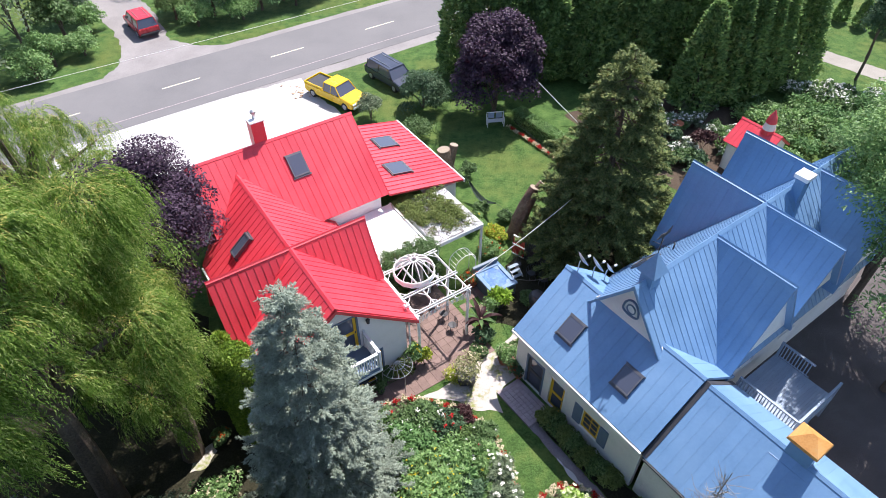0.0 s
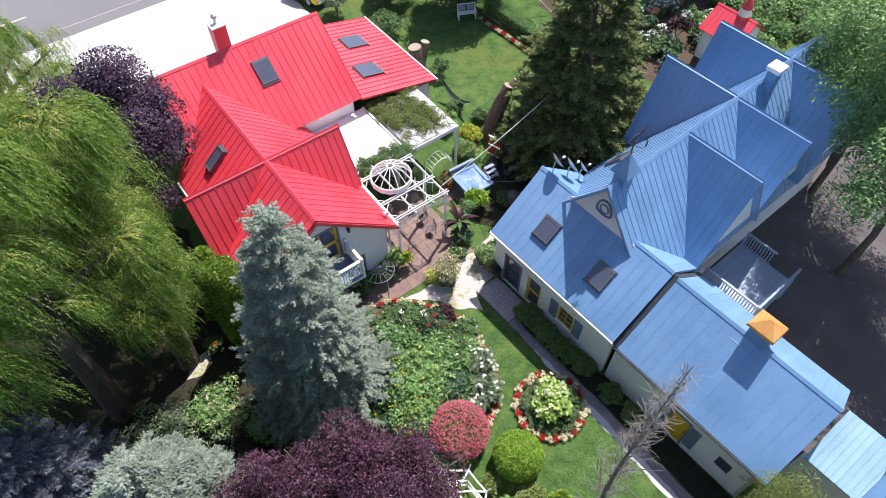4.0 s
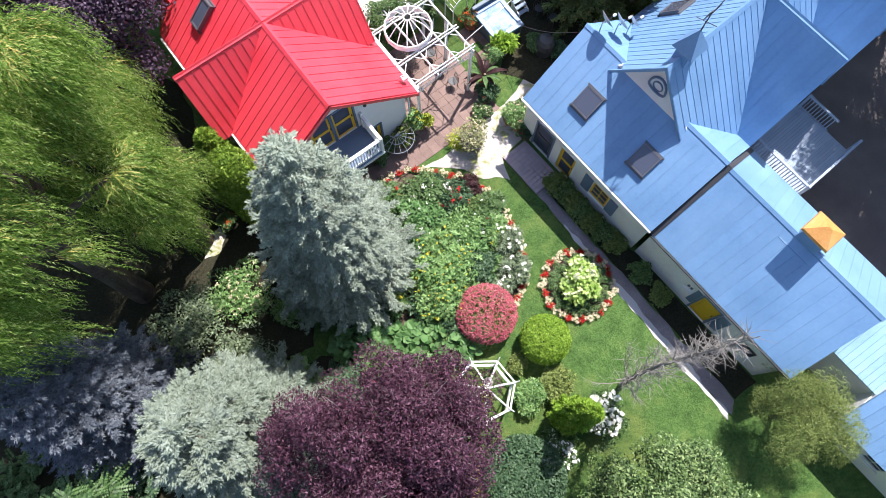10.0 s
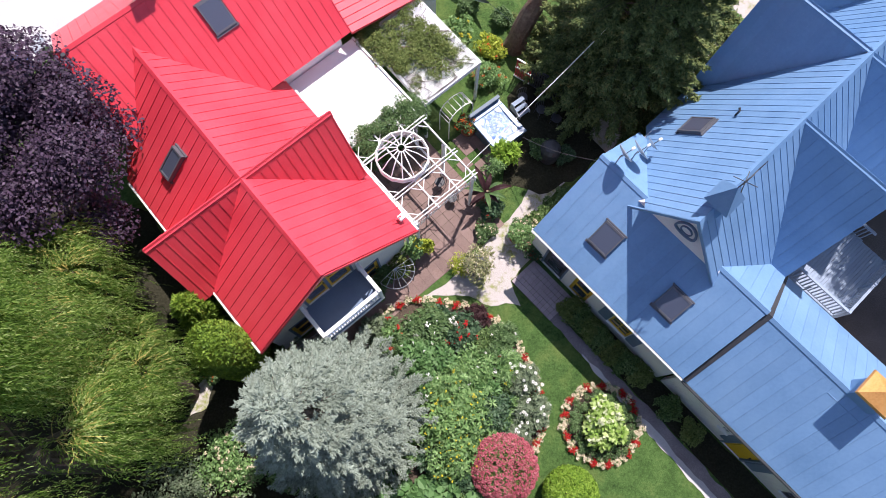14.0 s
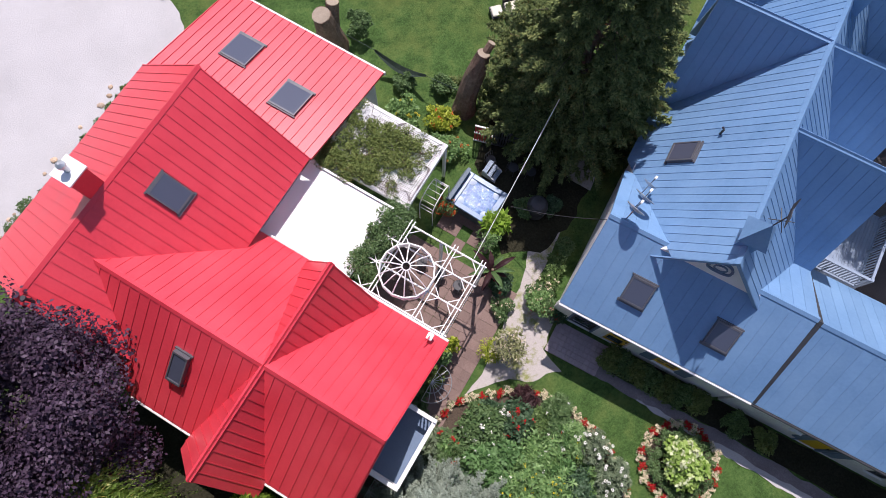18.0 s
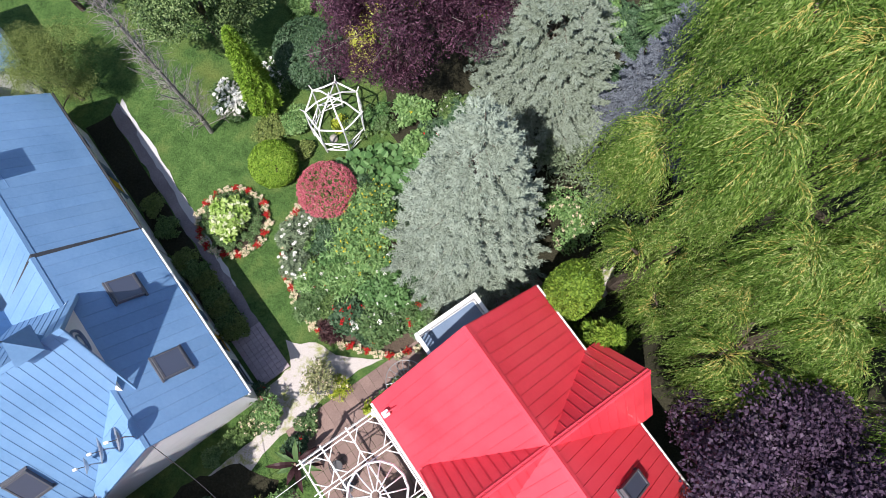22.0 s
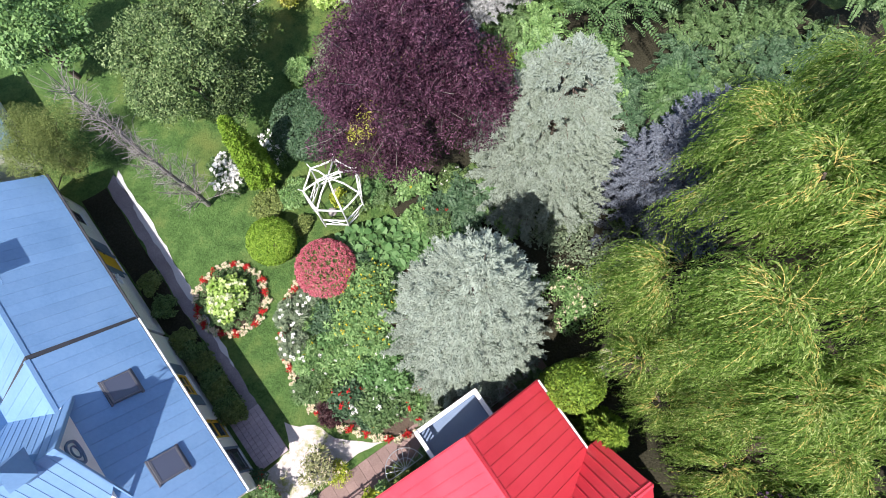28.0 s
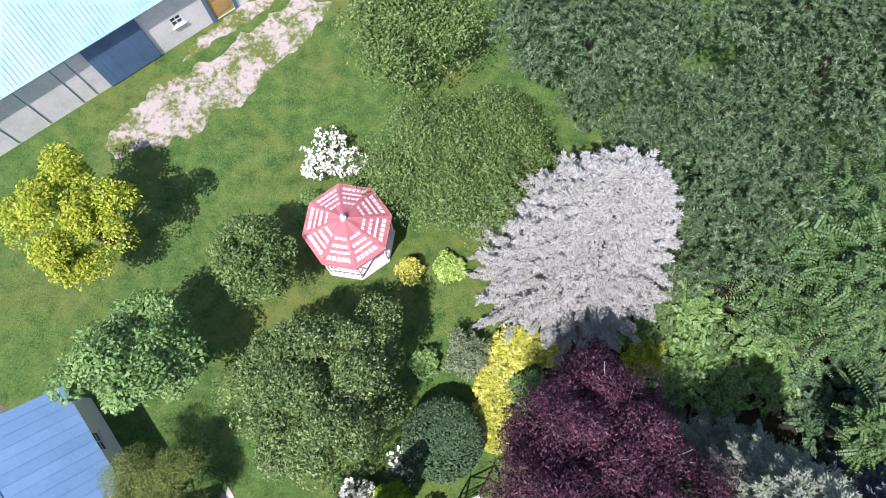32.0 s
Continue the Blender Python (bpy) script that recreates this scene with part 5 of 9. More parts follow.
slab(bm, [(0.3, -7.22, 2.6), (5.4, -7.22, 2.6), (5.4, -7.22, 3.3), (2.85, -7.22, 5.36), (0.3, -7.22, 3.3)], (0, 0.12, 0))
part("gable_wall", bm, M_DARK, blue, "dark end wall above the lower roof")
bm = B()
slab(bm, [(0.3, -0.15, 3.1), (5.4, -0.15, 3.1), (2.85, -0.15, 5.3)], (0, -0.15, 0))
part("gable_wall", bm, M_WALL, blue)
# outer walls
WP, WQ = (0.3, -0.1), (0.3, -7.2)
wall(blue, WP, WQ, 0, 3.3, 0.2, M_WALL, [(0.75, 1.75, 0.12, 2.1), (2.2, 3.1, 0.12, 2.1), (4.2, 5.1, 0.85, 1.95)])
panel_door(blue, WP, WQ, 0.75, 0.12, 1.0, 1.95, M_DARK, 2, M_GREYBLUE)
panel_door(blue, WP, WQ, 2.2, 0.12, 0.9, 1.95, M_YELLOW, 2, M_WHITE)
sash_window(blue, WP, WQ, 4.2, 0.85, 0.9, 1.1, M_YELLOW, 2, 3)
for a in (3.7, 5.13):
    part("shutter", on_wall(box(B(), a, -0.05, 0.8, a + 0.46, -0.005, 2.0, 0.01), WP, WQ), M_GREYBLUE, blue, "grey blue window shutter")
GP, GQ = (0.32, -7.4), (0.32, -14.2)
wall(blue, GP, GQ, 0, 2.98, 0.2, M_BOARD, [(2.3, 2.7, 1.3, 1.75), (3.1, 4.0, 0.05, 2.0), (5.4, 6.0, 1.0, 1.7)], "wall", "white weathered board wall")
panel_door(blue, GP, GQ, 3.1, 0.05, 0.9, 1.93, M_YELLOW, 1, M_GREYBLUE)
part("door_board", on_wall(box(B(), 3.25, 0.03, 0.2, 3.87, 0.045, 1.85), GP, GQ), M_YELLOW, blue)
part("shutter", on_wall(box(B(), 4.08, -0.05, 0.4, 4.5, -0.005, 1.95, 0.01), GP, GQ), M_GREYBLUE, blue, "grey blue board shutter")
part("shutter", on_wall(box(B(), 2.75, -0.05, 0.6, 3.02, -0.005, 1.95, 0.01), GP, GQ), M_GREYBLUE, blue)
sash_window(blue, GP, GQ, 2.3, 1.3, 0.4, 0.45, M_WHITE, 2, 1)
sash_window(blue, GP, GQ, 5.4, 1.0, 0.6, 0.7, M_DARK, 2, 2)
wall(blue, (0.32, -14.2), (5.4, -14.2), 0, 2.95, 0.2, M_BOARD, [(2.0, 3.0, 0.05, 2.0)])
wall(blue, (5.4, -14.0), (5.4, -7.4), 0, 2.95, 0.2, M_BOARD)
wall(blue, (5.4, -6.8), (17.5, -6.8), 0, 3.4, 0.2, M_WALL, [(2.0, 3.0, 1.55, 3.4), (5.0, 6.2, 1.8, 3.0), (9.0, 10.2, 1.8, 3.0)])
panel_door(blue, (5.4, -6.8), (17.5, -6.8), 2.0, 1.55, 1.0, 1.83, M_WHITE)
sash_window(blue, (5.4, -6.8), (17.5, -6.8), 5.0, 1.8, 1.2, 1.2, M_WHITE)
sash_window(blue, (5.4, -6.8), (17.5, -6.8), 9.0, 1.8, 1.2, 1.2, M_WHITE)
wall(blue, (17.5, -6.8), (17.5, -0.3), 0, 3.0, 0.2, M_WALL)
bm = B()
slab(bm, [(17.5, -6.9, 3.0), (17.5, -0.5, 3.0), (17.5, -3.7, 7.3)], (-0.15, 0, 0))
part("gable_wall", bm, M_WALL, blue)
wall(blue, (17.5, -0.25), (6.2, -0.25), 0, 2.75, 0.2, M_WALL, [(3.0, 4.1, 1.0, 2.1), (7.0, 8.1, 1.0, 2.1)])
wall(blue, (6.2, -0.25), (0.5, -0.25), 0, 3.1, 0.2, M_WALL)
for a in (3.0, 7.0):
    sash_window(blue, (17.5, -0.25), (6.2, -0.25), a, 1.0, 1.1, 1.1, M_WHITE)
# white eave gutters
part("gutter", tube(B(), [(-0.05, -7.3, BE - 0.06), (-0.05, 0.0, BE - 0.06)], 0.05, 8), M_WHITE, blue, "white gutter")
part("gutter", tube(B(), [(0.03, -14.45, GE - 0.06), (0.03, -7.4, GE - 0.06)], 0.05, 8), M_DARK, blue, "dark gutter")
part("verge_trim", box(B(), 0.0, 0.0, BE - 0.12, 0.04, 0.05, BE + 0.01), M_WHITE, blue)
# roof windows
sv = (1, 0, BS)
rooflight(blue, (1.30, -2.09, BE + BS * 1.30 + 0.05), (0, 1, 0), sv, 0.86, 0.98, 0.12)
rooflight(blue, (1.28, -5.17, BE + BS * 1.28 + 0.05), (0, 1, 0), sv, 0.86, 0.98, 0.12)
rooflight(blue, (6.55, -1.45, TZ - TS * 2.25 + 0.05), (1, 0, 0), (0, -1, TS), 0.8, 1.1, 0.14)
part("vent_pipe", tube(B(), [(7.3, -2.1, 5.3), (7.3, -2.1, 5.85), (7.36, -2.02, 5.9)], 0.04, 8), M_DARK, blue, "thin dark vent pipe")
# cupola with a weather vane
cup = part("cupola", box(B(), 2.95, -3.98, 7.2, 3.51, -3.42, 8.05, 0.01), M_BLUE, blue, "small blue roof cupola with a pointed cap")
bm = B()
cv = [bm.verts.new(p) for p in ((2.8, -4.13, 8.03), (3.66, -4.13, 8.03), (3.66, -3.27, 8.03), (2.8, -3.27, 8.03))]
ap = bm.verts.new((3.23, -3.7, 8.95))
bm.faces.new(cv[::-1])
for k in range(4):
    bm.faces.new((cv[k], cv[(k + 1) % 4], ap))
part("cap", bm, M_BLUE, cup)
part("vane_rod", tube(B(), [(3.23, -3.7, 8.9), (3.23, -3.7, 9.85)], 0.02, 6), M_DARK, cup, "dark iron vane rod")
for a in (0, 90):
    c, s = math.cos(radians(a + 20)), math.sin(radians(a + 20))
    part("vane_arm", tube(B(), [(3.23 - 0.35 * c, -3.7 - 0.35 * s, 9.35), (3.23 + 0.35 * c, -3.7 + 0.35 * s, 9.35)], 0.013, 5), M_DARK, cup)
bm = B()
slab(bm, [(2.85, -3.7, 9.75), (3.1, -3.7, 9.9), (3.4, -3.7, 9.85), (3.65, -3.7, 10.05), (3.6, -3.7, 9.75), (3.3, -3.7, 9.68)], (0, 0.02, 0))
part("vane", bm, M_DARK, cup, "dark iron weather vane")
# chimneys
ch = part("chimney", box(B(), 2.72, -11.45, 4.5, 3.38, -10.6, 6.03, 0.01), M_BLUE, blue, "pale blue chimney with a copper hipped cap")
bm = B()
zc = 6.04
lo = [bm.verts.new(p) for p in ((2.58, -11.56, zc), (3.56, -11.56, zc), (3.56, -10.46, zc), (2.58, -10.46, zc))]
mid = [bm.verts.new(p) for p in ((2.61, -11.53, zc + 0.1), (3.53, -11.53, zc + 0.1), (3.53, -10.49, zc + 0.1), (2.61, -10.49, zc + 0.1))]
top = [bm.verts.new((3.07, -11.1, zc + 0.45)), bm.verts.new((3.07, -10.95, zc + 0.45))]
bm.faces.new(lo[::-1])
for k in range(4):
    bm.faces.new((lo[k], lo[(k + 1) % 4], mid[(k + 1) % 4], mid[k]))
bm.faces.new((mid[0], mid[1], top[0]))
bm.faces.new((mid[1], mid[2], top[1], top[0]))
bm.faces.new((mid[2], mid[3], top[1]))
bm.faces.new((mid[3], mid[0], top[0], top[1]))
part("chimney_cap", bm, M_COPPER, ch, "orange copper hipped chimney cap")
part("flashing", box(B(), 2.45, -11.75, 4.7, 2.7, -10.3, 5.02), M_BLUE, ch)
ch = part("chimney", box(B(), 12.5, -4.2, 6.9, 13.0, -3.75, 8.2, 0.01), M_BLUE, blue, "pale chimney box on the high ridge")
part("chimney_cap", box(B(), 12.4, -4.3, 8.2, 13.1, -3.65, 8.42, 0.02), M_FLAT, ch, "white chimney cap")
# dishes at the roof corner
for k, (dx, dy, rr) in enumerate(((3.82, -0.72, 0.40), (2.98, -0.52, 0.36), (4.68, -0.78, 0.27))):
    dish = thing("satellite_dish", "grey satellite dish on a short mast at the roof corner", "dish", *flat(blue.matrix_basis @ Vector((dx, dy, 0))), BE + 2.85 * BS - (dx - 2.85) * BS + 0.12, 20, "dishes at the roof corner")
    part("mast", tube(B(), [(0, 0, -0.25), (0, 0, 0.5), (0.06, 0, 0.6)], 0.025, 6), M_GALV, dish)
    bm = lathe(B(), [(0.02, 0), (rr * 0.5, 0.02), (rr, 0.09), (rr, 0.105), (rr * 0.5, 0.035)], 18)
    bm.transform(pose(0.08, 0, 0.62, 0, 62, 0))
    part("reflector", bm, M_GALV, dish)
    part("feed_arm", tube(B(), [(0.08, 0, 0.45), (0.42, 0, 0.72)], 0.014, 5), M_DARK, dish)
    part("receiver", box(B(), 0.38, -0.04, 0.68, 0.5, 0.04, 0.78, 0.01), M_WHITE, dish)
# small linking roof and far annex
slope(blue, (2.2, -17.0, 2.55), (0, 1, 0), (2.4, 0, 0.75), [(0, 0), (2.2, 0), (2.2, 2.5), (0, 2.5)], M_PALEBLUE, 0.25)
wall(blue, (2.3, -14.7), (2.3, -16.9), 0, 2.45, 0.15, M_WALL)
annex = thing("annex", "low white outbuilding with a pale blue metal roof", "outbuilding", 3.6, 18.48, 0, 36.0)
gable_roof(annex, "y", 3.2, -21.2, -16.75, 4.1, (2.65, 2.65), 0.7, M_BLUE, 0.42)
wall(annex, (0.85, -16.9), (0.85, -21.0), 0, 2.4, 0.15, M_WALL, [(1.6, 2.5, 1.0, 1.9)])
sash_window(annex, (0.85, -16.9), (0.85, -21.0), 1.6, 1.0, 0.9, 0.9, M_WHITE)
wall(annex, (0.85, -21.0), (5.5, -21.0), 0, 2.4, 0.15, M_WALL)
wall(annex, (5.5, -21.0), (5.5, -16.9), 0, 2.4, 0.15, M_WALL)
wall(annex, (5.5, -16.9), (0.85, -16.9), 0, 2.4, 0.15, M_WALL)
for yy in (-20.98, -17.05):
    bm = B()
    slab(bm, [(0.9, yy, 2.4), (5.5, yy, 2.4), (3.2, yy, 3.98)], (0, 0.12, 0))
    part("gable_wall", bm, M_WALL, annex)
# raised deck behind the house
deck = thing("deck", "pale blue raised timber deck with railings and steps", "deck", 3.6, 18.48, 0, 36.0)
DX0, DX1, DY0, DY1, DZ = 6.45, 9.68, -10.05, -7.22, 1.5
for k in range(23):
    y = DY0 + (DY1 - DY0) * k / 23
    part("deck_board", box(B(), DX0, y + 0.004, DZ - 0.035, DX1, y + (DY1 - DY0) / 23 - 0.004, DZ), M_DECK, deck)
for a in (DX0, DX1 - 0.08):
    part("joist", box(B(), a, DY0, DZ - 0.25, a + 0.08, DY1, DZ - 0.036), M_DECK, deck)
for b in (DY0, DY1 - 0.08):
    part("joist", box(B(), DX0 + 0.08, b, DZ - 0.25, DX1 - 0.08, b + 0.08, DZ - 0.036), M_DECK, deck)
for px, py in ((DX0 + 0.06, DY0 + 0.06), (DX1 - 0.06, DY0 + 0.06), (DX0 + 0.06, DY1 - 0.1), (DX1 - 0.06, DY1 - 0.1), ((DX0 + DX1) / 2, DY0 + 0.06)):
    part("post", box(B(), px - 0.055, py - 0.055, 0, px + 0.055, py + 0.055, DZ + 1.02, 0.01), M_DECK, deck)
for a, b in (((DX0 + 0.06, DY0 + 0.06), (DX1 - 0.06, DY0 + 0.06)), ((DX0 + 0.06, DY0 + 0.06), (DX0 + 0.06, DY1 - 0.1)), ((DX1 - 0.06, DY0 + 1.2), (DX1 - 0.06, DY1 - 0.1))):
    ln = math.hypot(b[0] - a[0], b[1] - a[1])
    r = box(B(), 0, -0.05, DZ + 0.92, ln, 0.05, DZ + 0.98)
    rail = part("rail", on_wall(r, a, b), M_DECK, deck)
    part("bottom_rail", on_wall(box(B(), 0, -0.02, DZ + 0.1, ln, 0.02, DZ + 0.15), a, b), M_DECK, deck)
    k = int(ln / 0.13)
    for i in range(1, k):
        x, y = a[0] + (b[0] - a[0]) * i / k, a[1] + (b[1] - a[1]) * i / k
        part("baluster", box(B(), x - 0.02, y - 0.02, DZ + 0.15, x + 0.02, y + 0.02, DZ + 0.92), M_DECK, rail)
for k in range(6):
    part("step", box(B(), DX0 - 0.28 * (k + 1), DY1 - 1.25, DZ - 0.25 * (k + 1) - 0.05, DX0 - 0.28 * k - 0.01, DY1 - 0.1, DZ - 0.25 * (k + 1)), M_DECK, deck)
for yy in (DY1 - 1.3, DY1 - 0.1):
    bm = B()
    slab(bm, [(DX0, yy, DZ - 0.3), (DX0, yy, DZ - 0.02), (DX0 - 1.75, yy, 0.1), (DX0 - 1.75, yy, 0)], (0, 0.05, 0))
    st = part("stringer", bm, M_DECK, deck)
    for k in range(7):
        x = DX0 - 0.1 - 0.25 * k
        z = DZ - 0.02 - 0.88 * (0.1 + 0.25 * k)
        part("baluster", box(B(), x - 0.02, yy + 0.005, max(0, z), x + 0.02, yy + 0.045, z + 0.9), M_DECK, st)

# ---- barn ----
barn = thing("barn", "long white board barn with a pale blue corrugated roof", "barn", 4.335, 17.47, 0, 36.0)
BP, BQ = (4.5, -31.55), (-16.0, -31.55)
wall(barn, (4.5, -31.75), (-16.0, -31.75), 0, 3.2, -0.2, M_BOARD, [(11.45, 13.9, 0.05, 2.75), (15.15, 15.75, 1.05, 1.7), (17.0, 18.1, 0.05, 2.2)])
slope(barn, (-16.5, -31.25, 3.12), (1, 0, 0), (0, -5.2, 3.1), [(0, 0), (21.5, 0), (21.5, 6.05), (0, 6.05)], M_PALEBLUE, 0.2, 0.03)
slope(barn, (-16.5, -41.6, 3.12), (1, 0, 0), (0, 5.2, 3.1), [(0, 0), (21.5, 0), (21.5, 6.05), (0, 6.05)], M_PALEBLUE, 0.4, 0.03)
wall(barn, (4.5, -41.2), (4.5, -31.75), 0, 3.2, 0.2, M_BOARD)
wall(barn, (-16.0, -31.75), (-16.0, -41.2), 0, 3.2, 0.2, M_BOARD)
wall(barn, (-16.0, -41.2), (4.5, -41.2), 0, 3.2, 0.2, M_BOARD)
for xx in (4.5, -15.85):
    bm = B()
    slab(bm, [(xx, -31.6, 3.2), (xx, -41.2, 3.2), (xx, -36.4, 6.0)], (-0.15, 0, 0))
    part("gable_wall", bm, M_BOARD, barn)
BAP, BAQ = (4.5, -31.55), (-16.0, -31.55)
big = part("sliding_door", on_wall(box(B(), 11.35, -0.06, 0.05, 14.0, -0.03, 2.85), BAP, BAQ), M_NAVY, barn, "large blue plank sliding door")
for k in range(13):
    part("plank", on_wall(box(B(), 11.36 + 2.63 * k / 13, -0.085, 0.07, 11.36 + 2.63 * (k + 1) / 13 - 0.012, -0.061, 2.83), BAP, BAQ), M_NAVY, big)
sash_window(barn, BAP, BAQ, 15.15, 1.05, 0.6, 0.65, M_WHITE, 2, 2)
for a in (16.85, 18.1):
    part("door_jamb", on_wall(box(B(), a, -0.05, 0, a + 0.17, -0.01, 2.35), BAP, BAQ), M_NAVY, barn)
od = part("door", on_wall(box(B(), 17.03, 0.02, 0.05, 18.08, 0.07, 2.2), BAP, BAQ), mat("honey_wood", [(0.40, 0.24, 0.09), (0.56, 0.36, 0.15)], 2, 20, 0.5, 0.6, 0.1), barn, "honey coloured wooden door")
for z in (0.3, 1.25):
    part("door_panel", on_wall(box(B(), 17.2, 0.0, z, 17.9, 0.019, z + 0.75, 0.005), BAP, BAQ), od.data.materials[0], od)
for a in (9.9, 10.6, 8.2, 6.6, 5.0):
    part("batten", on_wall(box(B(), a, -0.03, 0.1, a + 0.025, 0.0, 3.05), BAP, BAQ), M_GREYBLUE, barn)

# ---- small red-roofed garden hut ----
hut = thing("garden_hut", "small white garden hut with a red metal roof and striped turret", "hut", 20.4, 34.4, 0, 36.0)
gable_roof(hut, "y", 0, -1.4, 1.4, 3.2, (1.5, 1.5), 0.75, M_RED, 0.3)
for p, q in (((-1.2, -1.2), (1.2, -1.2)), ((1.2, -1.2), (1.2, 1.2)), ((1.2, 1.2), (-1.2, 1.2)), ((-1.2, 1.2), (-1.2, -1.2))):
    wall(hut, p, q, 0, 2.2, 0.1, M_WALL)
for yy in (-1.2, 1.1):
    bm = B()
    slab(bm, [(-1.2, yy, 2.2), (1.2, yy, 2.2), (0, yy, 3.1)], (0, 0.1, 0))
    part("gable_wall", bm, M_WALL, hut)
tur = part("turret", lathe(B(), [(0.4, 2.7), (0.4, 3.3)], 12, 0, -0.4), M_RED, hut, "red and white striped turret")
part("stripe", lathe(B(), [(0.38, 3.3), (0.31, 3.75)], 12, 0, -0.4), M_WHITE, tur)
part("spire", lathe(B(), [(0.34, 3.75), (0.25, 4.1), (0.02, 4.6)], 12, 0, -0.4), M_RED, tur)

# ---- trees ----


def willow(label, x, y, h, r, seed, strands=900, per=46, wind=(1.0, 0.3), ln=3.2, low=0.35, fall=0.55, lump=1.25, hollow=None):
    """A weeping willow: trunk, spreading limbs, and long hanging strands blown to one side."""
    rng = np.random.default_rng(seed)
    t = thing("willow_tree", label, "tree", x, y, 0, 0, "willows")
    part("trunk", tube(B(), [(0, 0, -0.1), (0.2, 0.1, h * 0.25), (0.1, 0.3, h * 0.5)], [0.5, 0.4, 0.3], 10), M_BARK, t)
    # lumps of the crown, spread out, each with a limb to it
    cand = rng.random((110, 40, 2))
    S = []
    for c in cand:
        pa, pq = c[:, 0] * 6.2832, np.sqrt(c[:, 1]) * 0.92
        xy = np.stack([pq * np.cos(pa), pq * np.sin(pa)], 1) * r
        if S:
            far = np.min(np.linalg.norm(xy[:, None] - np.array(S)[None, :, :2], axis=2), axis=1)
            xy = xy[np.argmax(far)]
            if far.max() < lump * 1.5:
                break
        else:
            xy = xy[0]
        q = np.linalg.norm(xy) / r
        S.append((xy[0], xy[1], h * (1.0 - fall * q ** 2.2) - 0.6 * lump + rng.normal() * 0.8))
    S = np.array(S)
    if hollow:
        S = S[~((S[:, 0] > hollow[0]) & (S[:, 1] < hollow[1]))]
    for c in S[:18]:
        part("limb", tube(B(), [(0.1, 0.3, h * 0.4), (c[0] * 0.5, c[1] * 0.5, h * 0.4 + (c[2] - h * 0.4) * 0.65), tuple(c)], [0.2, 0.12, 0.03], 6), M_BARK, t)
    nh = max(14, strands // 22)
    sub = rng.integers(len(S), size=nh)
    dh = rand_dirs(rng, nh)
    dh[:, 2] = np.abs(dh[:, 2]) * 0.8 - 0.05
    H = S[sub] + dh * (lump * (0.25 + 0.45 * rng.random(nh)))[:, None]
    H[:, 2] -= np.where(rng.random(nh) < 0.3, 1.2 + 1.6 * rng.random(nh), 0)
    hs = 0.7 + 1.0 * rng.random(nh)
    k = strands
    idx = rng.integers(nh, size=k)
    a = rng.random(k) * 6.2832
    P = H[idx] + rng.normal(size=(k, 3)) * 0.06
    W = np.array([wind[0], wind[1], 0])
    out = np.stack([np.cos(a), np.sin(a), np.zeros(k)], 1)
    turn_ = rng.normal(size=(nh, 3)) * np.array([0.3, 0.3, 0.15])
    D = unit(turn_[idx] + dh[idx] * 0.75 + out * 0.30 + W * 0.40 + np.array([0, 0, 0.35]) + rng.normal(size=(k, 3)) * 0.15)
    length = ln * (0.4 + 0.6 * rng.random(k)) * hs[idx]
    step = length / per
    bare = 0.04 + 0.14 * rng.random(k)
    Cs, Ds, tw = [], [], []
    for i in range(per):
        P = P + D * step[:, None]
        D = unit(D + np.array([0, 0, -5.5 / per]) + W * (1.2 / per) + rng.normal(size=(k, 3)) * 0.045)
        ok = (P[:, 2] > low) & (i > per * bare)
        Cs.append(P[ok])
        Ds.append(D[ok])
        if i % 3 == 0 and i < per * 0.4:
            tw.append(P[::4].copy())
    C, D = np.concatenate(Cs), np.concatenate(Ds)
    N = unit(np.array([0, 0, 0.9]) + rng.normal(size=C.shape) * 0.6)
    side = np.cross(D, N) * np.where(rng.random(len(C)) < 0.5, 1, -1)[:, None]
    s = 0.105 * (0.6 + 0.8 * rng.random(len(C)))
    part("crown", quad_mesh("crown", blade_tris(C, D + side * 0.7, N, s, s * 0.29)), L_WILLOW, t)
    Q = []
    for p0, p1 in zip(tw, tw[1:]):
        d = p1 - p0
        Q.append(leaf_quads(p0, d, np.array([0, 0, 1.0]) + np.zeros_like(d), np.linalg.norm(d, axis=1) * 1.3, 0.016))
    tagged(part("twigwork", quad_mesh("twigwork", np.concatenate(Q)), L_WILLOWTWIG, t), kind="stuff")
    return t


willow("tall weeping willow with yellow green streaming strands", -12.6, 12.2, 15.8, 4.7, 11, 14000, 34, (0.9, 0.3), 1.8, 2.2, 0.36, 0.85, (3.0, -1.7))
willow("young willow with trailing strands beside the clipped cedar", -10.2, 14.4, 7.8, 1.7, 16, 2000, 30, (0.5, 0.1), 1.5, 0.8, 0.4, 0.7)
willow("weeping willow with strands reaching the house", -18.8, 19.5, 10.5, 5.4, 12, 6600, 32, (0.8, -0.2), 1.9, 1.0, 0.5, 0.95)
willow("weeping willow by the parking area", -21.0, 26.8, 9.2, 5.2, 13, 6000, 32, (0.6, -0.3), 2.0, 1.0, 0.5, 0.95)
willow("weeping willow at the grove edge", -20.6, 12.4, 12.5, 4.4, 15, 5000, 32, (0.7, 0.35), 1.9, 3.0, 0.4, 0.95)
willow("low willow beside the red-roofed house", -12.8, 17.0, 9.8, 2.3, 14, 3600, 32, (0.7, 0.0), 1.7, 2.0, 0.45, 0.75)

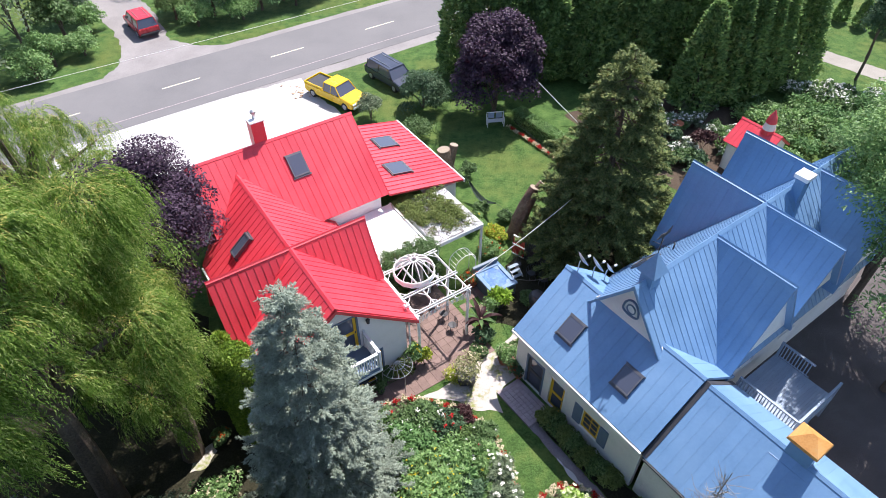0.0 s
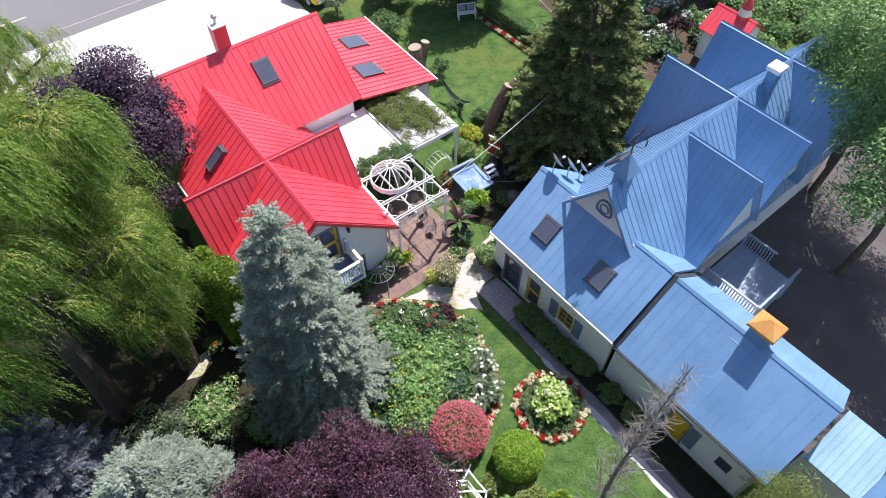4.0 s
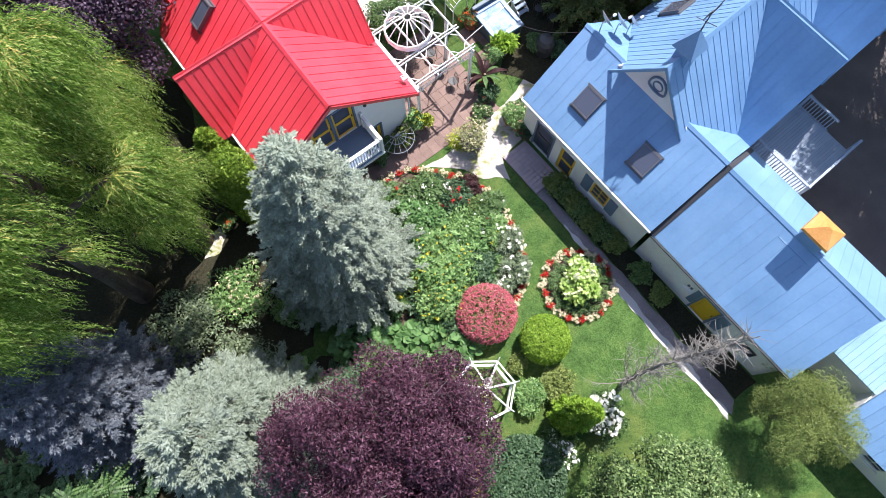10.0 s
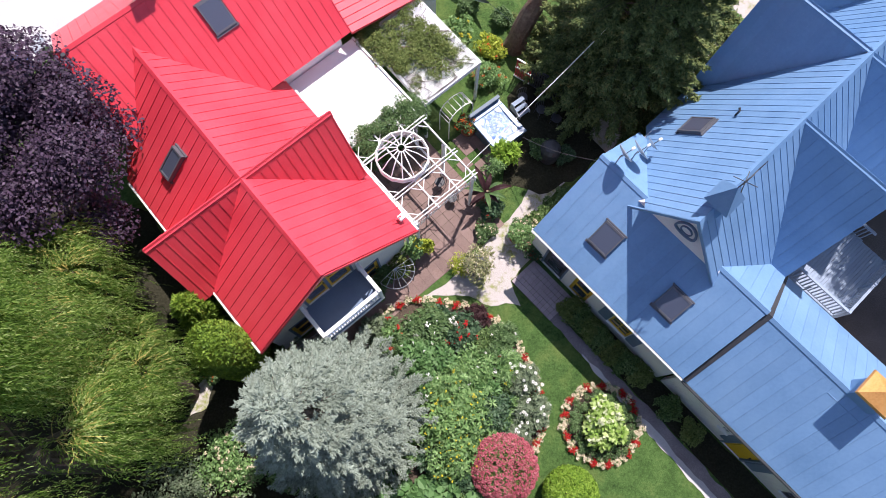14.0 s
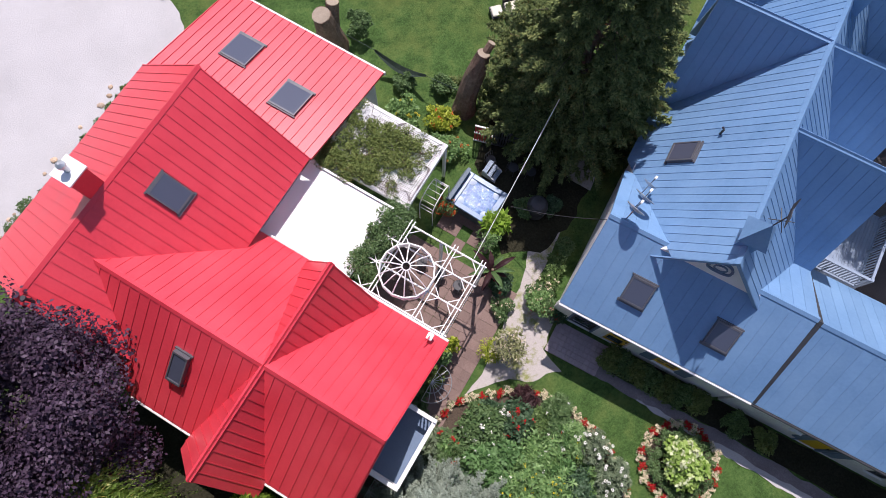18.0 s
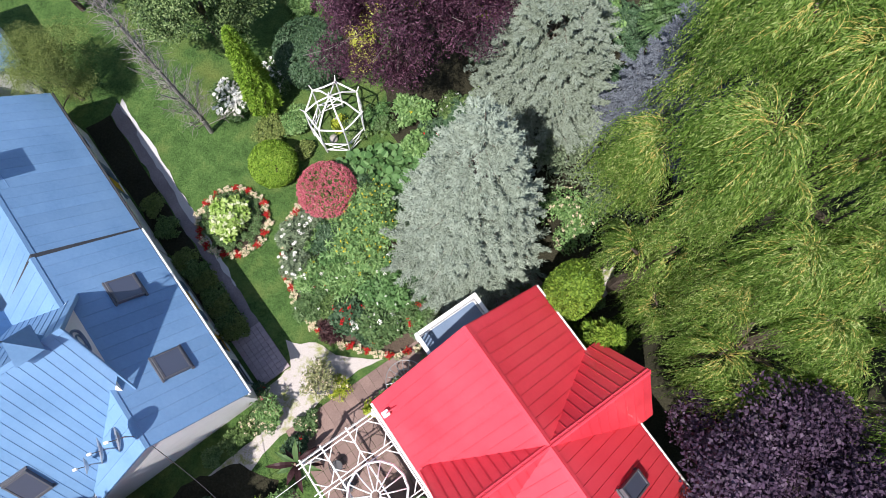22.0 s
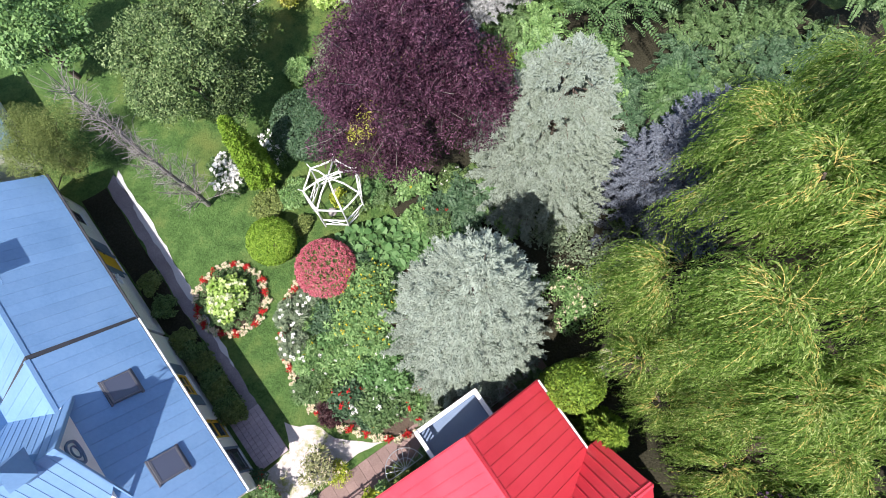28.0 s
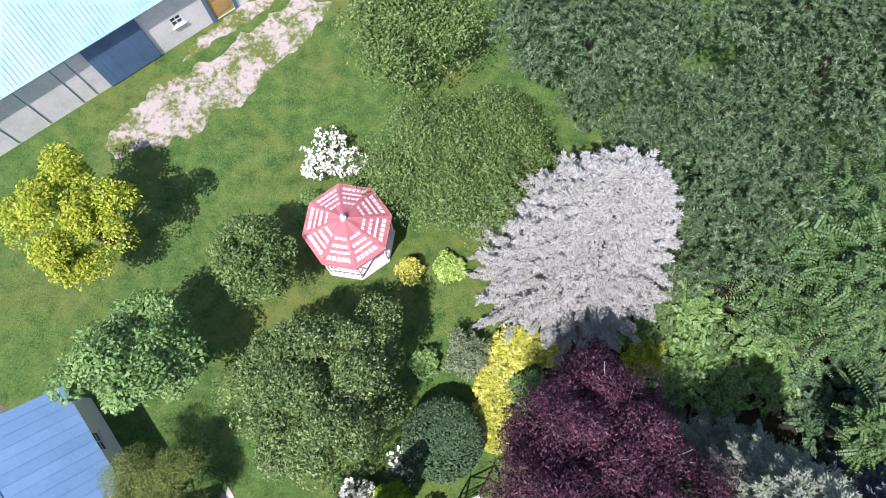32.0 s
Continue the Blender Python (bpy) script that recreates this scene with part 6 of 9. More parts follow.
broadleaf("purple_maple_tree", "dark purple leaved maple beside the red-roofed house", -12.9, 21.95, 9.4, 3.9, L_PURPLE, 21, 160, 400, 0.12, 0.25, 0.2, 0.24, 0.18, 0.62, limbs=8)
broadleaf("purple_maple_tree", "dark purple leaved maple on the back lawn", 4.3, 41.5, 7.4, 3.35, L_PURPLE, 22, 150, 230, 0.17, -0.12, 0.18, 0.27, 0.2, 0.75, limbs=6)
broadleaf("purple_beech_tree", "broad maroon leaved beech with bare twigs at the top", -2.1, 4.9, 10.2, 3.5, L_BEECH, 23, 330, 330, 0.10, 0.16, 0.2, 0.16, 0.18, 0.36, limbs=8, bare=110, cone=0.0, stretch=(1.04, 1.14), taper=0.38)
spruce("blue_spruce", "tall blue spruce standing beside the flower bed", -4.05, 12.75, 12.3, 3.25, L_BLUESPRUCE, 31, 15, 10, 0.088, 0.85, 0.34, 0.05, 0.66)
spruce("blue_spruce", "grey green spruce with a broad rounded crown", -7.2, 6.3, 10.2, 3.2, L_GREYSPRUCE, 32, 13, 10, 0.092, 0.85, 0.30, 0.05, 0.52)
spruce("blue_spruce", "slate blue spruce half hidden by the willow", -12.3, 7.6, 9.6, 3.1, L_SLATESPRUCE, 33, 12, 9, 0.10, 0.8, 0.26, 0.05, 0.62)
spruce("blue_spruce", "silver blue spruce with radiating branches", -3.05, -2.9, 11.0, 4.55, L_SILVERSPRUCE, 34, 14, 11, 0.095, 0.75, 0.30, 0.05, 0.74)
spruce("green_spruce", "dark green spruce between the lawn and the blue-roofed house", 8.9, 26.4, 12.6, 4.7, L_SPRUCE, 35, 17, 9, 0.13, 0.72, 0.45, 0.04, 0.58)
column("cedar", "lime green clipped cedar at the house corner", -7.45, 15.3, 5.9, 0.85, L_GOLDCEDAR, 41, 30000, 0.10, round_top=0.5, shell=True)
column("cedar", "lime green cedar beside the red-roofed house", -8.6, 16.9, 4.8, 0.75, L_GOLDCEDAR, 42, 10000, 0.15, 0.5)
column("narrow_cedar", "tall narrow yellow green cedar beside the white flowers", 4.4, 6.1, 5.8, 0.52, L_LIME, 43, 14000, 0.11, 0.5)
column("topiary_ball", "round clipped yellow green bush on the lawn", 3.85, 9.07, 1.6, 0.98, L_LIME, 44, 15000, 0.075, round_top=0.9, category="topiary", shell=True)
column("rounded_shrub", "dense dark green clipped shrub", 2.5, 3.95, 1.8, 1.5, L_DEEP, 45, 17000, 0.11, round_top=0.6, category="shrub", shell=True)
broadleaf("apple_tree", "wide apple tree with silvery green leaves", 6.9, 2.4, 6.1, 3.6, L_APPLE, 51, 150, 380, 0.115, 0.1, 0.16, 0.18, 0.38, 0.5, limbs=8, cone=0.3, pull=0.5)
broadleaf("apple_tree", "smaller apple tree near the annex", 13.2, 0.9, 5.6, 2.2, L_FRESH, 52, 80, 180, 0.17, 0.2, 0.13, 0.28, 0.28, 0.5, limbs=6)
broadleaf("apple_tree", "small grey green tree beside the pink pavilion", 9.6, -2.9, 4.4, 1.9, L_OLIVE, 53, 60, 170, 0.13, 0.2, 0.12, 0.28, 0.28, 0.5, limbs=6)
broadleaf("golden_tree", "bright golden leaved tree before the barn", 16.5, -4.5, 5.3, 2.9, L_YGREEN, 54, 84, 260, 0.12, 0.1, 0.14, 0.2, 0.3, 0.6, limbs=7, pull=0.5)
broadleaf("olive_shrub", "feathery olive green shrub by the annex", 12.6, 5.5, 4.2, 2.1, L_BROWNISH, 55, 90, 300, 0.10, 0.05, 0.1, 0.24, 0.3, 0.18, limbs=6, category="shrub")
broadleaf("hedge_shrub", "tall dense mid green shrub behind the pavilion", 1.35, -6.8, 4.4, 3.75, L_OLIVE, 56, 200, 240, 0.11, 0.02, 0.12, 0.22, 0.12, 0.5, limbs=6, stretch=(1.15, 1.0), category="shrub")
broadleaf("glossy_tree", "large dark glossy leaved tree", -7.8, -4.8, 7.6, 4.6, L_GLOSS, 57, 200, 30, 0.165, 0.12, 0.2, 0.2, 0.15, 0.28, limbs=8, spray=("whorl", 0.2))
broadleaf("glossy_tree", "dark glossy leaved tree behind the silver spruce", -12.5, -9.5, 8.0, 5.2, L_GLOSS, 58, 200, 30, 0.165, 0.12, 0.2, 0.2, 0.15, 0.28, limbs=7, spray=("whorl", 0.2))
broadleaf("glossy_tree", "dark leaved tree at the grove edge", -4.2, -11.5, 7.2, 4.6, L_GLOSS, 59, 180, 30, 0.165, 0.12, 0.2, 0.2, 0.15, 0.28, limbs=7, spray=("whorl", 0.2))
broadleaf("locust_tree", "feathery fresh green locust tree", -11.0, -1.4, 7.2, 3.5, L_LOCUST, 60, 105, 12, 0.12, 0.2, 0.16, 0.26, 0.3, 0.3, limbs=8, spray=("fern", 0.95))
broadleaf("locust_tree", "feathery green locust at the grove edge", -16.0, -3.2, 6.4, 3.5, L_LOCUST, 61, 95, 12, 0.12, 0.2, 0.16, 0.26, 0.3, 0.3, limbs=6, spray=("fern", 0.95))
broadleaf("locust_tree", "young pale green locust in the dark grove", -12.2, 4.1, 5.0, 0.85, L_LOCUST, 72, 24, 8, 0.13, 0.2, 0.16, 0.26, 0.3, 0.3, limbs=6, spray=("fern", 0.7))
broadleaf("locust_tree", "green locust at the grove edge", -20.5, -2.0, 6.4, 3.6, L_GREEN, 73, 90, 10, 0.15, 0.2, 0.16, 0.26, 0.3, 0.3, limbs=6, spray=("fern", 0.7))
broadleaf("plum_tree", "olive green tree near the barn yard", 3.4, -12.6, 4.4, 3.3, L_OLIVE, 62, 90, 180, 0.14, 0.15, 0.14, 0.26, 0.25, 0.5, limbs=6)
broadleaf("ash_tree", "open leafy tree over the driveway", 21.6, 22.6, 12.5, 4.6, L_FRESH, 63, 190, 260, 0.18, 0.15, 0.2, 0.22, 0.35, 0.35, limbs=9)
broadleaf("ash_tree", "leafy tree shading the driveway", 20.9, 17.4, 10.2, 3.7, L_FRESH, 64, 130, 200, 0.2, 0.3, 0.2, 0.24, 0.35, 0.35, limbs=7)

broadleaf("ash_tree", "leafy tree at the driveway edge", 22.0, 12.4, 9.4, 3.9, L_GREEN, 74, 80, 140, 0.2, 0.3, 0.2, 0.24, 0.35, 0.35, limbs=7)

# ---- trees and hedges of the back garden and across the road ----
for i in range(13):
    x, y = 2.2 + 1.62 * i, 47.8 - 0.16 * i + (0.5 if i % 2 else -0.4)
    column("hedge_cedar", "tall dark cedar in the back garden screen", x, y, 8.4 + 0.9 * math.sin(i * 2.1), 1.55, L_CEDAR, 100 + i, 9000, 0.28, 0.45, "cedar screen")
for i, (x, y, h) in enumerate(((18.9, 42.0, 7.8), (20.9, 42.6, 8.8), (22.4, 43.2, 8.6), (23.6, 43.9, 8.9), (24.9, 44.6, 8.2), (27.4, 45.6, 7.8))):
    column("garden_cedar", "dark pointed cedar in the back garden", x, y, h, 1.45 if i in (0, 5) else 1.05, L_CEDAR, 120 + i, 7000, 0.28, 0.6, "pointed cedars")
for i, (x, y) in enumerate(((36.5, 56.5), (37.6, 55.2), (38.8, 54), (35.5, 58), (40, 53))):
    column("young_cedar", "small dark cedar beside the far path", x, y, 2.6, 0.5, L_CEDAR, 130 + i, 1500, 0.2, 0.6, "young cedars")
spruce("far_spruce", "pale blue spruce beyond the garden path", 33.5, 60.5, 9, 3.6, L_BLUESPRUCE, 36, 9, 7, 0.22, 0.35)
broadleaf("far_tree", "dark tree beside the far garden path", 33.0, 45.9, 7, 1.7, L_DEEP, 65, 50, 120, 0.18, 0.35, 0.12, 0.3, limbs=5)
broadleaf("far_tree", "leafy tree at the garden end", 44, 55, 9, 4.5, L_GREEN, 66, 70, 120, 0.26, 0.2, 0.2, 0.26, limbs=5)
broadleaf("far_tree", "leafy tree behind the cedar screen", 20, 55, 10, 5, L_DEEP, 67, 80, 120, 0.28, 0.15, 0.2, 0.26, limbs=5)
broadleaf("far_tree", "leafy tree behind the cedar screen", 29, 62, 10, 5, L_DEEP, 68, 80, 120, 0.28, 0.15, 0.2, 0.26, limbs=5)
broadleaf("round_bush", "round glossy green bush by the parked cars", -0.85, 42.2, 2.9, 2.05, L_DEEP, 69, 60, 180, 0.13, -0.25, 0.1, 0.28, limbs=4, category="shrub")
broadleaf("small_bush", "pale green bush beside the yellow pickup", -4.6, 40.5, 2.0, 1.15, L_SAGE, 70, 30, 140, 0.12, -0.3, 0.06, 0.32, limbs=3, category="shrub")
bush("corner_bush", "low green bush behind the red-roofed house", -1.2, 38.3, 1.3, 1.2, L_GREEN, 71, 24, 100, 0.13)
for i, (x, y, h, r) in enumerate(((-33.5, 49.5, 9, 4.2), (-38.5, 47.5, 9, 4.5), (-36, 55, 8.5, 4), (-42, 53, 9, 5), (-31.5, 52.6, 4.5, 2.2), (-30.8, 48.6, 2.8, 1.6), (-47, 48, 9, 5), (-19, 58.5, 5.5, 2.6), (-14.5, 61.5, 6.5, 3), (-23.5, 60, 4, 2), (-10.5, 66, 7.5, 3.6), (-19, 65, 8, 4), (-27, 68, 8, 4), (-3, 70, 8, 4), (6, 74, 8, 4.5), (-34, 64, 7, 3.4), (-21.2, 56.0, 2.0, 1.7), (-17.5, 57.4, 2.0, 1.8), (-23.6, 57.4, 2.6, 1.9), (-20.3, 58.2, 3.4, 2.2), (-16.2, 59.4, 3.2, 2.2), (-13.2, 60.4, 2.4, 1.9), (-29.2, 50.6, 1.9, 1.5), (-31.5, 46.6, 2.4, 1.9), (-34.5, 44.6, 4.4, 2.8), (-39, 42.5, 6.5, 3.4), (-30.6, 55.0, 2.2, 1.6), (-33, 58.2, 4.5, 2.6), (-12, 64, 6, 3))):
    broadleaf("roadside_tree" if h > 4 else "roadside_bush", "leafy roadside tree across the road" if h > 4 else "wild green bush on the far roadside", x, y, h, r, (L_GREEN if i % 3 else L_SAGE) if h > 4 else (L_FRESH if i % 3 else L_OLIVE), 140 + i, 50, 70, 0.30 if h > 4 else 0.20, 0.08, 0.14, 0.28, 0.28, 0.5, limbs=4, group="roadside trees" if h > 4 else "roadside bushes", category="tree" if h > 4 else "shrub")

# ---- bare dead tree and the two stumps ----
dead = thing("dead_tree", "tall leafless grey dead tree on the lawn", "tree", 6.85, 7.15)
rng = np.random.default_rng(7)
axis = np.array([(0, 0, -0.05), (-0.12, 0.12, 1.7), (-0.08, 0.26, 3.8), (-0.02, 0.32, 6.2), (0.06, 0.34, 8.8), (0.15, 0.36, 11.6)])


def dead_at(f):
    g = f * 5
    i = min(4, int(g))
    return axis[i] + (axis[i + 1] - axis[i]) * (g - i)


part("trunk", tube(B(), [tuple(p0) for p0 in axis], [0.11, 0.09, 0.07, 0.05, 0.03, 0.008], 8), M_DEADWOOD, dead)
for i in range(74):
    f = 0.07 + 0.86 * (i + rng.random()) / 74
    b = dead_at(f)
    az = i * 2.4 + rng.random()
    spread = 0.9 - 0.6 * f
    d = unit(np.array([[math.cos(az) * spread, math.sin(az) * spread, 0.95 + 0.5 * rng.random()]]) + rng.normal(size=(1, 3)) * 0.15)[0]
    ln = (1.75 * (1 - f) + 0.3) * (0.6 + 0.6 * rng.random())
    m1 = b + d * ln * 0.5 + rng.normal(size=3) * 0.07
    e = b + d * ln + np.array([0, 0, 0.15]) + rng.normal(size=3) * 0.1
    br = part("branch", tube(B(), [tuple(b), tuple(m1), tuple(e)], [0.022, 0.013, 0.004], 5), M_DEADWOOD, dead)
    for j in range(10):
        g = 0.2 + 0.75 * rng.random()
        c = b + (e - b) * g
        dd = unit(rng.normal(size=(1, 3)) + d * 1.1)[0] * (0.25 + 0.45 * rng.random())
        part("twig", tube(B(), [tuple(c), tuple(c + dd * 0.6 + rng.normal(size=3) * 0.04), tuple(c + dd)], [0.008, 0.006, 0.003], 4), M_DEADWOOD, br)


def stump(label, x, y, pts, radii, forks, seed):
    """A tall sawn trunk with a ragged top and cut limbs."""
    rng2 = np.random.default_rng(seed)
    t = thing("tree_stump", label, "tree stump", x, y, 0, 0, "sawn trunks")
    bm = tube(B(), pts, radii, 14)
    for v in bm.verts:
        w = noise.noise(v.co * 2.2) * 0.09 + noise.noise(v.co * 6) * 0.03
        v.co += Vector((v.co.x, v.co.y, 0)).normalized() * w
    part("trunk", bm, M_STUMP, t)
    part("cut_face", lathe(B(), [(radii[-1] * 0.93, -0.02), (radii[-1] * 0.93, 0.015)], 14, 0, 0), M_CUT, t, "pale sawn face").matrix_basis = Matrix.Translation(pts[-1]) @ (Vector(pts[-1]) - Vector(pts[-2])).to_track_quat("Z", "Y").to_matrix().to_4x4()
    for a, b, r0 in forks:
        f = part("cut_limb", tube(B(), [a, tuple((Vector(a) + Vector(b)) / 2 + Vector((0, 0, 0.05))), b], [r0, r0 * 0.9, r0 * 0.85], 10), M_STUMP, t)
        part("cut_face", lathe(B(), [(r0 * 0.8, 0), (r0 * 0.8, 0.012)], 10), M_CUT, f).matrix_basis = Matrix.Translation(b) @ (Vector(b) - Vector(a)).to_track_quat("Z", "Y").to_matrix().to_4x4()
    return t


stump("tall leaning sawn trunk on the lawn", 4.72, 28.1, [(0, 0, -0.1), (0.06, 0.05, 0.5), (0.22, 0.14, 1.2), (0.45, 0.26, 1.9), (0.72, 0.36, 2.6), (0.9, 0.42, 3.2)], [0.56, 0.47, 0.44, 0.40, 0.35, 0.27], [((0.72, 0.36, 2.6), (1.32, 0.58, 3.42), 0.2)], 3)
stump("short forked sawn trunk behind the low roof", 0.85, 33.4, [(0, 0, -0.1), (-0.03, 0, 0.5), (-0.1, 0.0, 1.2), (-0.24, 0.05, 2.3)], [0.72, 0.6, 0.5, 0.42], [((0.1, 0.1, 1.0), (0.42, 0.35, 2.45), 0.33)], 4)

# ---- garden: flowers, shrubs and borders ----
REDM, BLUEM = red.matrix_basis.copy(), blue.matrix_basis.copy()


def rl(x, y):
    return flat(REDM @ Vector((x, y, 0)))


def bl(x, y):
    return flat(BLUEM @ Vector((x, y, 0)))


def clump_template(label, petals, seed, r=0.14):
    rng = np.random.default_rng(seed)
    t = thing("begonia_clump", label, "flower", 0, 0, 0, 0, "bedding flowers")
    c = np.array([[0, 0, 0.07]])
    V = clump_leaves(rng, c, np.array([r]), 60, 0.07, 0.7, wide=0.7)
    V[:, :, 2] = np.maximum(V[:, :, 2], 0.012)
    part("leaves", quad_mesh("leaves", V), L_FRESH, t)
    c2 = np.stack([rng.normal(size=14) * r * 0.5, rng.normal(size=14) * r * 0.5, 0.15 + rng.random(14) * 0.05], 1)
    part("blossoms", quad_mesh("blossoms", clump_leaves(rng, c2, np.full(14, 0.05), 9, 0.055, 0.6, up=0.9, wide=0.85, hollow=0.3)), petals, t)
    return t


begonia = [clump_template("cream begonia clump in the bed edging", F_CREAM, 1, 0.15), clump_template("red begonia clump in the bed edging", F_RED, 2, 0.14)]
spots = [(5.57 + 1.43 * math.cos(2 * math.pi * k / 32), 11.34 + 1.43 * math.sin(2 * math.pi * k / 32)) for k in range(32)]
edge = [(-3.2, 15.95), (-2.3, 16.6), (-1.3, 17.0), (-0.3, 16.85), (0.6, 16.6), (1.4, 16.25), (2.05, 15.8), (2.6, 15.2), (3.0, 14.5), (3.25, 13.7), (3.4, 12.8), (3.4, 11.9), (3.2, 11.2), (2.75, 10.55), (2.3, 10.1)]
for (x0, y0), (x1, y1) in zip(edge, edge[1:]):
    for k in range(3):
        spots.append((x0 + (x1 - x0) * k / 3, y0 + (y1 - y0) * k / 3))
rng = np.random.default_rng(77)
for i, (x, y) in enumerate(spots):
    src = begonia[0 if (i % 5 in (0, 1, 3)) else 1]
    m1 = pose(x + rng.normal() * 0.03, y + rng.normal() * 0.03, 0.012, 0, 0, rng.random() * 360)
    if i < 2:
        begonia[i].matrix_basis = m1
    else:
        copy_thing(src, m1)
# round bed
for k in range(13):
    a = 2 * math.pi * k / 13
    bush("boxwood_mound", "small dark green mound in the round bed", 5.57 + 0.95 * math.cos(a), 11.34 + 0.95 * math.sin(a), 0.40, 0.45, L_GREEN, 200 + k, 9, 100, 0.06, group="round bed mounds")
bush("pale_hydrangea", "pale chartreuse hydrangea in the middle of the round bed", 5.57, 11.35, 0.92, 1.15, L_PALE, 220, 30, 70, 0.17, wide=0.7, flowers=F_PANICLE, fl_n=24, fl=0.11, stretch=(0.85, 1.05), turn=20)
# large bed
pink = column("pink_bush", "round bush covered in rose pink blossom", 1.6, 10.25, 1.5, 1.1, L_BROWNISH, 221, 9000, 0.07, round_top=0.9, category="shrub", shell=True)
rng = np.random.default_rng(222)
pd = rand_dirs(rng, 1500)
pd[:, 2] = np.abs(pd[:, 2])
part("blossoms", quad_mesh("blossoms", clump_leaves(rng, pd * np.array([1.1, 1.1, 0.80]) * (1.06 + 0.07 * rng.random((1500, 1))) + np.array([0, 0, 0.76]), np.full(1500, 0.032), 8, 0.046, 0.7, up=0.7, wide=0.85, hollow=0.3)), F_PINK, pink, "small rose pink blossoms")


def broad_patch(name, label, x, y, rx, ry, h, material, seed, n, leaf, category="plant", turn=0):
    """A stand of large flat leaves on stalks."""
    rng = np.random.default_rng(seed)
    t = thing(name, label, category, x, y, 0, turn)
    a, q = rng.random(n) * 6.2832, np.sqrt(rng.random(n))
    P = np.stack([rx * q * np.cos(a), ry * q * np.sin(a), h * (0.45 + 0.55 * rng.random(n)) * (1.05 - 0.5 * q * q)], 1)
    N = unit(np.array([0, 0, 1.0]) + rng.normal(size=P.shape) * 0.33)
    D = unit(np.stack([np.cos(a), np.sin(a), np.full(n, -0.25)], 1) + rng.normal(size=P.shape) * 0.7)
    s = leaf * (0.65 + 0.7 * rng.random(n))
    hex_ = []
    S = unit(np.cross(D, N))
    U = np.cross(S, unit(D))
    D = unit(D)
    for f, w in ((0.0, 0.0), (0.28, 0.50), (0.72, 0.40), (1.0, 0.0), (0.72, -0.40), (0.28, -0.50)):
        hex_.append(P + D * (s * f)[:, None] + S * (s * w)[:, None] + U * (s * (0.10 * abs(w) * 2 - 0.16 * f * f))[:, None])
    V = np.stack(hex_, 1)
    Q = np.stack([np.stack([V[:, 0], V[:, 1], V[:, 2], V[:, 3]], 1), np.stack([V[:, 0], V[:, 3], V[:, 4], V[:, 5]], 1)], 1).reshape(-1, 4, 3)
    me = quad_mesh("leaves", Q)
    part("leaves", me, material, t)
    k = n // 3
    st = leaf_quads(np.stack([P[:k, 0] * 0.7, P[:k, 1] * 0.7, np.zeros(k)], 1), P[:k] * np.array([0.3, 0.3, 1.0]), np.tile(np.array([[1.0, 0, 0]]), (k, 1)), np.linalg.norm(P[:k] * np.array([0.3, 0.3, 1.0]), axis=1), 0.02)
    part("stalks", quad_mesh("stalks", st), L_FRESH, t)
    return t


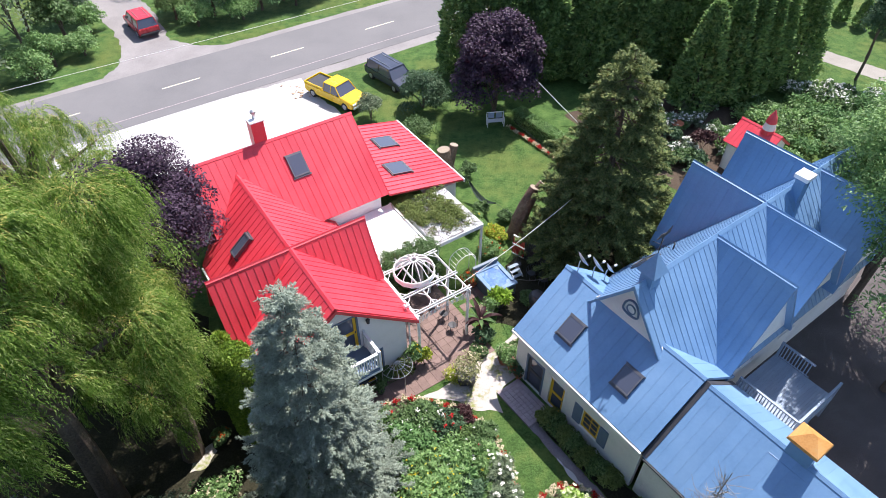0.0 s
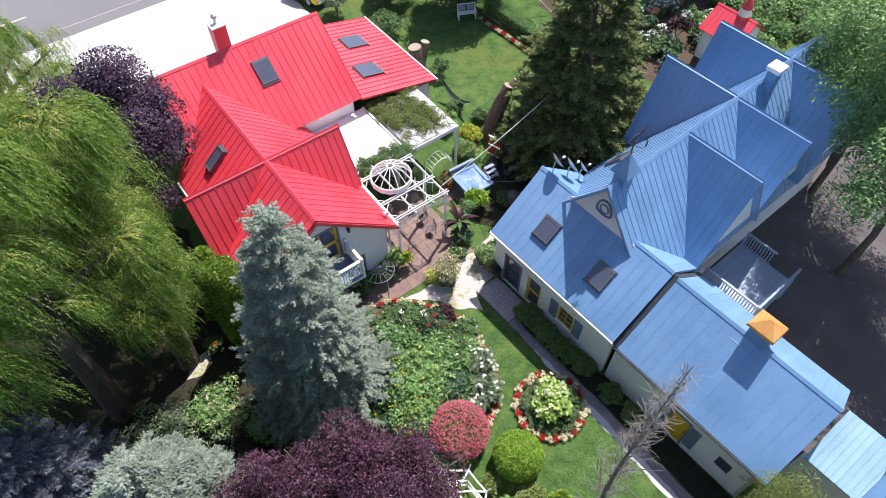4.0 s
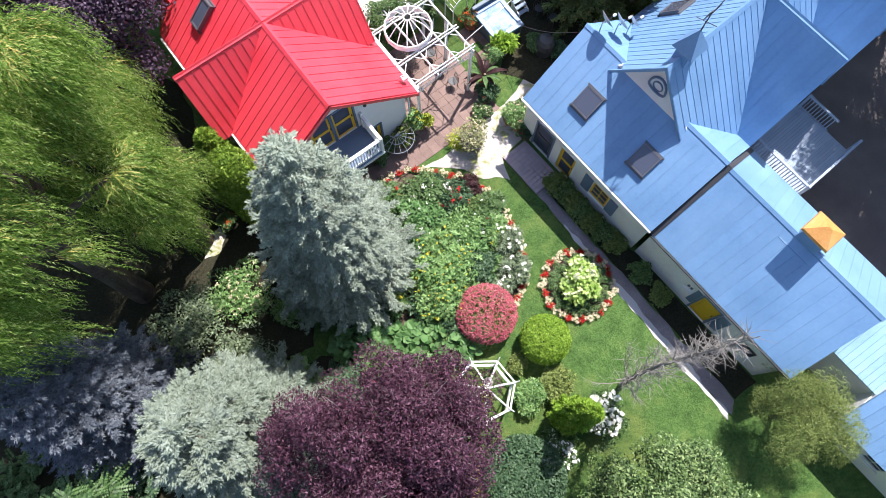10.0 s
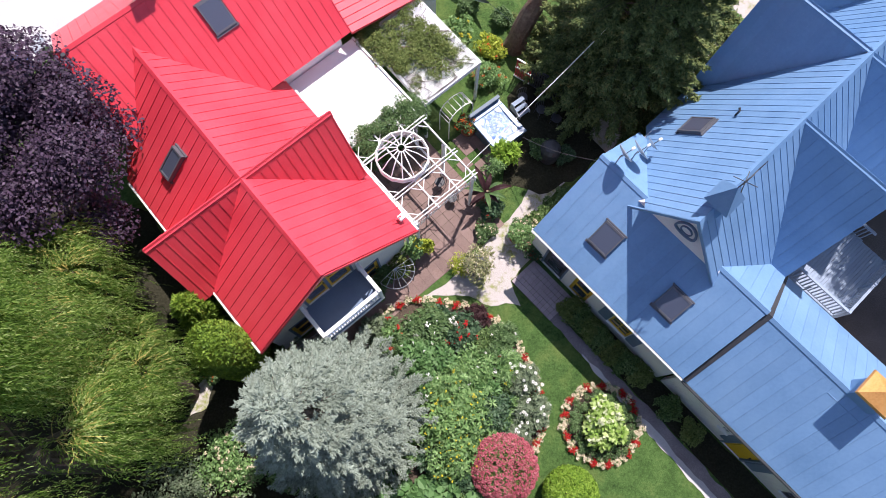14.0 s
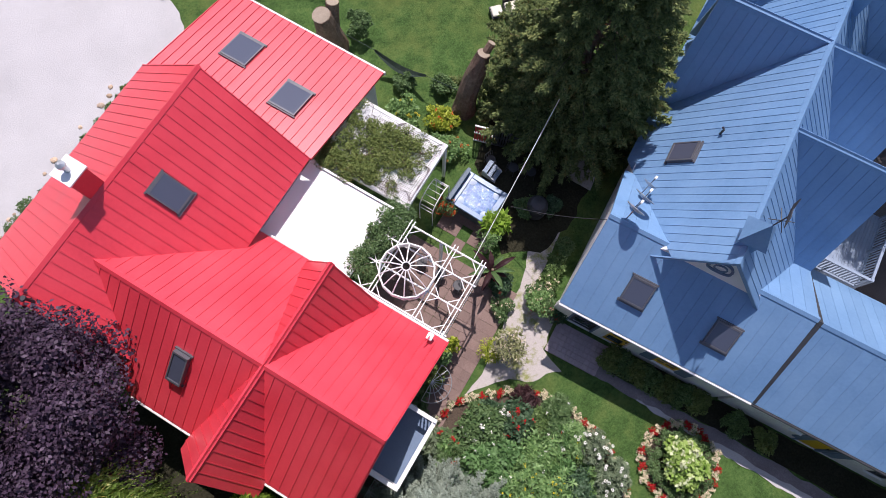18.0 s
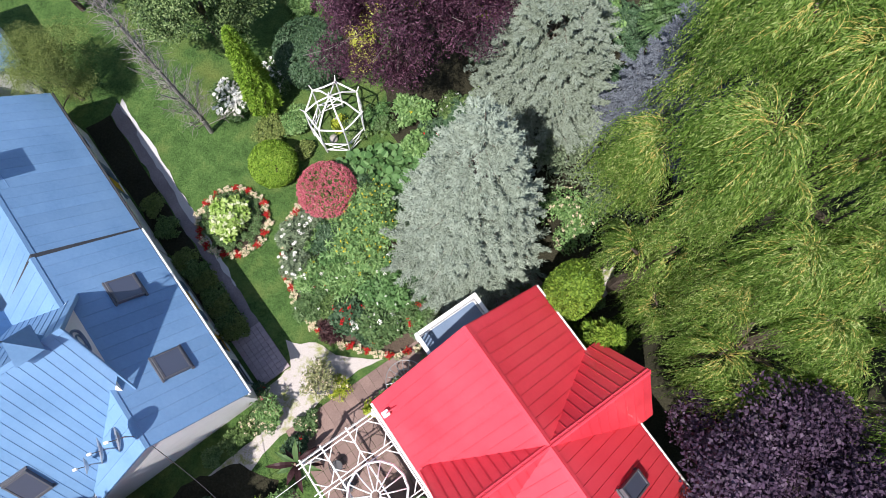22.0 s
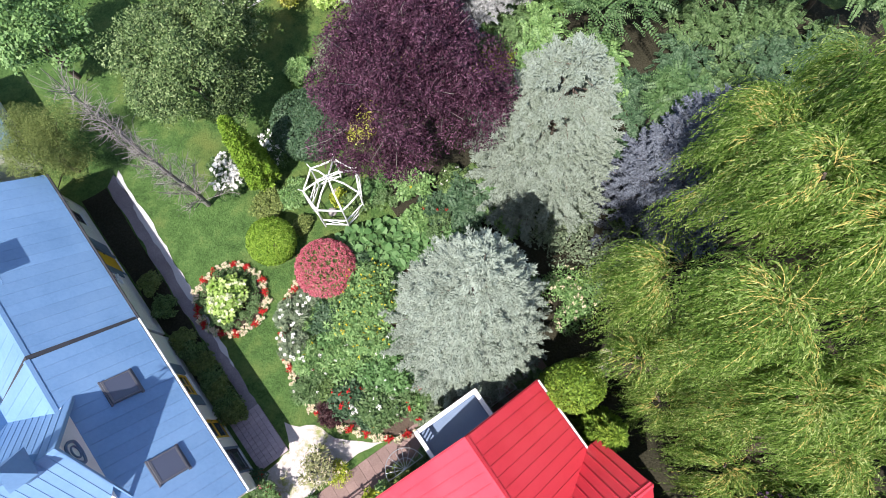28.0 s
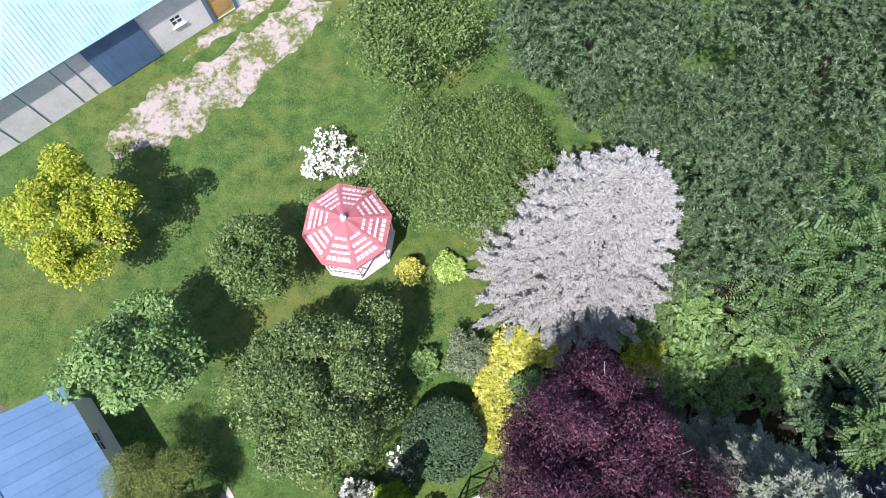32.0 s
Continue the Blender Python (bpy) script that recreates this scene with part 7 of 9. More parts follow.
broad_patch("broad_leaf_plants", "stand of large round green leaves", -0.35, 9.35, 1.9, 1.1, 0.8, L_BROAD, 230, 620, 0.30, turn=12)
broad_patch("broad_leaf_plants", "large leaves in the shade of the spruce", -3.2, 9.5, 1.5, 0.9, 0.6, L_BROAD, 231, 380, 0.30)
bed = [("yellow_flower_mass", "tall green perennials dotted with yellow flowers", -0.1, 11.5, 1.25, 1.35, L_FRESH, F_YELLOW, 70, 0.032),
       ("yellow_flower_mass", "green perennials with small yellow flowers", 0.2, 12.9, 1.05, 1.25, L_FRESH, F_YELLOW, 50, 0.032),
       ("perennial_mass", "mixed green perennials behind the daisies", 1.3, 12.2, 0.75, 0.8, L_DEEP, None, 0, 0),
       ("perennial_mass", "fresh green leafy perennials", 1.0, 14.0, 0.8, 0.85, L_FRESH, F_WHITE, 8, 0.05),
       ("perennial_mass", "fresh green perennials in the middle of the bed", -0.9, 14.3, 0.95, 1.0, L_BROAD, F_WHITE, 20, 0.04),
       ("rose_bush", "rose bush with red and white flowers", -1.9, 15.4, 0.75, 0.8, L_GREEN, F_RED, 12, 0.06),
       ("rose_bush", "leafy rose bush with white flowers", -0.6, 15.7, 0.75, 0.85, L_GREEN, F_WHITE, 14, 0.07),
       ("rose_bush", "red flowering bush near the bed edge", 0.7, 15.4, 0.6, 0.7, L_DEEP, F_RED, 34, 0.07),
       ("rose_bush", "red flowering plant in the bed", -0.1, 16.1, 0.4, 0.6, L_DEEP, F_ORANGE, 20, 0.06),
       ("dark_perennial", "dark leaved low perennial", 1.3, 16.0, 0.45, 0.5, L_MAROON, None, 0, 0),
       ("dark_perennial", "grey leaved low perennial", -2.6, 15.9, 0.5, 0.5, L_SAGE, None, 0, 0),
       ("white_phlox", "white flowered phlox clump", 0.35, 15.75, 0.3, 0.7, L_GREEN, F_WHITE, 26, 0.09),
       ("perennial_mass", "deep green perennials under the spruce", -2.2, 13.8, 0.9, 0.8, L_DEEP, None, 0, 0),
       ("perennial_mass", "low green plants at the bed edge", 2.2, 15.1, 0.55, 0.6, L_GREEN, F_WHITE, 6, 0.04),
       ("perennial_mass", "green plants between daisies and roses", 1.8, 14.4, 0.6, 0.7, L_GREEN, F_RED, 5, 0.05),
       ("perennial_mass", "mid green plants near the pink bush", 0.9, 11.2, 0.6, 0.7, L_FRESH, None, 0, 0),
       ("white_daisy_bush", "sage green bush full of white daisies", 2.95, 12.15, 0.62, 0.9, L_SAGE, F_WHITE, -15, 0.075),
       ("white_daisy_bush", "sage green bush full of white daisies", 2.85, 13.3, 0.62, 0.95, L_SAGE, F_WHITE, -15, 0.075),
       ("white_daisy_bush", "white daisies at the bed edge", 2.35, 11.4, 0.42, 0.7, L_SAGE, F_WHITE, -8, 0.07),
       ("white_daisy_bush", "white flower heads among green stems", 2.2, 14.0, 0.5, 0.8, L_FRESH, F_WHITE, -9, 0.07)]
for i, (nm, lb, x, y, r, h, m1, fm, n1, s1) in enumerate(bed):
    bush(nm, lb, x, y, r * 1.22, h, m1, 240 + i, 44, 90, (0.15, 0.19, 0.13)[i % 3], "flowers", flowers=fm, fl_n=max(0, n1), fl=s1, wide=0.5, fern="whorl" if i % 4 == 1 or n1 < 0 else False, rings=max(0, -n1))
rng = np.random.default_rng(88)
filler = []
for i in range(120):
    x, y = -4.5 + 7.8 * rng.random(), 9.0 + 7.6 * rng.random()
    if ((x + 0.3) / 3.55) ** 2 + ((y - 12.9) / 3.75) ** 2 < 0.86 and (x - 1.45) ** 2 + (y - 10.3) ** 2 > 1.2 and len(filler) < 42:
        filler.append((x, y, 0.42 + 0.2 * rng.random(), 0.4 + 0.35 * rng.random()))
for i in range(16):
    filler.append((-6.5 + 7.0 * rng.random(), 6.4 + 2.2 * rng.random(), 0.6 + 0.3 * rng.random(), 0.6 + 0.4 * rng.random()))
for i, (x, y, r, h) in enumerate(filler):
    bush("bed_perennial", "leafy green perennial filling the flower bed", x, y, r, h, (L_GREEN, L_FRESH, L_BROAD, L_OLIVE, L_FRESH, L_DEEP)[i % 6], 900 + i, 20, 80, 0.12 + 0.05 * (i % 3), "plant", "bed perennials", wide=0.55, fern="whorl" if i % 4 == 2 else False, flowers=(None, None, F_WHITE, None, F_RED, None, F_YELLOW)[i % 7], fl_n=6, fl=0.045)
# shrubs elsewhere
shrubs = [("green_shrub", "leafy green shrub with pale tips beside the willow", -6.2, 11.0, 0.9, 1.0, L_FRESH, F_CREAM, 14, 0.05),
          ("green_shrub", "grey green leafy shrub by the dark path", -10.2, 10.6, 1.6, 1.9, L_SAGE, None, 0, 0),
          ("green_shrub", "fresh green shrub with pale blossom by the path", -8.2, 11.6, 1.55, 1.5, L_FRESH, F_CREAM, 60, 0.05),
          ("green_shrub", "dark sage shrub behind the spruce", -8.0, 9.0, 1.5, 1.8, L_SAGE, None, 0, 0),
          ("orange_flower_plant", "plant with orange red flowers beside the path", -9.1, 15.0, 0.4, 0.6, L_GREEN, F_ORANGE, 22, 0.06),
          ("white_hydrangea", "hydrangea with large white flower heads", 5.75, 6.0, 1.0, 1.15, L_GREEN, F_WHITE, 46, 0.15),
          ("white_hydrangea", "hydrangea with white heads beside the dark shrub", 3.95, 4.85, 0.8, 1.0, L_GREEN, F_WHITE, 22, 0.14),
          ("low_shrub", "yellow green low shrub by the gazebo", 3.1, 6.9, 0.75, 0.8, L_FRESH, None, 0, 0),
          ("low_shrub", "olive low shrub in the shrub bed", 4.2, 7.3, 0.7, 0.7, L_BROWNISH, None, 0, 0),
          ("grass_tuft", "dry straw coloured ornamental grass", 2.75, 8.2, 0.4, 0.5, L_BROWNISH, None, 0, 0),
          ("golden_hosta", "bright yellow hosta clump", -0.75, 0.4, 0.85, 0.6, L_YELLOW, None, 0, 0),
          ("golden_hosta", "bright yellow hosta clump", 0.0, 0.7, 0.75, 0.6, L_YELLOW, None, 0, 0),
          ("golden_hosta", "bright yellow hosta clump beside the beech", 0.45, 2.2, 0.8, 0.55, L_YELLOW, None, 0, 0),
          ("golden_hosta", "bright yellow hosta clump beside the beech", 0.5, 3.75, 0.75, 0.55, L_YELLOW, None, 0, 0),
          ("golden_hosta", "yellow hosta at the beech foot", -1.9, 0.6, 0.6, 0.5, L_YELLOW, None, 0, 0),
          ("grey_shrub", "round grey green shrub on the lawn edge", 1.6, 0.75, 0.95, 1.5, L_SAGE, None, 0, 0),
          ("green_shrub", "small rounded green shrub", 3.15, 1.0, 0.6, 0.8, L_FRESH, None, 0, 0),
          ("golden_shrub", "round golden shrub beside the pavilion", 3.75, -2.75, 0.6, 0.95, L_YELLOW, None, 0, 0),
          ("pale_hosta", "pale yellow hosta on the lawn", 2.05, -2.95, 0.6, 0.4, L_PALE, None, 0, 0),
          ("white_hydrangea", "large hydrangea covered in white heads", 6.9, -7.8, 1.35, 1.3, L_GREEN, F_WHITE, 140, 0.11),
          ("green_shrub", "low green plants behind the pavilion", 7.6, -5.6, 0.9, 0.6, L_FRESH, None, 0, 0),
          ("fern_patch", "bright yellow green ferny shrub", -5.6, 0.8, 0.9, 0.7, L_YGREEN, None, 0, 0),
          ("fern_patch", "fresh green ferny undergrowth", -7.2, 0.9, 1.3, 0.9, L_FRESH, None, 0, 0),
          ("fern_patch", "fresh green ferny undergrowth", -9.0, 1.8, 1.2, 0.9, L_FRESH, None, 0, 0),
          ("fern_patch", "fresh green shrub in the shade", -8.6, 2.7, 0.6, 0.6, L_FRESH, None, 0, 0),
          ("juniper", "feathery lime green juniper at the grove edge", -9.6, 1.2, 0.8, 0.9, L_LIME, None, 0, 0),
          ("golden_hosta", "bright yellow hosta clump beside the beech", 0.55, 3.0, 0.72, 0.55, L_YELLOW, None, 0, 0),
          ("golden_hosta", "bright yellow hosta clump in a row", 0.4, 1.4, 0.75, 0.55, L_YELLOW, None, 0, 0),
          ("green_shrub", "fresh green clump among the hostas", -0.9, 2.2, 0.8, 0.7, L_FRESH, None, 0, 0),
          ("fern_patch", "fresh ferny undergrowth beside the beech", -6.8, 2.2, 1.0, 0.8, L_FRESH, None, 0, 0),
          ("fern_patch", "fresh ferny undergrowth below the locust", -10.3, 0.6, 1.3, 0.9, L_FRESH, None, 0, 0),
          ("fern_patch", "fresh green ferny undergrowth", -10.6, 2.2, 1.0, 0.7, L_FRESH, None, 0, 0),
          ("fern_patch", "green undergrowth behind the silver spruce", -6.4, -0.8, 1.3, 0.9, L_GREEN, None, 0, 0),
          ("fern_patch", "dark undergrowth in the spruce shade", -12.4, 4.4, 1.3, 0.9, L_DEEP, None, 0, 0),
          ("fern_patch", "dark undergrowth between the spruces", -10.6, 5.6, 1.2, 0.9, L_DEEP, None, 0, 0),
          ("fern_patch", "dark undergrowth between spruce and beech", -5.5, 3.6, 1.1, 0.8, L_DEEP, None, 0, 0),
          ("fern_patch", "dark undergrowth behind the beech", -4.6, 7.4, 1.2, 0.8, L_DEEP, None, 0, 0),
          ("fern_patch", "ferny undergrowth beside the silver spruce", -5.4, -0.3, 1.1, 0.8, L_FRESH, None, 0, 0),
          ("fern_patch", "ferny undergrowth among the trunks", -7.8, -0.6, 1.3, 0.9, L_FRESH, None, 0, 0),
          ("fern_patch", "green ferns at the shaded lawn edge", -8.6, 0.6, 1.2, 0.8, L_GREEN, None, 0, 0),
          ("fern_patch", "dark ferns along the grove edge", -12.0, 2.6, 1.2, 0.7, L_DEEP, None, 0, 0),
          ("fern_patch", "green ferns in the grove", -16.6, -0.4, 1.6, 1.0, L_GREEN, None, 0, 0),
          ("fern_patch", "green ferns under the locusts", -18.4, -0.9, 1.5, 1.0, L_GREEN, None, 0, 0),
          ("fern_patch", "dark ferns under the locusts", -19.4, 1.2, 1.6, 1.0, L_DEEP, None, 0, 0),
          ("fern_patch", "dark ferns under the locusts", -19.2, 3.2, 1.6, 1.0, L_DEEP, None, 0, 0),
          ("fern_patch", "green ferns under the locusts", -20.8, 0.4, 1.6, 1.0, L_GREEN, None, 0, 0),
          ("fern_patch", "dark ferns under the locusts", -17.6, 2.6, 1.4, 0.9, L_DEEP, None, 0, 0),
          ("fern_patch", "green ferns under the locusts", -14.6, -1.0, 1.5, 1.0, L_GREEN, None, 0, 0),
          ("fern_patch", "dark ferns in the grove", -14.2, 1.2, 1.4, 0.9, L_DEEP, None, 0, 0),
          ("fern_patch", "dark ferns in the grove", -14.0, 3.4, 1.4, 0.9, L_DEEP, None, 0, 0),
          ("fern_patch", "green ferns in the grove", -15.9, 2.2, 1.5, 1.0, L_GREEN, None, 0, 0),
          ("fern_patch", "green ferns in the grove", -16.4, 4.6, 1.5, 1.0, L_GREEN, None, 0, 0),
          ("fern_patch", "dark ferns in the grove", -17.8, 0.8, 1.5, 1.0, L_DEEP, None, 0, 0),
          ("fern_patch", "green plants below the willow", -11.5, 8.6, 1.1, 0.8, L_GREEN, None, 0, 0)]
for i, (nm, lb, x, y, r, h, m1, fm, n1, s1) in enumerate(shrubs):
    bush(nm, lb, x, y, r, h, m1, 270 + i, 30, 110, 0.12 if "hosta" not in nm else 0.2, "shrub", flowers=fm, fl_n=n1, fl=s1, wide=0.5 if "hosta" not in nm else 0.7, fern="fern" in nm)
for k, ly in enumerate((-3.0, -3.5, -4.1, -4.7, -5.3, -5.9, -6.6, -8.2, -9.4)):
    x, y = bl(-0.30, ly)
    bush("foundation_shrub", "dark green low shrub along the blue-roofed house", x, y, 0.58, 0.6, L_OLIVE if k % 2 else L_BROWNISH, 300 + k, 26, 90, 0.09, group="foundation shrubs")
# house front planting on the red house
for k, (lx, ly, r, h, m1, fm, n1) in enumerate(((1.9, -4.1, 0.45, 0.8, L_GREEN, None, 0), (2.7, -4.25, 0.5, 1.0, L_BROWNISH, F_CREAM, 8), (3.5, -4.1, 0.55, 1.5, L_FRESH, F_YELLOW, 16), (3.9, -4.3, 0.4, 1.1, L_YGREEN, None, 0), (-3.4, -4.3, 0.7, 1.4, L_GREEN, None, 0))):
    x, y = rl(lx, ly)
    bush("house_front_shrub", "leafy planting along the white house wall", x, y, r, h, m1, 310 + k, 18, 90, 0.1, flowers=fm, fl_n=n1, fl=0.05, group="house front planting")


def vines(label, seed, boxes, k, per):
    """Vines spread over a roof: clumps of small leaves on twining stems."""
    rng = np.random.default_rng(seed)
    t = thing("climbing_vine", label, "vine", -6.0, 20.33, 0, 33.8)
    C = []
    for x0, y0, x1, y1, z, f in boxes:
        m1 = int(k * f)
        C.append(np.stack([x0 + (x1 - x0) * rng.random(m1), y0 + (y1 - y0) * rng.random(m1), z + rng.random(m1) * 0.2], 1))
    C = np.concatenate(C)
    part("foliage", quad_mesh("foliage", clump_leaves(rng, C, 0.13 + 0.13 * rng.random(len(C)), per, 0.085, 0.7)), L_BROWNISH if seed % 2 else L_GREEN, t)
    for i in range(10):
        a, b = C[rng.integers(len(C))], C[rng.integers(len(C))]
        if np.linalg.norm(a - b) < 2.2:
            part("vine_stem", tube(B(), [tuple(a), tuple((a + b) / 2 + np.array([0, 0, 0.1])), tuple(b)], 0.014, 4), M_BARK, t)
    return t


vines("vine sprawling over the lattice roof", 401, [(7.35, 0.75, 9.45, 3.25, 3.16, 0.6), (8.15, 0.05, 9.55, 2.05, 3.18, 0.25), (6.95, 1.25, 8.15, 3.55, 3.11, 0.45), (7.15, -0.35, 10.05, 3.15, 3.11, 0.15)], 190, 70)
vines("dense vine between the pergola and the flat roof", 402, [(4.1, -0.75, 7.15, 0.25, 3.05, 0.7), (6.0, -0.9, 7.2, -0.2, 3.15, 0.2), (4.3, -0.5, 6.6, 0.2, 3.3, 0.25)], 150, 70)
for k, (lx, ly) in enumerate(((6.9, -0.4), (4.5, -0.3), (5.6, -0.2))):
    x, y = rl(lx, ly)
    bush("vine_base", "leafy vine climbing from the terrace", x, y, 0.45, 2.6, L_GREEN, 405 + k, 24, 70, 0.09, group="climbing vines")


def potted(name, label, x, y, r, ph, pot_mat, plant_mat, h, seed, fm=None, n1=0, leaf=0.1, square=False):
    rng = np.random.default_rng(seed)
    t = thing(name, label, "potted plant", x, y, 0, rng.random() * 360)
    if square:
        pb = B()
        lo = [pb.verts.new((sx * r * 0.72, sy * r * 0.72, 0.01)) for sx, sy in ((-1, -1), (1, -1), (1, 1), (-1, 1))]
        hi = [pb.verts.new((sx * r, sy * r, ph)) for sx, sy in ((-1, -1), (1, -1), (1, 1), (-1, 1))]
        pb.faces.new(lo[::-1])
        pb.faces.new(hi)
        for k in range(4):
            pb.faces.new((lo[k], lo[(k + 1) % 4], hi[(k + 1) % 4], hi[k]))
    else:
        pb = lathe(B(), [(r * 0.7, 0.01), (r * 0.95, ph * 0.85), (r * 1.06, ph * 0.86), (r * 1.06, ph), (r * 0.92, ph), (r * 0.9, ph - 0.05)], 14)
    part("pot", pb, pot_mat, t)
    C = crown_centers(rng, 16, r * 1.5, ph * 0.9, h, 0.3, -0.2)
    part("foliage", quad_mesh("foliage", clump_leaves(rng, C, np.full(16, r * 0.7), 60, leaf, 0.9, wide=0.4)), plant_mat, t)
    if fm:
        part("blossoms", quad_mesh("blossoms", clump_leaves(rng, C[rng.integers(16, size=n1)] + rand_dirs(rng, n1) * r * 0.6, np.full(n1, 0.045), 8, 0.06, 0.7, up=0.8, wide=0.8)), fm, t)
    return t


potted("large_planter", "tall tapered dark planter with trailing pale flowers", 1.6, 18.0, 0.42, 0.6, M_DARK, L_SAGEGOLD, 1.5, 501, F_CREAM, 60, 0.12, True)
potted("planter", "grey pot of leafy plants near the tub", 2.9, 22.2, 0.26, 0.35, M_STONE, L_FRESH, 0.9, 502)
potted("flower_pot", "pot overflowing with orange red flowers", 2.05, 24.1, 0.30, 0.3, M_TERRA, L_GREEN, 0.8, 503, F_ORANGE, 90)
potted("flower_pot", "terracotta pot of pink flowers by the house corner", 3.75, 18.65, 0.22, 0.35, M_TERRA, L_GREEN, 0.9, 504, F_PINK, 14)
potted("flower_pot", "terracotta pot with green plants by the corner", 3.4, 19.05, 0.28, 0.4, M_TERRA, L_FRESH, 1.1, 505, F_CREAM, 16)
potted("flower_pot", "red pot beside the house door", 4.05, 18.2, 0.2, 0.3, M_TERRA, L_DEEP, 0.7, 506, F_RED, 8)
potted("grass_pot", "pot of bright lime grass beside the tub", 3.45, 22.6, 0.25, 0.35, M_DARK, L_LIME, 0.95, 507, None, 0, 0.25)
potted("deck_pot", "terracotta pot with orange flowers on the driveway", *bl(6.1, -6.2), 0.25, 0.4, M_TERRA, L_GREEN, 0.9, 508, F_ORANGE, 26)
for k, (lx, ly) in enumerate(((1.4, -4.5), (0.2, -4.1), (-0.9, -4.2))):
    x, y = rl(lx, ly)
    potted("terrace_pot", "small dark pot with green leaves on the terrace", x, y, 0.17, 0.28, M_DARK, L_GREEN, 0.7, 510 + k)
# dry stems and dead leaves strewn over the lattice roof
dry = thing("dry_vine", "dry brown vine stems and dead leaves on the lattice roof", "vine", -6.0, 20.33, 0, 33.8)
rng = np.random.default_rng(88)
for k in range(46):
    x, y = 7.45 + 2.5 * rng.random(), -0.25 + 3.0 * rng.random()
    a = rng.normal() * 0.7 + 1.2
    q = [(x + 0.3 * i * math.cos(a + 0.25 * i * rng.normal()), y - 0.3 * i * math.sin(a), 3.135 + 0.03 * rng.random()) for i in range(4)]
    q = [(min(10.1, max(7.25, u)), min(3.1, max(-0.35, v)), w) for u, v, w in q]
    part("stem", tube(B(), q, 0.012, 4), M_BARK, dry)
DC = np.stack([7.35 + 2.3 * rng.random(130), 0.05 + 2.9 * rng.random(130) ** 0.8, np.full(130, 3.13)], 1)
tagged(part("dead_leaves", quad_mesh("dead_leaves", clump_leaves(rng, DC, 0.10 + 0.12 * rng.random(130), 26, 0.06, 0.2)), L_DRY, dry), kind="stuff")
# tropical planting
ban = thing("banana_plant", "red brown leaved banana plant beside the paved walk", "plant", 2.35, 20.9)
rng = np.random.default_rng(9)
part("stem", tube(B(), [(0, 0, 0), (0.05, 0.02, 1.1)], [0.07, 0.05], 8), M_STUMP, ban)
for k in range(14):
    a = 2 * math.pi * k / 14 * 2.0 + rng.random() * 0.5
    ca, sa = math.cos(a), math.sin(a)
    bm = B()
    ln = 0.6 + 0.55 * rng.random()
    up = 0.6 + 0.9 * rng.random()
    rows = []
    for i in range(7):
        f = i / 6
        w = 0.095 * math.sin(math.pi * (0.12 + 0.86 * f)) * (0.8 + 0.4 * rng.random()) + 0.008
        c = Vector((ca * ln * f, sa * ln * f, 0.95 + ln * (up * f - 0.95 * f * f)))
        s = Vector((-sa, ca, 0)) * w
        rows.append([bm.verts.new(c - s + Vector((0, 0, 0.03))), bm.verts.new(c), bm.verts.new(c + s + Vector((0, 0, 0.03)))])
    for p0, p1 in zip(rows, rows[1:]):
        bm.faces.new((p0[0], p0[1], p1[1], p1[0]))
        bm.faces.new((p0[1], p0[2], p1[2], p1[1]))
    part("leaf", bm, L_MAROON if k % 3 else L_GREEN, ban)
bush("tropical_undergrowth", "leafy flowering plants round the banana", 2.5, 20.4, 0.55, 0.7, L_DEEP, 520, 18, 80, 0.14, flowers=F_RED, fl_n=8, fl=0.06)
bush("walk_side_plants", "low flowering plants beside the gravel", 2.2, 19.5, 0.5, 0.5, L_GREEN, 521, 16, 80, 0.1, flowers=F_CREAM, fl_n=14, fl=0.05)
bush("court_plants", "pale grasses round the large planter", 1.1, 18.1, 0.6, 0.5, L_YGREEN, 522, 16, 80, 0.12, wide=0.2, flowers=F_CREAM, fl_n=18, fl=0.04)
bush("corner_plants", "flowering plants at the blue-roofed house corner", 3.75, 19.35, 0.55, 0.9, L_GREEN, 523, 20, 80, 0.1, flowers=F_CREAM, fl_n=22, fl=0.05)
for k, (lx, ly, r, h, m1, fm) in enumerate(((0.35, 0.55, 0.5, 0.9, L_FRESH, F_RED), (1.15, 0.5, 0.5, 0.8, L_OLIVE, F_CREAM), (2.0, 0.55, 0.45, 0.7, L_OLIVE, None), (2.9, 0.5, 0.4, 0.6, L_GREEN, None))):
    x, y = bl(lx, ly)
    bush("wall_foot_plants", "leafy plants along the foot of the gable wall", x, y, r, h, m1, 560 + k, 18, 90, 0.11, flowers=fm, fl_n=12 if fm else 0, fl=0.05, group="gable wall planting")
for k, (x, y, r, h, m1, fm) in enumerate(((3.2, 26.6, 0.8, 0.7, L_FRESH, F_ORANGE), (4.3, 29.4, 0.5, 0.6, L_GREEN, None), (2.2, 28.9, 0.8, 0.7, L_FRESH, F_YELLOW), (2.9, 30.2, 0.5, 0.6, L_GREEN, None), (3.5, 28.0, 0.7, 0.6, L_YGREEN, F_ORANGE), (5.0, 22.8, 0.5, 0.8, L_GREEN, None), (6.0, 22.4, 0.45, 0.6, L_DEEP, None), (2.2, 33.5, 0.6, 1.3, L_GREEN, None))):
    bush("lawn_edge_plants", "leafy flowering plants along the back lawn", x, y, r, h, m1, 530 + k, 20, 90, 0.11, flowers=fm, fl_n=16 if fm else 0, fl=0.05, group="back lawn planting")

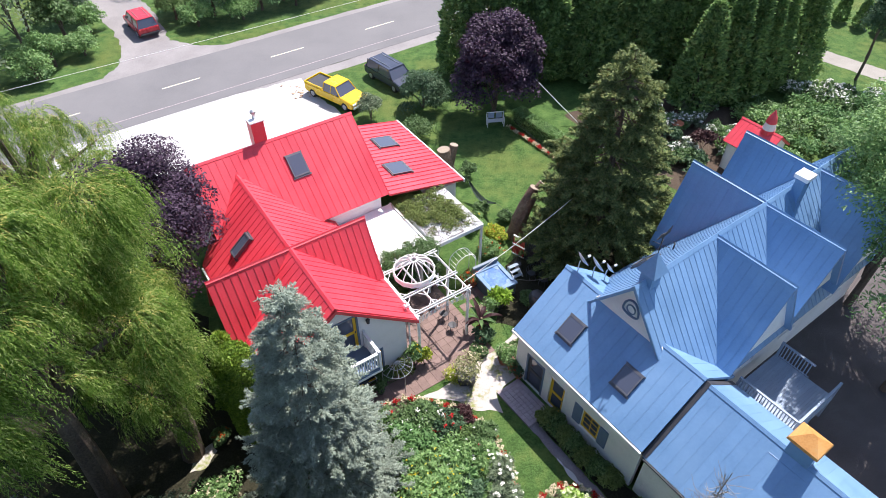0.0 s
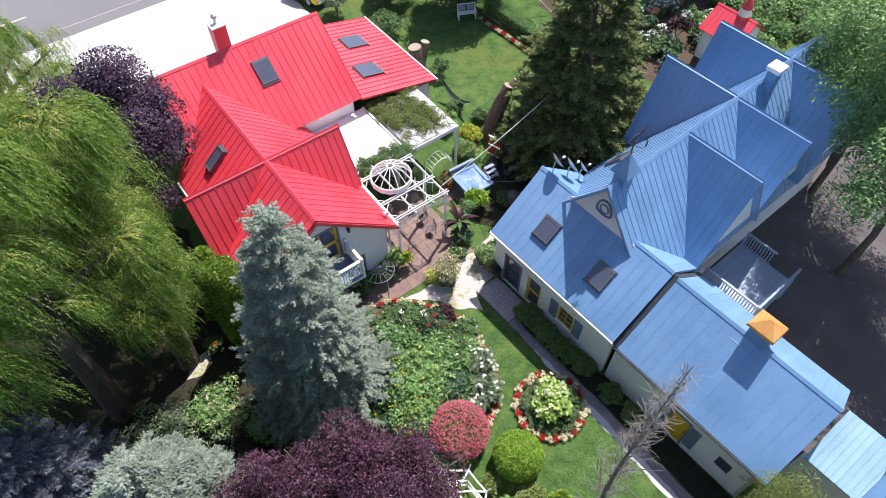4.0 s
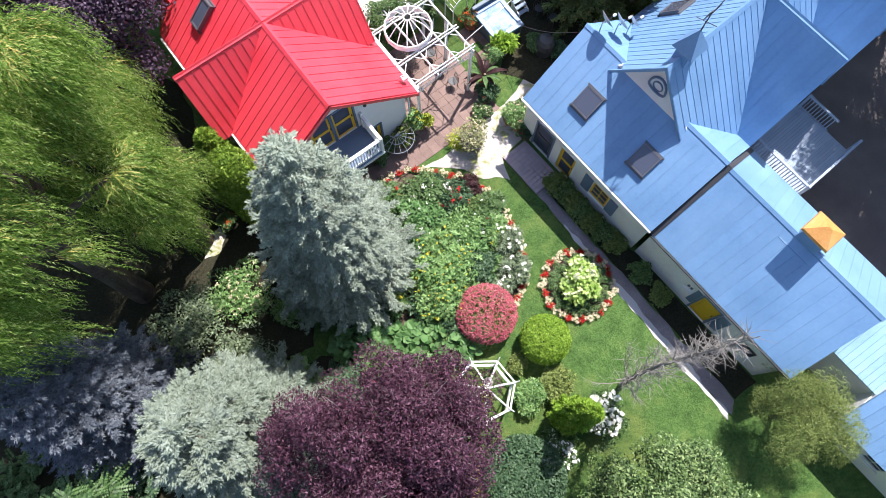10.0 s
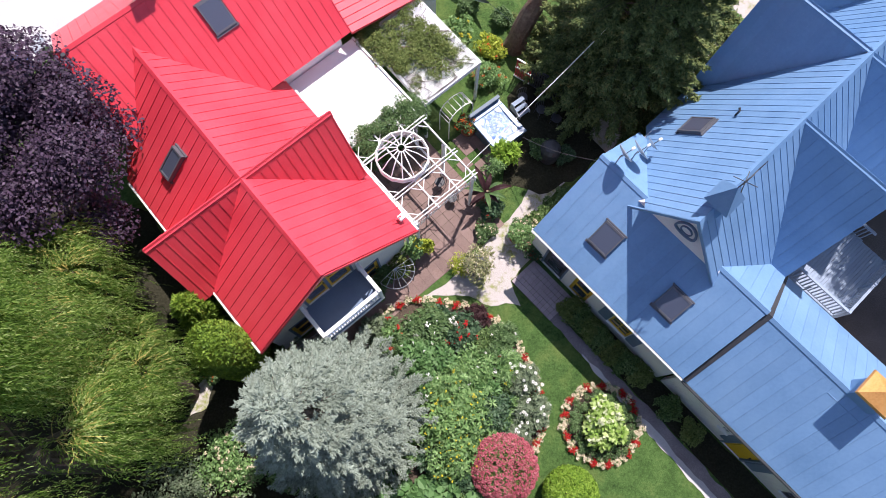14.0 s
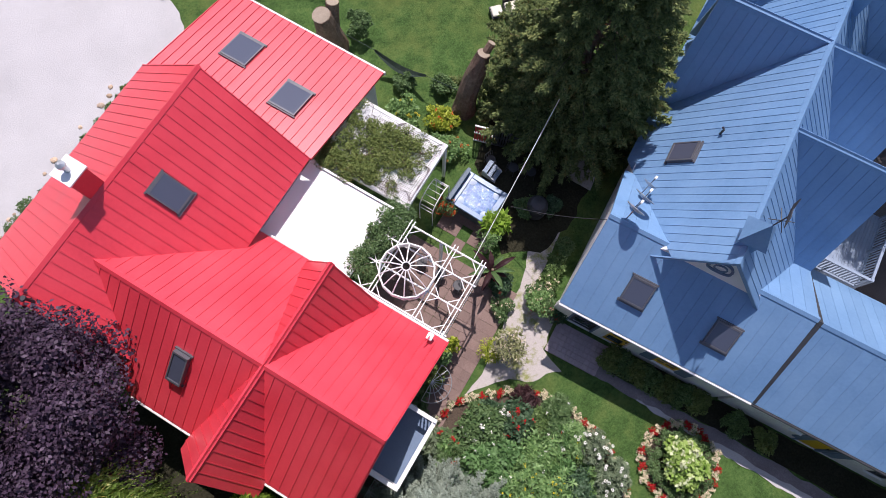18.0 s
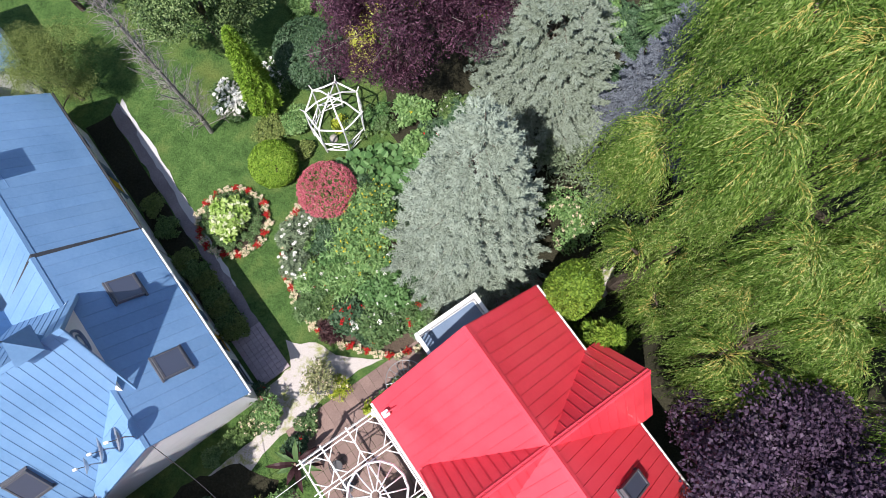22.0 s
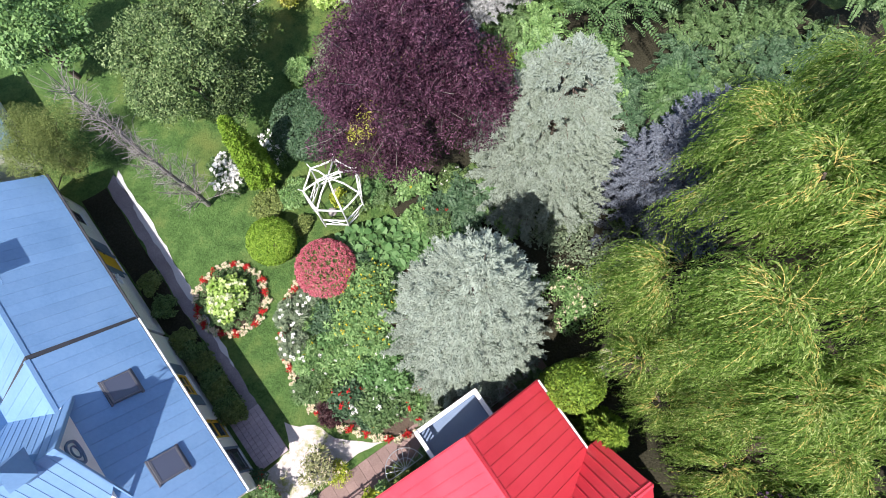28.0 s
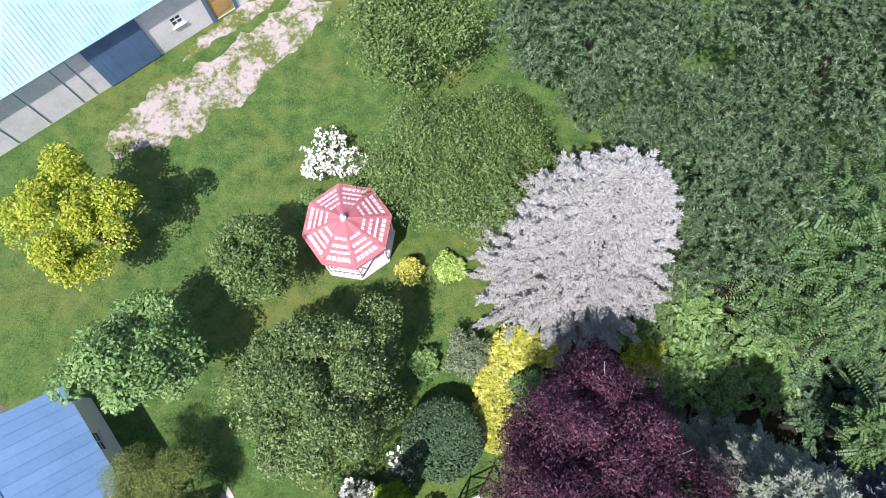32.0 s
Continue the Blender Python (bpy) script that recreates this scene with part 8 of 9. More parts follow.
# ---- gazebo frame ----
gz = thing("rustic_gazebo", "open white rustic gazebo frame of peeled poles", "gazebo", 1.22, 7.2, 0, 10)
rng = np.random.default_rng(5)
for k in range(7):
    a, b = 2 * math.pi * k / 7, 2 * math.pi * (k + 1) / 7
    pa, pb = (1.15 * math.cos(a), 1.15 * math.sin(a)), (1.15 * math.cos(b), 1.15 * math.sin(b))
    part("post", tube(B(), [(*pa, 0), (pa[0] * 1.03 + rng.normal() * 0.02, pa[1] * 1.03, 1.1), (*pa, 2.15)], [0.045, 0.04, 0.035], 6), M_WHITE, gz)
    part("finial", tube(B(), [(*pa, 2.15), (pa[0] * 1.12, pa[1] * 1.12, 2.38)], [0.03, 0.018], 5), M_WHITE, gz)
    part("top_rail", tube(B(), [(*pa, 2.1), ((pa[0] + pb[0]) / 2, (pa[1] + pb[1]) / 2, 2.06 + rng.normal() * 0.03), (*pb, 2.1)], 0.036, 6), M_WHITE, gz)
    part("rafter", tube(B(), [(*pa, 2.12), (pa[0] * 0.5 + rng.normal() * 0.04, pa[1] * 0.5, 2.72), (0.05 * math.cos(a), 0.05 * math.sin(a), 3.0)], [0.04, 0.038, 0.03], 6), M_WHITE, gz)
    if k != 4:
        for z in (0.25, 0.85):
            part("rail", tube(B(), [(*pa, z), (*pb, z)], 0.026, 5), M_WHITE, gz)
        part("cross_pole", tube(B(), [(*pa, 0.25), (*pb, 0.85)], 0.02, 5), M_WHITE, gz)
        part("cross_pole", tube(B(), [(*pa, 0.85), (*pb, 0.25)], 0.02, 5), M_WHITE, gz)
part("finial", tube(B(), [(0, 0, 2.95), (0, 0, 3.3)], [0.05, 0.02], 6), M_WHITE, gz)
bush("gazebo_plant", "yellow green plants inside the gazebo", 1.27, 7.05, 0.5, 0.6, L_YGREEN, 540, 14, 70, 0.1)
for k, (dx, dy, r) in enumerate(((0.3, 0.4, 0.2), (-0.35, 0.1, 0.16), (0.1, -0.5, 0.18))):
    bm = bmesh.new()
    bmesh.ops.create_icosphere(bm, subdivisions=2, radius=r)
    for v in bm.verts:
        v.co *= 1 + 0.25 * noise.noise(v.co * 6 + Vector((k, 0, 0)))
        v.co.z *= 0.6
    solid("boulder", bm, M_STONE, "grey field stone inside the gazebo", "stone", 1.22 + dx, 7.2 + dy, r * 0.35, 0, "gazebo stones")

# ---- pink pavilion ----
pav = thing("garden_pavilion", "eight-sided pavilion with a faded pink patterned canvas roof", "pavilion", 6.05, -4.3, 0, 12)
PR, PE_, PA = 1.82, 2.2, 3.2
for k in range(8):
    a, b = 2 * math.pi * k / 8, 2 * math.pi * (k + 1) / 8
    pa, pb = Vector((PR * math.cos(a), PR * math.sin(a), PE_)), Vector((PR * math.cos(b), PR * math.sin(b), PE_))
    top = Vector((0, 0, PA))
    bm = B()
    rows = []
    for f in (0, 0.33, 0.66, 0.97):
        sag = -0.05 * math.sin(math.pi * f)
        rows.append([bm.verts.new(pa.lerp(top, f) + Vector((0, 0, 0))), bm.verts.new(((pa + pb) / 2).lerp(top, f) + Vector((0, 0, sag))), bm.verts.new(pb.lerp(top, f))])
    for p0, p1 in zip(rows, rows[1:]):
        bm.faces.new((p0[0], p0[1], p1[1], p1[0]))
        bm.faces.new((p0[1], p0[2], p1[2], p1[1]))
    bmesh.ops.solidify(bm, geom=bm.faces[:], thickness=0.012)
    pan = part("roof_panel", bm, M_PINK, pav)
    nrm = (pb - pa).cross(top - pa).normalized()
    for f0, f1, cut in ((0.10, 0.19, 5), (0.26, 0.31, 0), (0.38, 0.45, 4), (0.54, 0.60, 3)):
        n1 = cut or 1
        for i in range(n1):
            g0, g1 = 0.10 + 0.80 * i / n1, 0.10 + 0.80 * (i + (0.78 if cut else 1.0)) / n1
            pts = [pa.lerp(pb, g0).lerp(top, f0), pa.lerp(pb, g1).lerp(top, f0), pa.lerp(pb, g1).lerp(top, f1), pa.lerp(pb, g0).lerp(top, f1)]
            part("pale_patch", slab(B(), [p0 + nrm * 0.012 for p0 in pts], nrm * 0.004), M_LILAC, pan)
    part("valance", slab(B(), [pa, pb, pb - Vector((0, 0, 0.2)), pa - Vector((0, 0, 0.2))], nrm * 0.01), M_PINK, pav)
    part("post", tube(B(), [(pa.x * 0.93, pa.y * 0.93, 0.1), (pa.x * 0.93, pa.y * 0.93, PE_ + 0.02)], 0.045, 8), M_WHITE, pav)
    if k not in (2,):
        qa, qb = pa * 0.93, pb * 0.93
        for z in (0.35, 0.9):
            part("rail", tube(B(), [(qa.x, qa.y, z), (qb.x, qb.y, z)], 0.03, 6), M_WHITE, pav)
        for i in range(1, 7):
            q = qa.lerp(qb, i / 7)
            part("baluster", box(B(), q.x - 0.02, q.y - 0.02, 0.35, q.x + 0.02, q.y + 0.02, 0.9), M_WHITE, pav)
part("finial", lathe(B(), [(0.14, PA - 0.08), (0.12, PA + 0.1), (0.05, PA + 0.14), (0.08, PA + 0.24), (0.02, PA + 0.34)], 10), M_WHITE, pav)
part("floor_deck", lathe(B(), [(1.78, 0.0), (1.78, 0.12)], 8), M_BOARD, pav, "grey white board floor")

# ---- hot tub ----
tub = thing("hot_tub", "square hot tub with bubbling pale blue water and raised cover", "hot tub", 3.26, 23.9, 0, 31)
part("cabinet", box(B(), -0.74, -0.9, 0, 0.74, 0.9, 0.78, 0.03), M_TUBSIDE, tub)
rim = B()
for x0, y0, x1, y1 in ((-0.8, -0.96, 0.8, -0.72), (-0.8, 0.66, 0.8, 0.96), (-0.8, -0.72, -0.58, 0.66), (0.58, -0.72, 0.8, 0.66)):
    box(rim, x0, y0, 0.78, x1, y1, 0.9, 0.02)
part("shell", rim, M_TUB, tub, "pale blue moulded tub rim")
part("water", box(B(), -0.6, -0.75, 0.78, 0.6, 0.7, 0.84), M_WATER, tub, "foaming pale blue water")
for sx, sy in ((-0.5, -0.62), (0.5, -0.62), (0.5, 0.56), (-0.5, 0.56)):
    part("seat_corner", lathe(B(), [(0.2, 0.70), (0.18, 0.858), (0.05, 0.862)], 12, sx, sy), M_TUB, tub)
cv = box(B(), -0.8, -0.08, 0, 0.8, 0.08, 0.62, 0.02)
cv.transform(pose(0, 1.06, 0.55, 14))
cvr = part("cover", cv, M_COVER, tub, "folded slate blue vinyl cover")
for sx in (-0.75, 0.75):
    part("cover_arm", tube(B(), [(sx * 1.08, 0.5, 0.6), (sx * 1.08, 1.05, 0.75)], 0.02, 6), M_GALV, tub)

# ---- screens, chairs and clutter beside the tub ----
for k, (x, y, a, m1, lb) in enumerate(((4.75, 26.35, 50, M_REDCLOTH, "red painted garden screen leaning by the trunk"), (5.35, 25.85, 50, M_DARK, "dark slatted garden screen"), (5.95, 25.2, 50, M_DARK, "dark slatted garden screen by the tub"))):
    s = thing("garden_screen", lb, "screen", x, y, 0, a - 90, "screens by the tub")
    for z in (0.05, 0.75, 1.35):
        part("screen_rail", box(B(), -0.4, -0.03, z, 0.4, 0.03, z + 0.07), M_DARK if m1 is M_DARK else M_WHITE, s)
    for i in range(7):
        part("slat", box(B(), -0.38 + 0.11 * i, -0.02, 0.08, -0.31 + 0.11 * i, 0.02, 1.4), m1, s)
for k, (x, y, a) in enumerate(((5.3, 24.6, 200), (5.9, 24.1, 230), (4.6, 25.3, 190), (*rl(6.25, -2.45), 120), (*rl(6.3, -1.55), 130), (*rl(6.2, -3.3), 110))):
    c = thing("garden_chair", "dark iron garden chair with pierced back", "chair", x, y, 0, a, "iron garden chairs")
    part("seat", lathe(B(), [(0.2, 0.43), (0.22, 0.45), (0.2, 0.46)], 12), M_DARK, c)
    for sx in (-0.16, 0.16):
        for sy in (-0.16, 0.16):
            part("leg", tube(B(), [(sx * 1.2, sy * 1.2, 0), (sx, sy, 0.44)], 0.014, 5), M_DARK, c)
    part("back_hoop", tube(B(), [(-0.2, -0.18, 0.45)] + [(-0.2 * math.cos(math.pi * i / 8), -0.2, 0.7 + 0.2 * math.sin(math.pi * i / 8)) for i in range(9)] + [(0.2, -0.18, 0.45)], 0.016, 5), M_DARK, c)
    for i in range(3):
        part("back_rod", tube(B(), [(-0.1 + 0.1 * i, -0.19, 0.45), (-0.1 + 0.1 * i, -0.2, 0.88)], 0.012, 5), M_DARK, c)
step = thing("tub_steps", "grey blue slatted steps beside the hot tub", "steps", 4.45, 24.9, 0, 31)
for i in range(3):
    for j in range(4):
        part("slat", box(B(), -0.3, -0.35 + 0.22 * i + 0.05 * j, 0.18 * (i + 1) - 0.03, 0.3, -0.31 + 0.22 * i + 0.05 * j, 0.18 * (i + 1)), M_DECK, step)
for sx in (-0.3, 0.26):
    bm = B()
    slab(bm, [(sx, -0.36, 0), (sx, -0.36, 0.15), (sx, 0.3, 0.51), (sx, 0.3, 0)], (0.04, 0, 0))
    part("side", bm, M_WHITE, step)
bar = thing("barbecue", "dark covered barbecue in the shade", "barbecue", 5.35, 22.6, 0, 36)
part("cover", lathe(B(), [(0.42, 0.0), (0.46, 0.5), (0.42, 0.8), (0.3, 0.98), (0.05, 1.05)], 14), M_DARK, bar)
# bicycle by the house wall
bx, by = rl(1.0, -4.25)
bike = thing("bicycle", "old dark bicycle leaning by the house wall", "bicycle", bx, by, 0, 28)
for wx in (-0.5, 0.5):
    w = part("wheel", tube(B(), [(wx + 0.32 * math.cos(2 * math.pi * i / 20), 0, 0.33 + 0.32 * math.sin(2 * math.pi * i / 20)) for i in range(21)], 0.02, 6), M_TYRE, bike)
    for i in range(6):
        part("spoke", tube(B(), [(wx, 0, 0.33), (wx + 0.31 * math.cos(math.pi * i / 3), 0, 0.33 + 0.31 * math.sin(math.pi * i / 3))], 0.004, 3), M_GALV, w)
for pts in ([(-0.5, 0, 0.33), (-0.15, 0, 0.85)], [(-0.15, 0, 0.3), (-0.18, 0, 0.92)], [(-0.15, 0, 0.3), (0.35, 0, 0.8)], [(-0.16, 0, 0.82), (0.36, 0, 0.85)], [(0.5, 0, 0.33), (0.33, 0, 0.98)], [(-0.5, 0, 0.33), (-0.15, 0, 0.3)]):
    part("frame_tube", tube(B(), pts, 0.018, 6), M_DARK, bike)
part("saddle", box(B(), -0.3, -0.06, 0.92, -0.06, 0.06, 0.97, 0.02), M_DARK, bike)
part("handlebar", tube(B(), [(0.25, -0.25, 1.02), (0.34, 0, 0.99), (0.25, 0.25, 1.02)], 0.014, 6), M_GALV, bike)

# ---- back lawn furniture ----
bench = thing("garden_bench", "white garden bench with two backrest panels", "bench", 4.35, 39.5, 0, 8)
for i in range(4):
    part("seat_slat", box(B(), -0.65, -0.05 + 0.11 * i, 0.42, 0.65, 0.04 + 0.11 * i, 0.45), M_WHITE, bench)
for sx in (-0.62, 0.56):
    part("leg", box(B(), sx, -0.05, 0, sx + 0.06, 0.01, 0.62), M_WHITE, bench)
    part("leg", box(B(), sx, 0.34, 0, sx + 0.06, 0.40, 0.9), M_WHITE, bench)
    part("armrest", box(B(), sx, -0.05, 0.62, sx + 0.06, 0.4, 0.66), M_WHITE, bench)
for sx in (-0.5, 0.06):
    part("back_panel", box(B(), sx, 0.36, 0.5, sx + 0.44, 0.40, 0.95, 0.01), M_DECK, bench)
part("back_rail", box(B(), -0.62, 0.36, 0.95, 0.62, 0.40, 1.0), M_WHITE, bench)
lo = thing("lounge_chair", "low garden armchair with cream cushions and a matching footstool", "lounger", 8.85, 31.6, 0, -100)
part("seat_cushion", box(B(), -0.28, -0.30, 0.34, 0.28, 0.28, 0.44, 0.03), M_CREAM, lo)
bk = box(B(), -0.28, 0, 0, 0.28, 0.62, 0.1, 0.03)
bk.transform(pose(0, 0.27, 0.42, 58))
part("back_cushion", bk, M_CREAM, lo)
part("foot_cushion", box(B(), -0.27, -0.95, 0.30, 0.27, -0.46, 0.39, 0.03), M_CREAM, lo)
part("foot_frame", box(B(), -0.31, -0.99, 0.20, 0.31, -0.42, 0.30, 0.01), M_DARK, lo)
part("seat_frame", box(B(), -0.34, -0.34, 0.22, 0.34, 0.36, 0.34, 0.01), M_DARK, lo)
for sx in (-0.40, 0.32):
    part("armrest", box(B(), sx, -0.34, 0.34, sx + 0.08, 0.38, 0.58, 0.02), M_DARK, lo)
for sx, sy in ((-0.32, -0.32), (0.28, -0.32), (-0.32, 0.30), (0.28, 0.30), (-0.29, -0.97), (0.25, -0.97), (-0.29, -0.48), (0.25, -0.48)):
    part("leg", box(B(), sx, sy, 0, sx + 0.04, sy + 0.04, 0.22), M_DARK, lo)
ham = thing("hammock", "dark green hammock slung between two trunks", "hammock", 0, 0)
h0, h1 = Vector((4.6, 28.4, 1.2)), Vector((1.2, 33.0, 1.35))
bm = B()
rows = []
for i in range(13):
    f = i / 12
    c = h0.lerp(h1, 0.28 + 0.44 * f) - Vector((0, 0, 0.55 * math.sin(math.pi * f) + 0.12))
    s = Vector((0.80, 0.58, 0.1)) * (0.05 + 0.13 * math.sin(math.pi * f))
    rows.append([bm.verts.new(c - s), bm.verts.new(c - Vector((0, 0, 0.08))), bm.verts.new(c + s)])
for p0, p1 in zip(rows, rows[1:]):
    bm.faces.new((p0[0], p0[1], p1[1], p1[0]))
    bm.faces.new((p0[1], p0[2], p1[2], p1[1]))
bmesh.ops.solidify(bm, geom=bm.faces[:], thickness=0.015)
part("cloth", bm, M_HAMMOCK, ham)
for a, f in ((h0, 0.28), (h1, 0.72)):
    part("rope", tube(B(), [a, h0.lerp(h1, f) - Vector((0, 0, 0.12))], 0.012, 5), M_HAMMOCK, ham)


def hedge(label, p, q, w, h, seed, n=6000):
    """A clipped hedge: leaves on the skin of a long block, over a twiggy core."""
    rng = np.random.default_rng(seed)
    d = Vector((q[0] - p[0], q[1] - p[1], 0))
    ln = d.length
    t = thing("clipped_hedge", label, "hedge", p[0], p[1], 0, math.degrees(math.atan2(d.y, d.x)), "clipped hedges")
    part("twig_core", box(B(), 0.1, -w / 2 + 0.1, 0, ln - 0.1, w / 2 - 0.1, h - 0.12), M_SHADED_LITTER, t)
    face = rng.choice(4, size=n, p=[0.46, 0.24, 0.24, 0.06])
    x, y, z = rng.random(n) * ln, (rng.random(n) - 0.5) * w, rng.random(n) * h
    N = np.zeros((n, 3))
    for k, (ax, val, nv) in enumerate(((2, h, (0, 0, 1)), (1, -w / 2, (0, -1, 0)), (1, w / 2, (0, 1, 0)), (0, 0, (-1, 0, 0)))):
        s = face == k
        N[s] = nv
        if ax == 2:
            z[s] = val
        elif ax == 1:
            y[s] = val
        else:
            x[s] = np.where(rng.random(s.sum()) < 0.5, 0, ln)
    P = np.stack([x, y, z], 1) + rng.normal(size=(n, 3)) * 0.025
    P[:, 2] = np.maximum(P[:, 2], 0.02)
    N = unit(N + rng.normal(size=(n, 3)) * 0.5)
    D = unit(np.cross(N, rand_dirs(rng, n)) + N * 0.5)
    s = 0.085 * (0.6 + 0.8 * rng.random(n))
    part("foliage", quad_mesh("foliage", leaf_quads(P, D, N, s, s * 0.6)), L_FRESH, t)
    return t


hedge("clipped bright green hedge behind the flower edging", (5.9, 40.4), (9.5, 35.35), 0.9, 0.95, 601, 15000)
hedge("short clipped green hedge in the back garden", (10.4, 33.45), (12.2, 30.5), 0.85, 0.85, 602, 9000)
hedge("clipped hedge beside the blue-roofed house", (12.6, 30.3), (14.6, 27.4), 0.9, 0.8, 603, 7000)
rng = np.random.default_rng(33)
bm = bmesh.new()
bmesh.ops.create_icosphere(bm, subdivisions=2, radius=0.17)
for v in bm.verts:
    v.co *= 1 + 0.3 * noise.noise(v.co * 7)
    v.co.z = v.co.z * 0.6
stone = solid("loose_stone", bm, M_ROCK, "rounded tan stone at the edge of the parking area", "stone", -8.2, 44.4, 0.05, 0, "loose stones")
for (x0, y0), (x1, y1), n1 in (((5.3, 39.3), (9.05, 34.15), 27), ((9.69, 33.14), (10.95, 31.0), 11), ((12.2, 29.6), (13.6, 27.6), 10)):
    for i in range(n1):
        copy_thing(begonia[(i // 2 + i) % 2], pose(x0 + (x1 - x0) * i / n1 + rng.normal() * 0.02, y0 + (y1 - y0) * i / n1 + rng.normal() * 0.02, 0.012, 0, 0, rng.random() * 360))

# ---- back garden beds ----
back = []
for i in range(46):
    f = rng.random()
    back.append((12.5 + 9.5 * rng.random(), 33.5 + 9 * rng.random(), 0.5 + 0.5 * rng.random(), 0.5 + 0.5 * rng.random(), (L_FRESH, L_GREEN, L_SAGE, L_DEEP)[i % 4], (None, None, F_WHITE, None, None)[i % 5]))
for i in range(44):
    back.append((22.2 + 13 * rng.random(), 34.5 + 7.5 * rng.random(), 0.9 + 0.5 * rng.random(), 0.6 + 0.5 * rng.random(), (L_FRESH, L_FRESH, L_GREEN, L_BROAD, L_FRESH)[i % 5], None))
for i in range(14):
    back.append((26.5 + 7.0 * i / 14 + rng.normal() * 0.5, 44.0 - 2.6 * i / 14 + rng.normal() * 0.5, 0.8, 1.1, L_GREEN, F_WHITE))
for i in range(8):
    back.append((16.5 + 4.5 * i / 8, 38.6 + rng.normal() * 0.8, 0.6, 0.8, L_SAGE, F_WHITE))
back += [(18.0, 36.3, 1.0, 1.5, L_MAROON, None), (23.2, 43.3, 1.1, 1.4, L_SAGE, None), (14.8, 36.2, 0.5, 0.6, L_FRESH, None), (28.5, 30.5, 1.6, 1.6, L_FRESH, None), (25.5, 31.5, 1.4, 1.3, L_FRESH, None), (31.5, 32.5, 1.8, 2.0, L_GREEN, None), (35, 36, 2, 2.2, L_GREEN, None), (27, 27.5, 1.6, 1.6, L_GREEN, None)]
for i in range(10):
    back.append((10.5 + 2.2 * rng.random(), 36.5 + 5 * rng.random(), 0.6, 0.5, (L_FRESH, L_SAGE)[i % 2], (F_ORANGE, F_WHITE, None)[i % 3]))
for i, (x, y, r, h, m1, fm) in enumerate(back):
    bush("garden_perennial" if not fm else "flowering_perennial", "leafy green plant in the back garden beds" if not fm else "flowering plant in the back garden beds", x, y, r, h, m1, 700 + i, 14, 42, 0.19, "plant", "back garden plants", flowers=fm, fl_n=26 if fm is F_WHITE else 10, fl=0.10)
bb = thing("birdbath", "terracotta bowl on a pedestal in the back garden", "birdbath", 16.9, 38.7)
part("pedestal", lathe(B(), [(0.2, 0), (0.1, 0.2), (0.08, 0.6)], 12), M_STONE, bb)
part("bowl", lathe(B(), [(0.1, 0.6), (0.42, 0.72), (0.45, 0.78), (0.36, 0.75), (0.05, 0.68)], 16), M_TERRA, bb)

# ---- vehicles ----


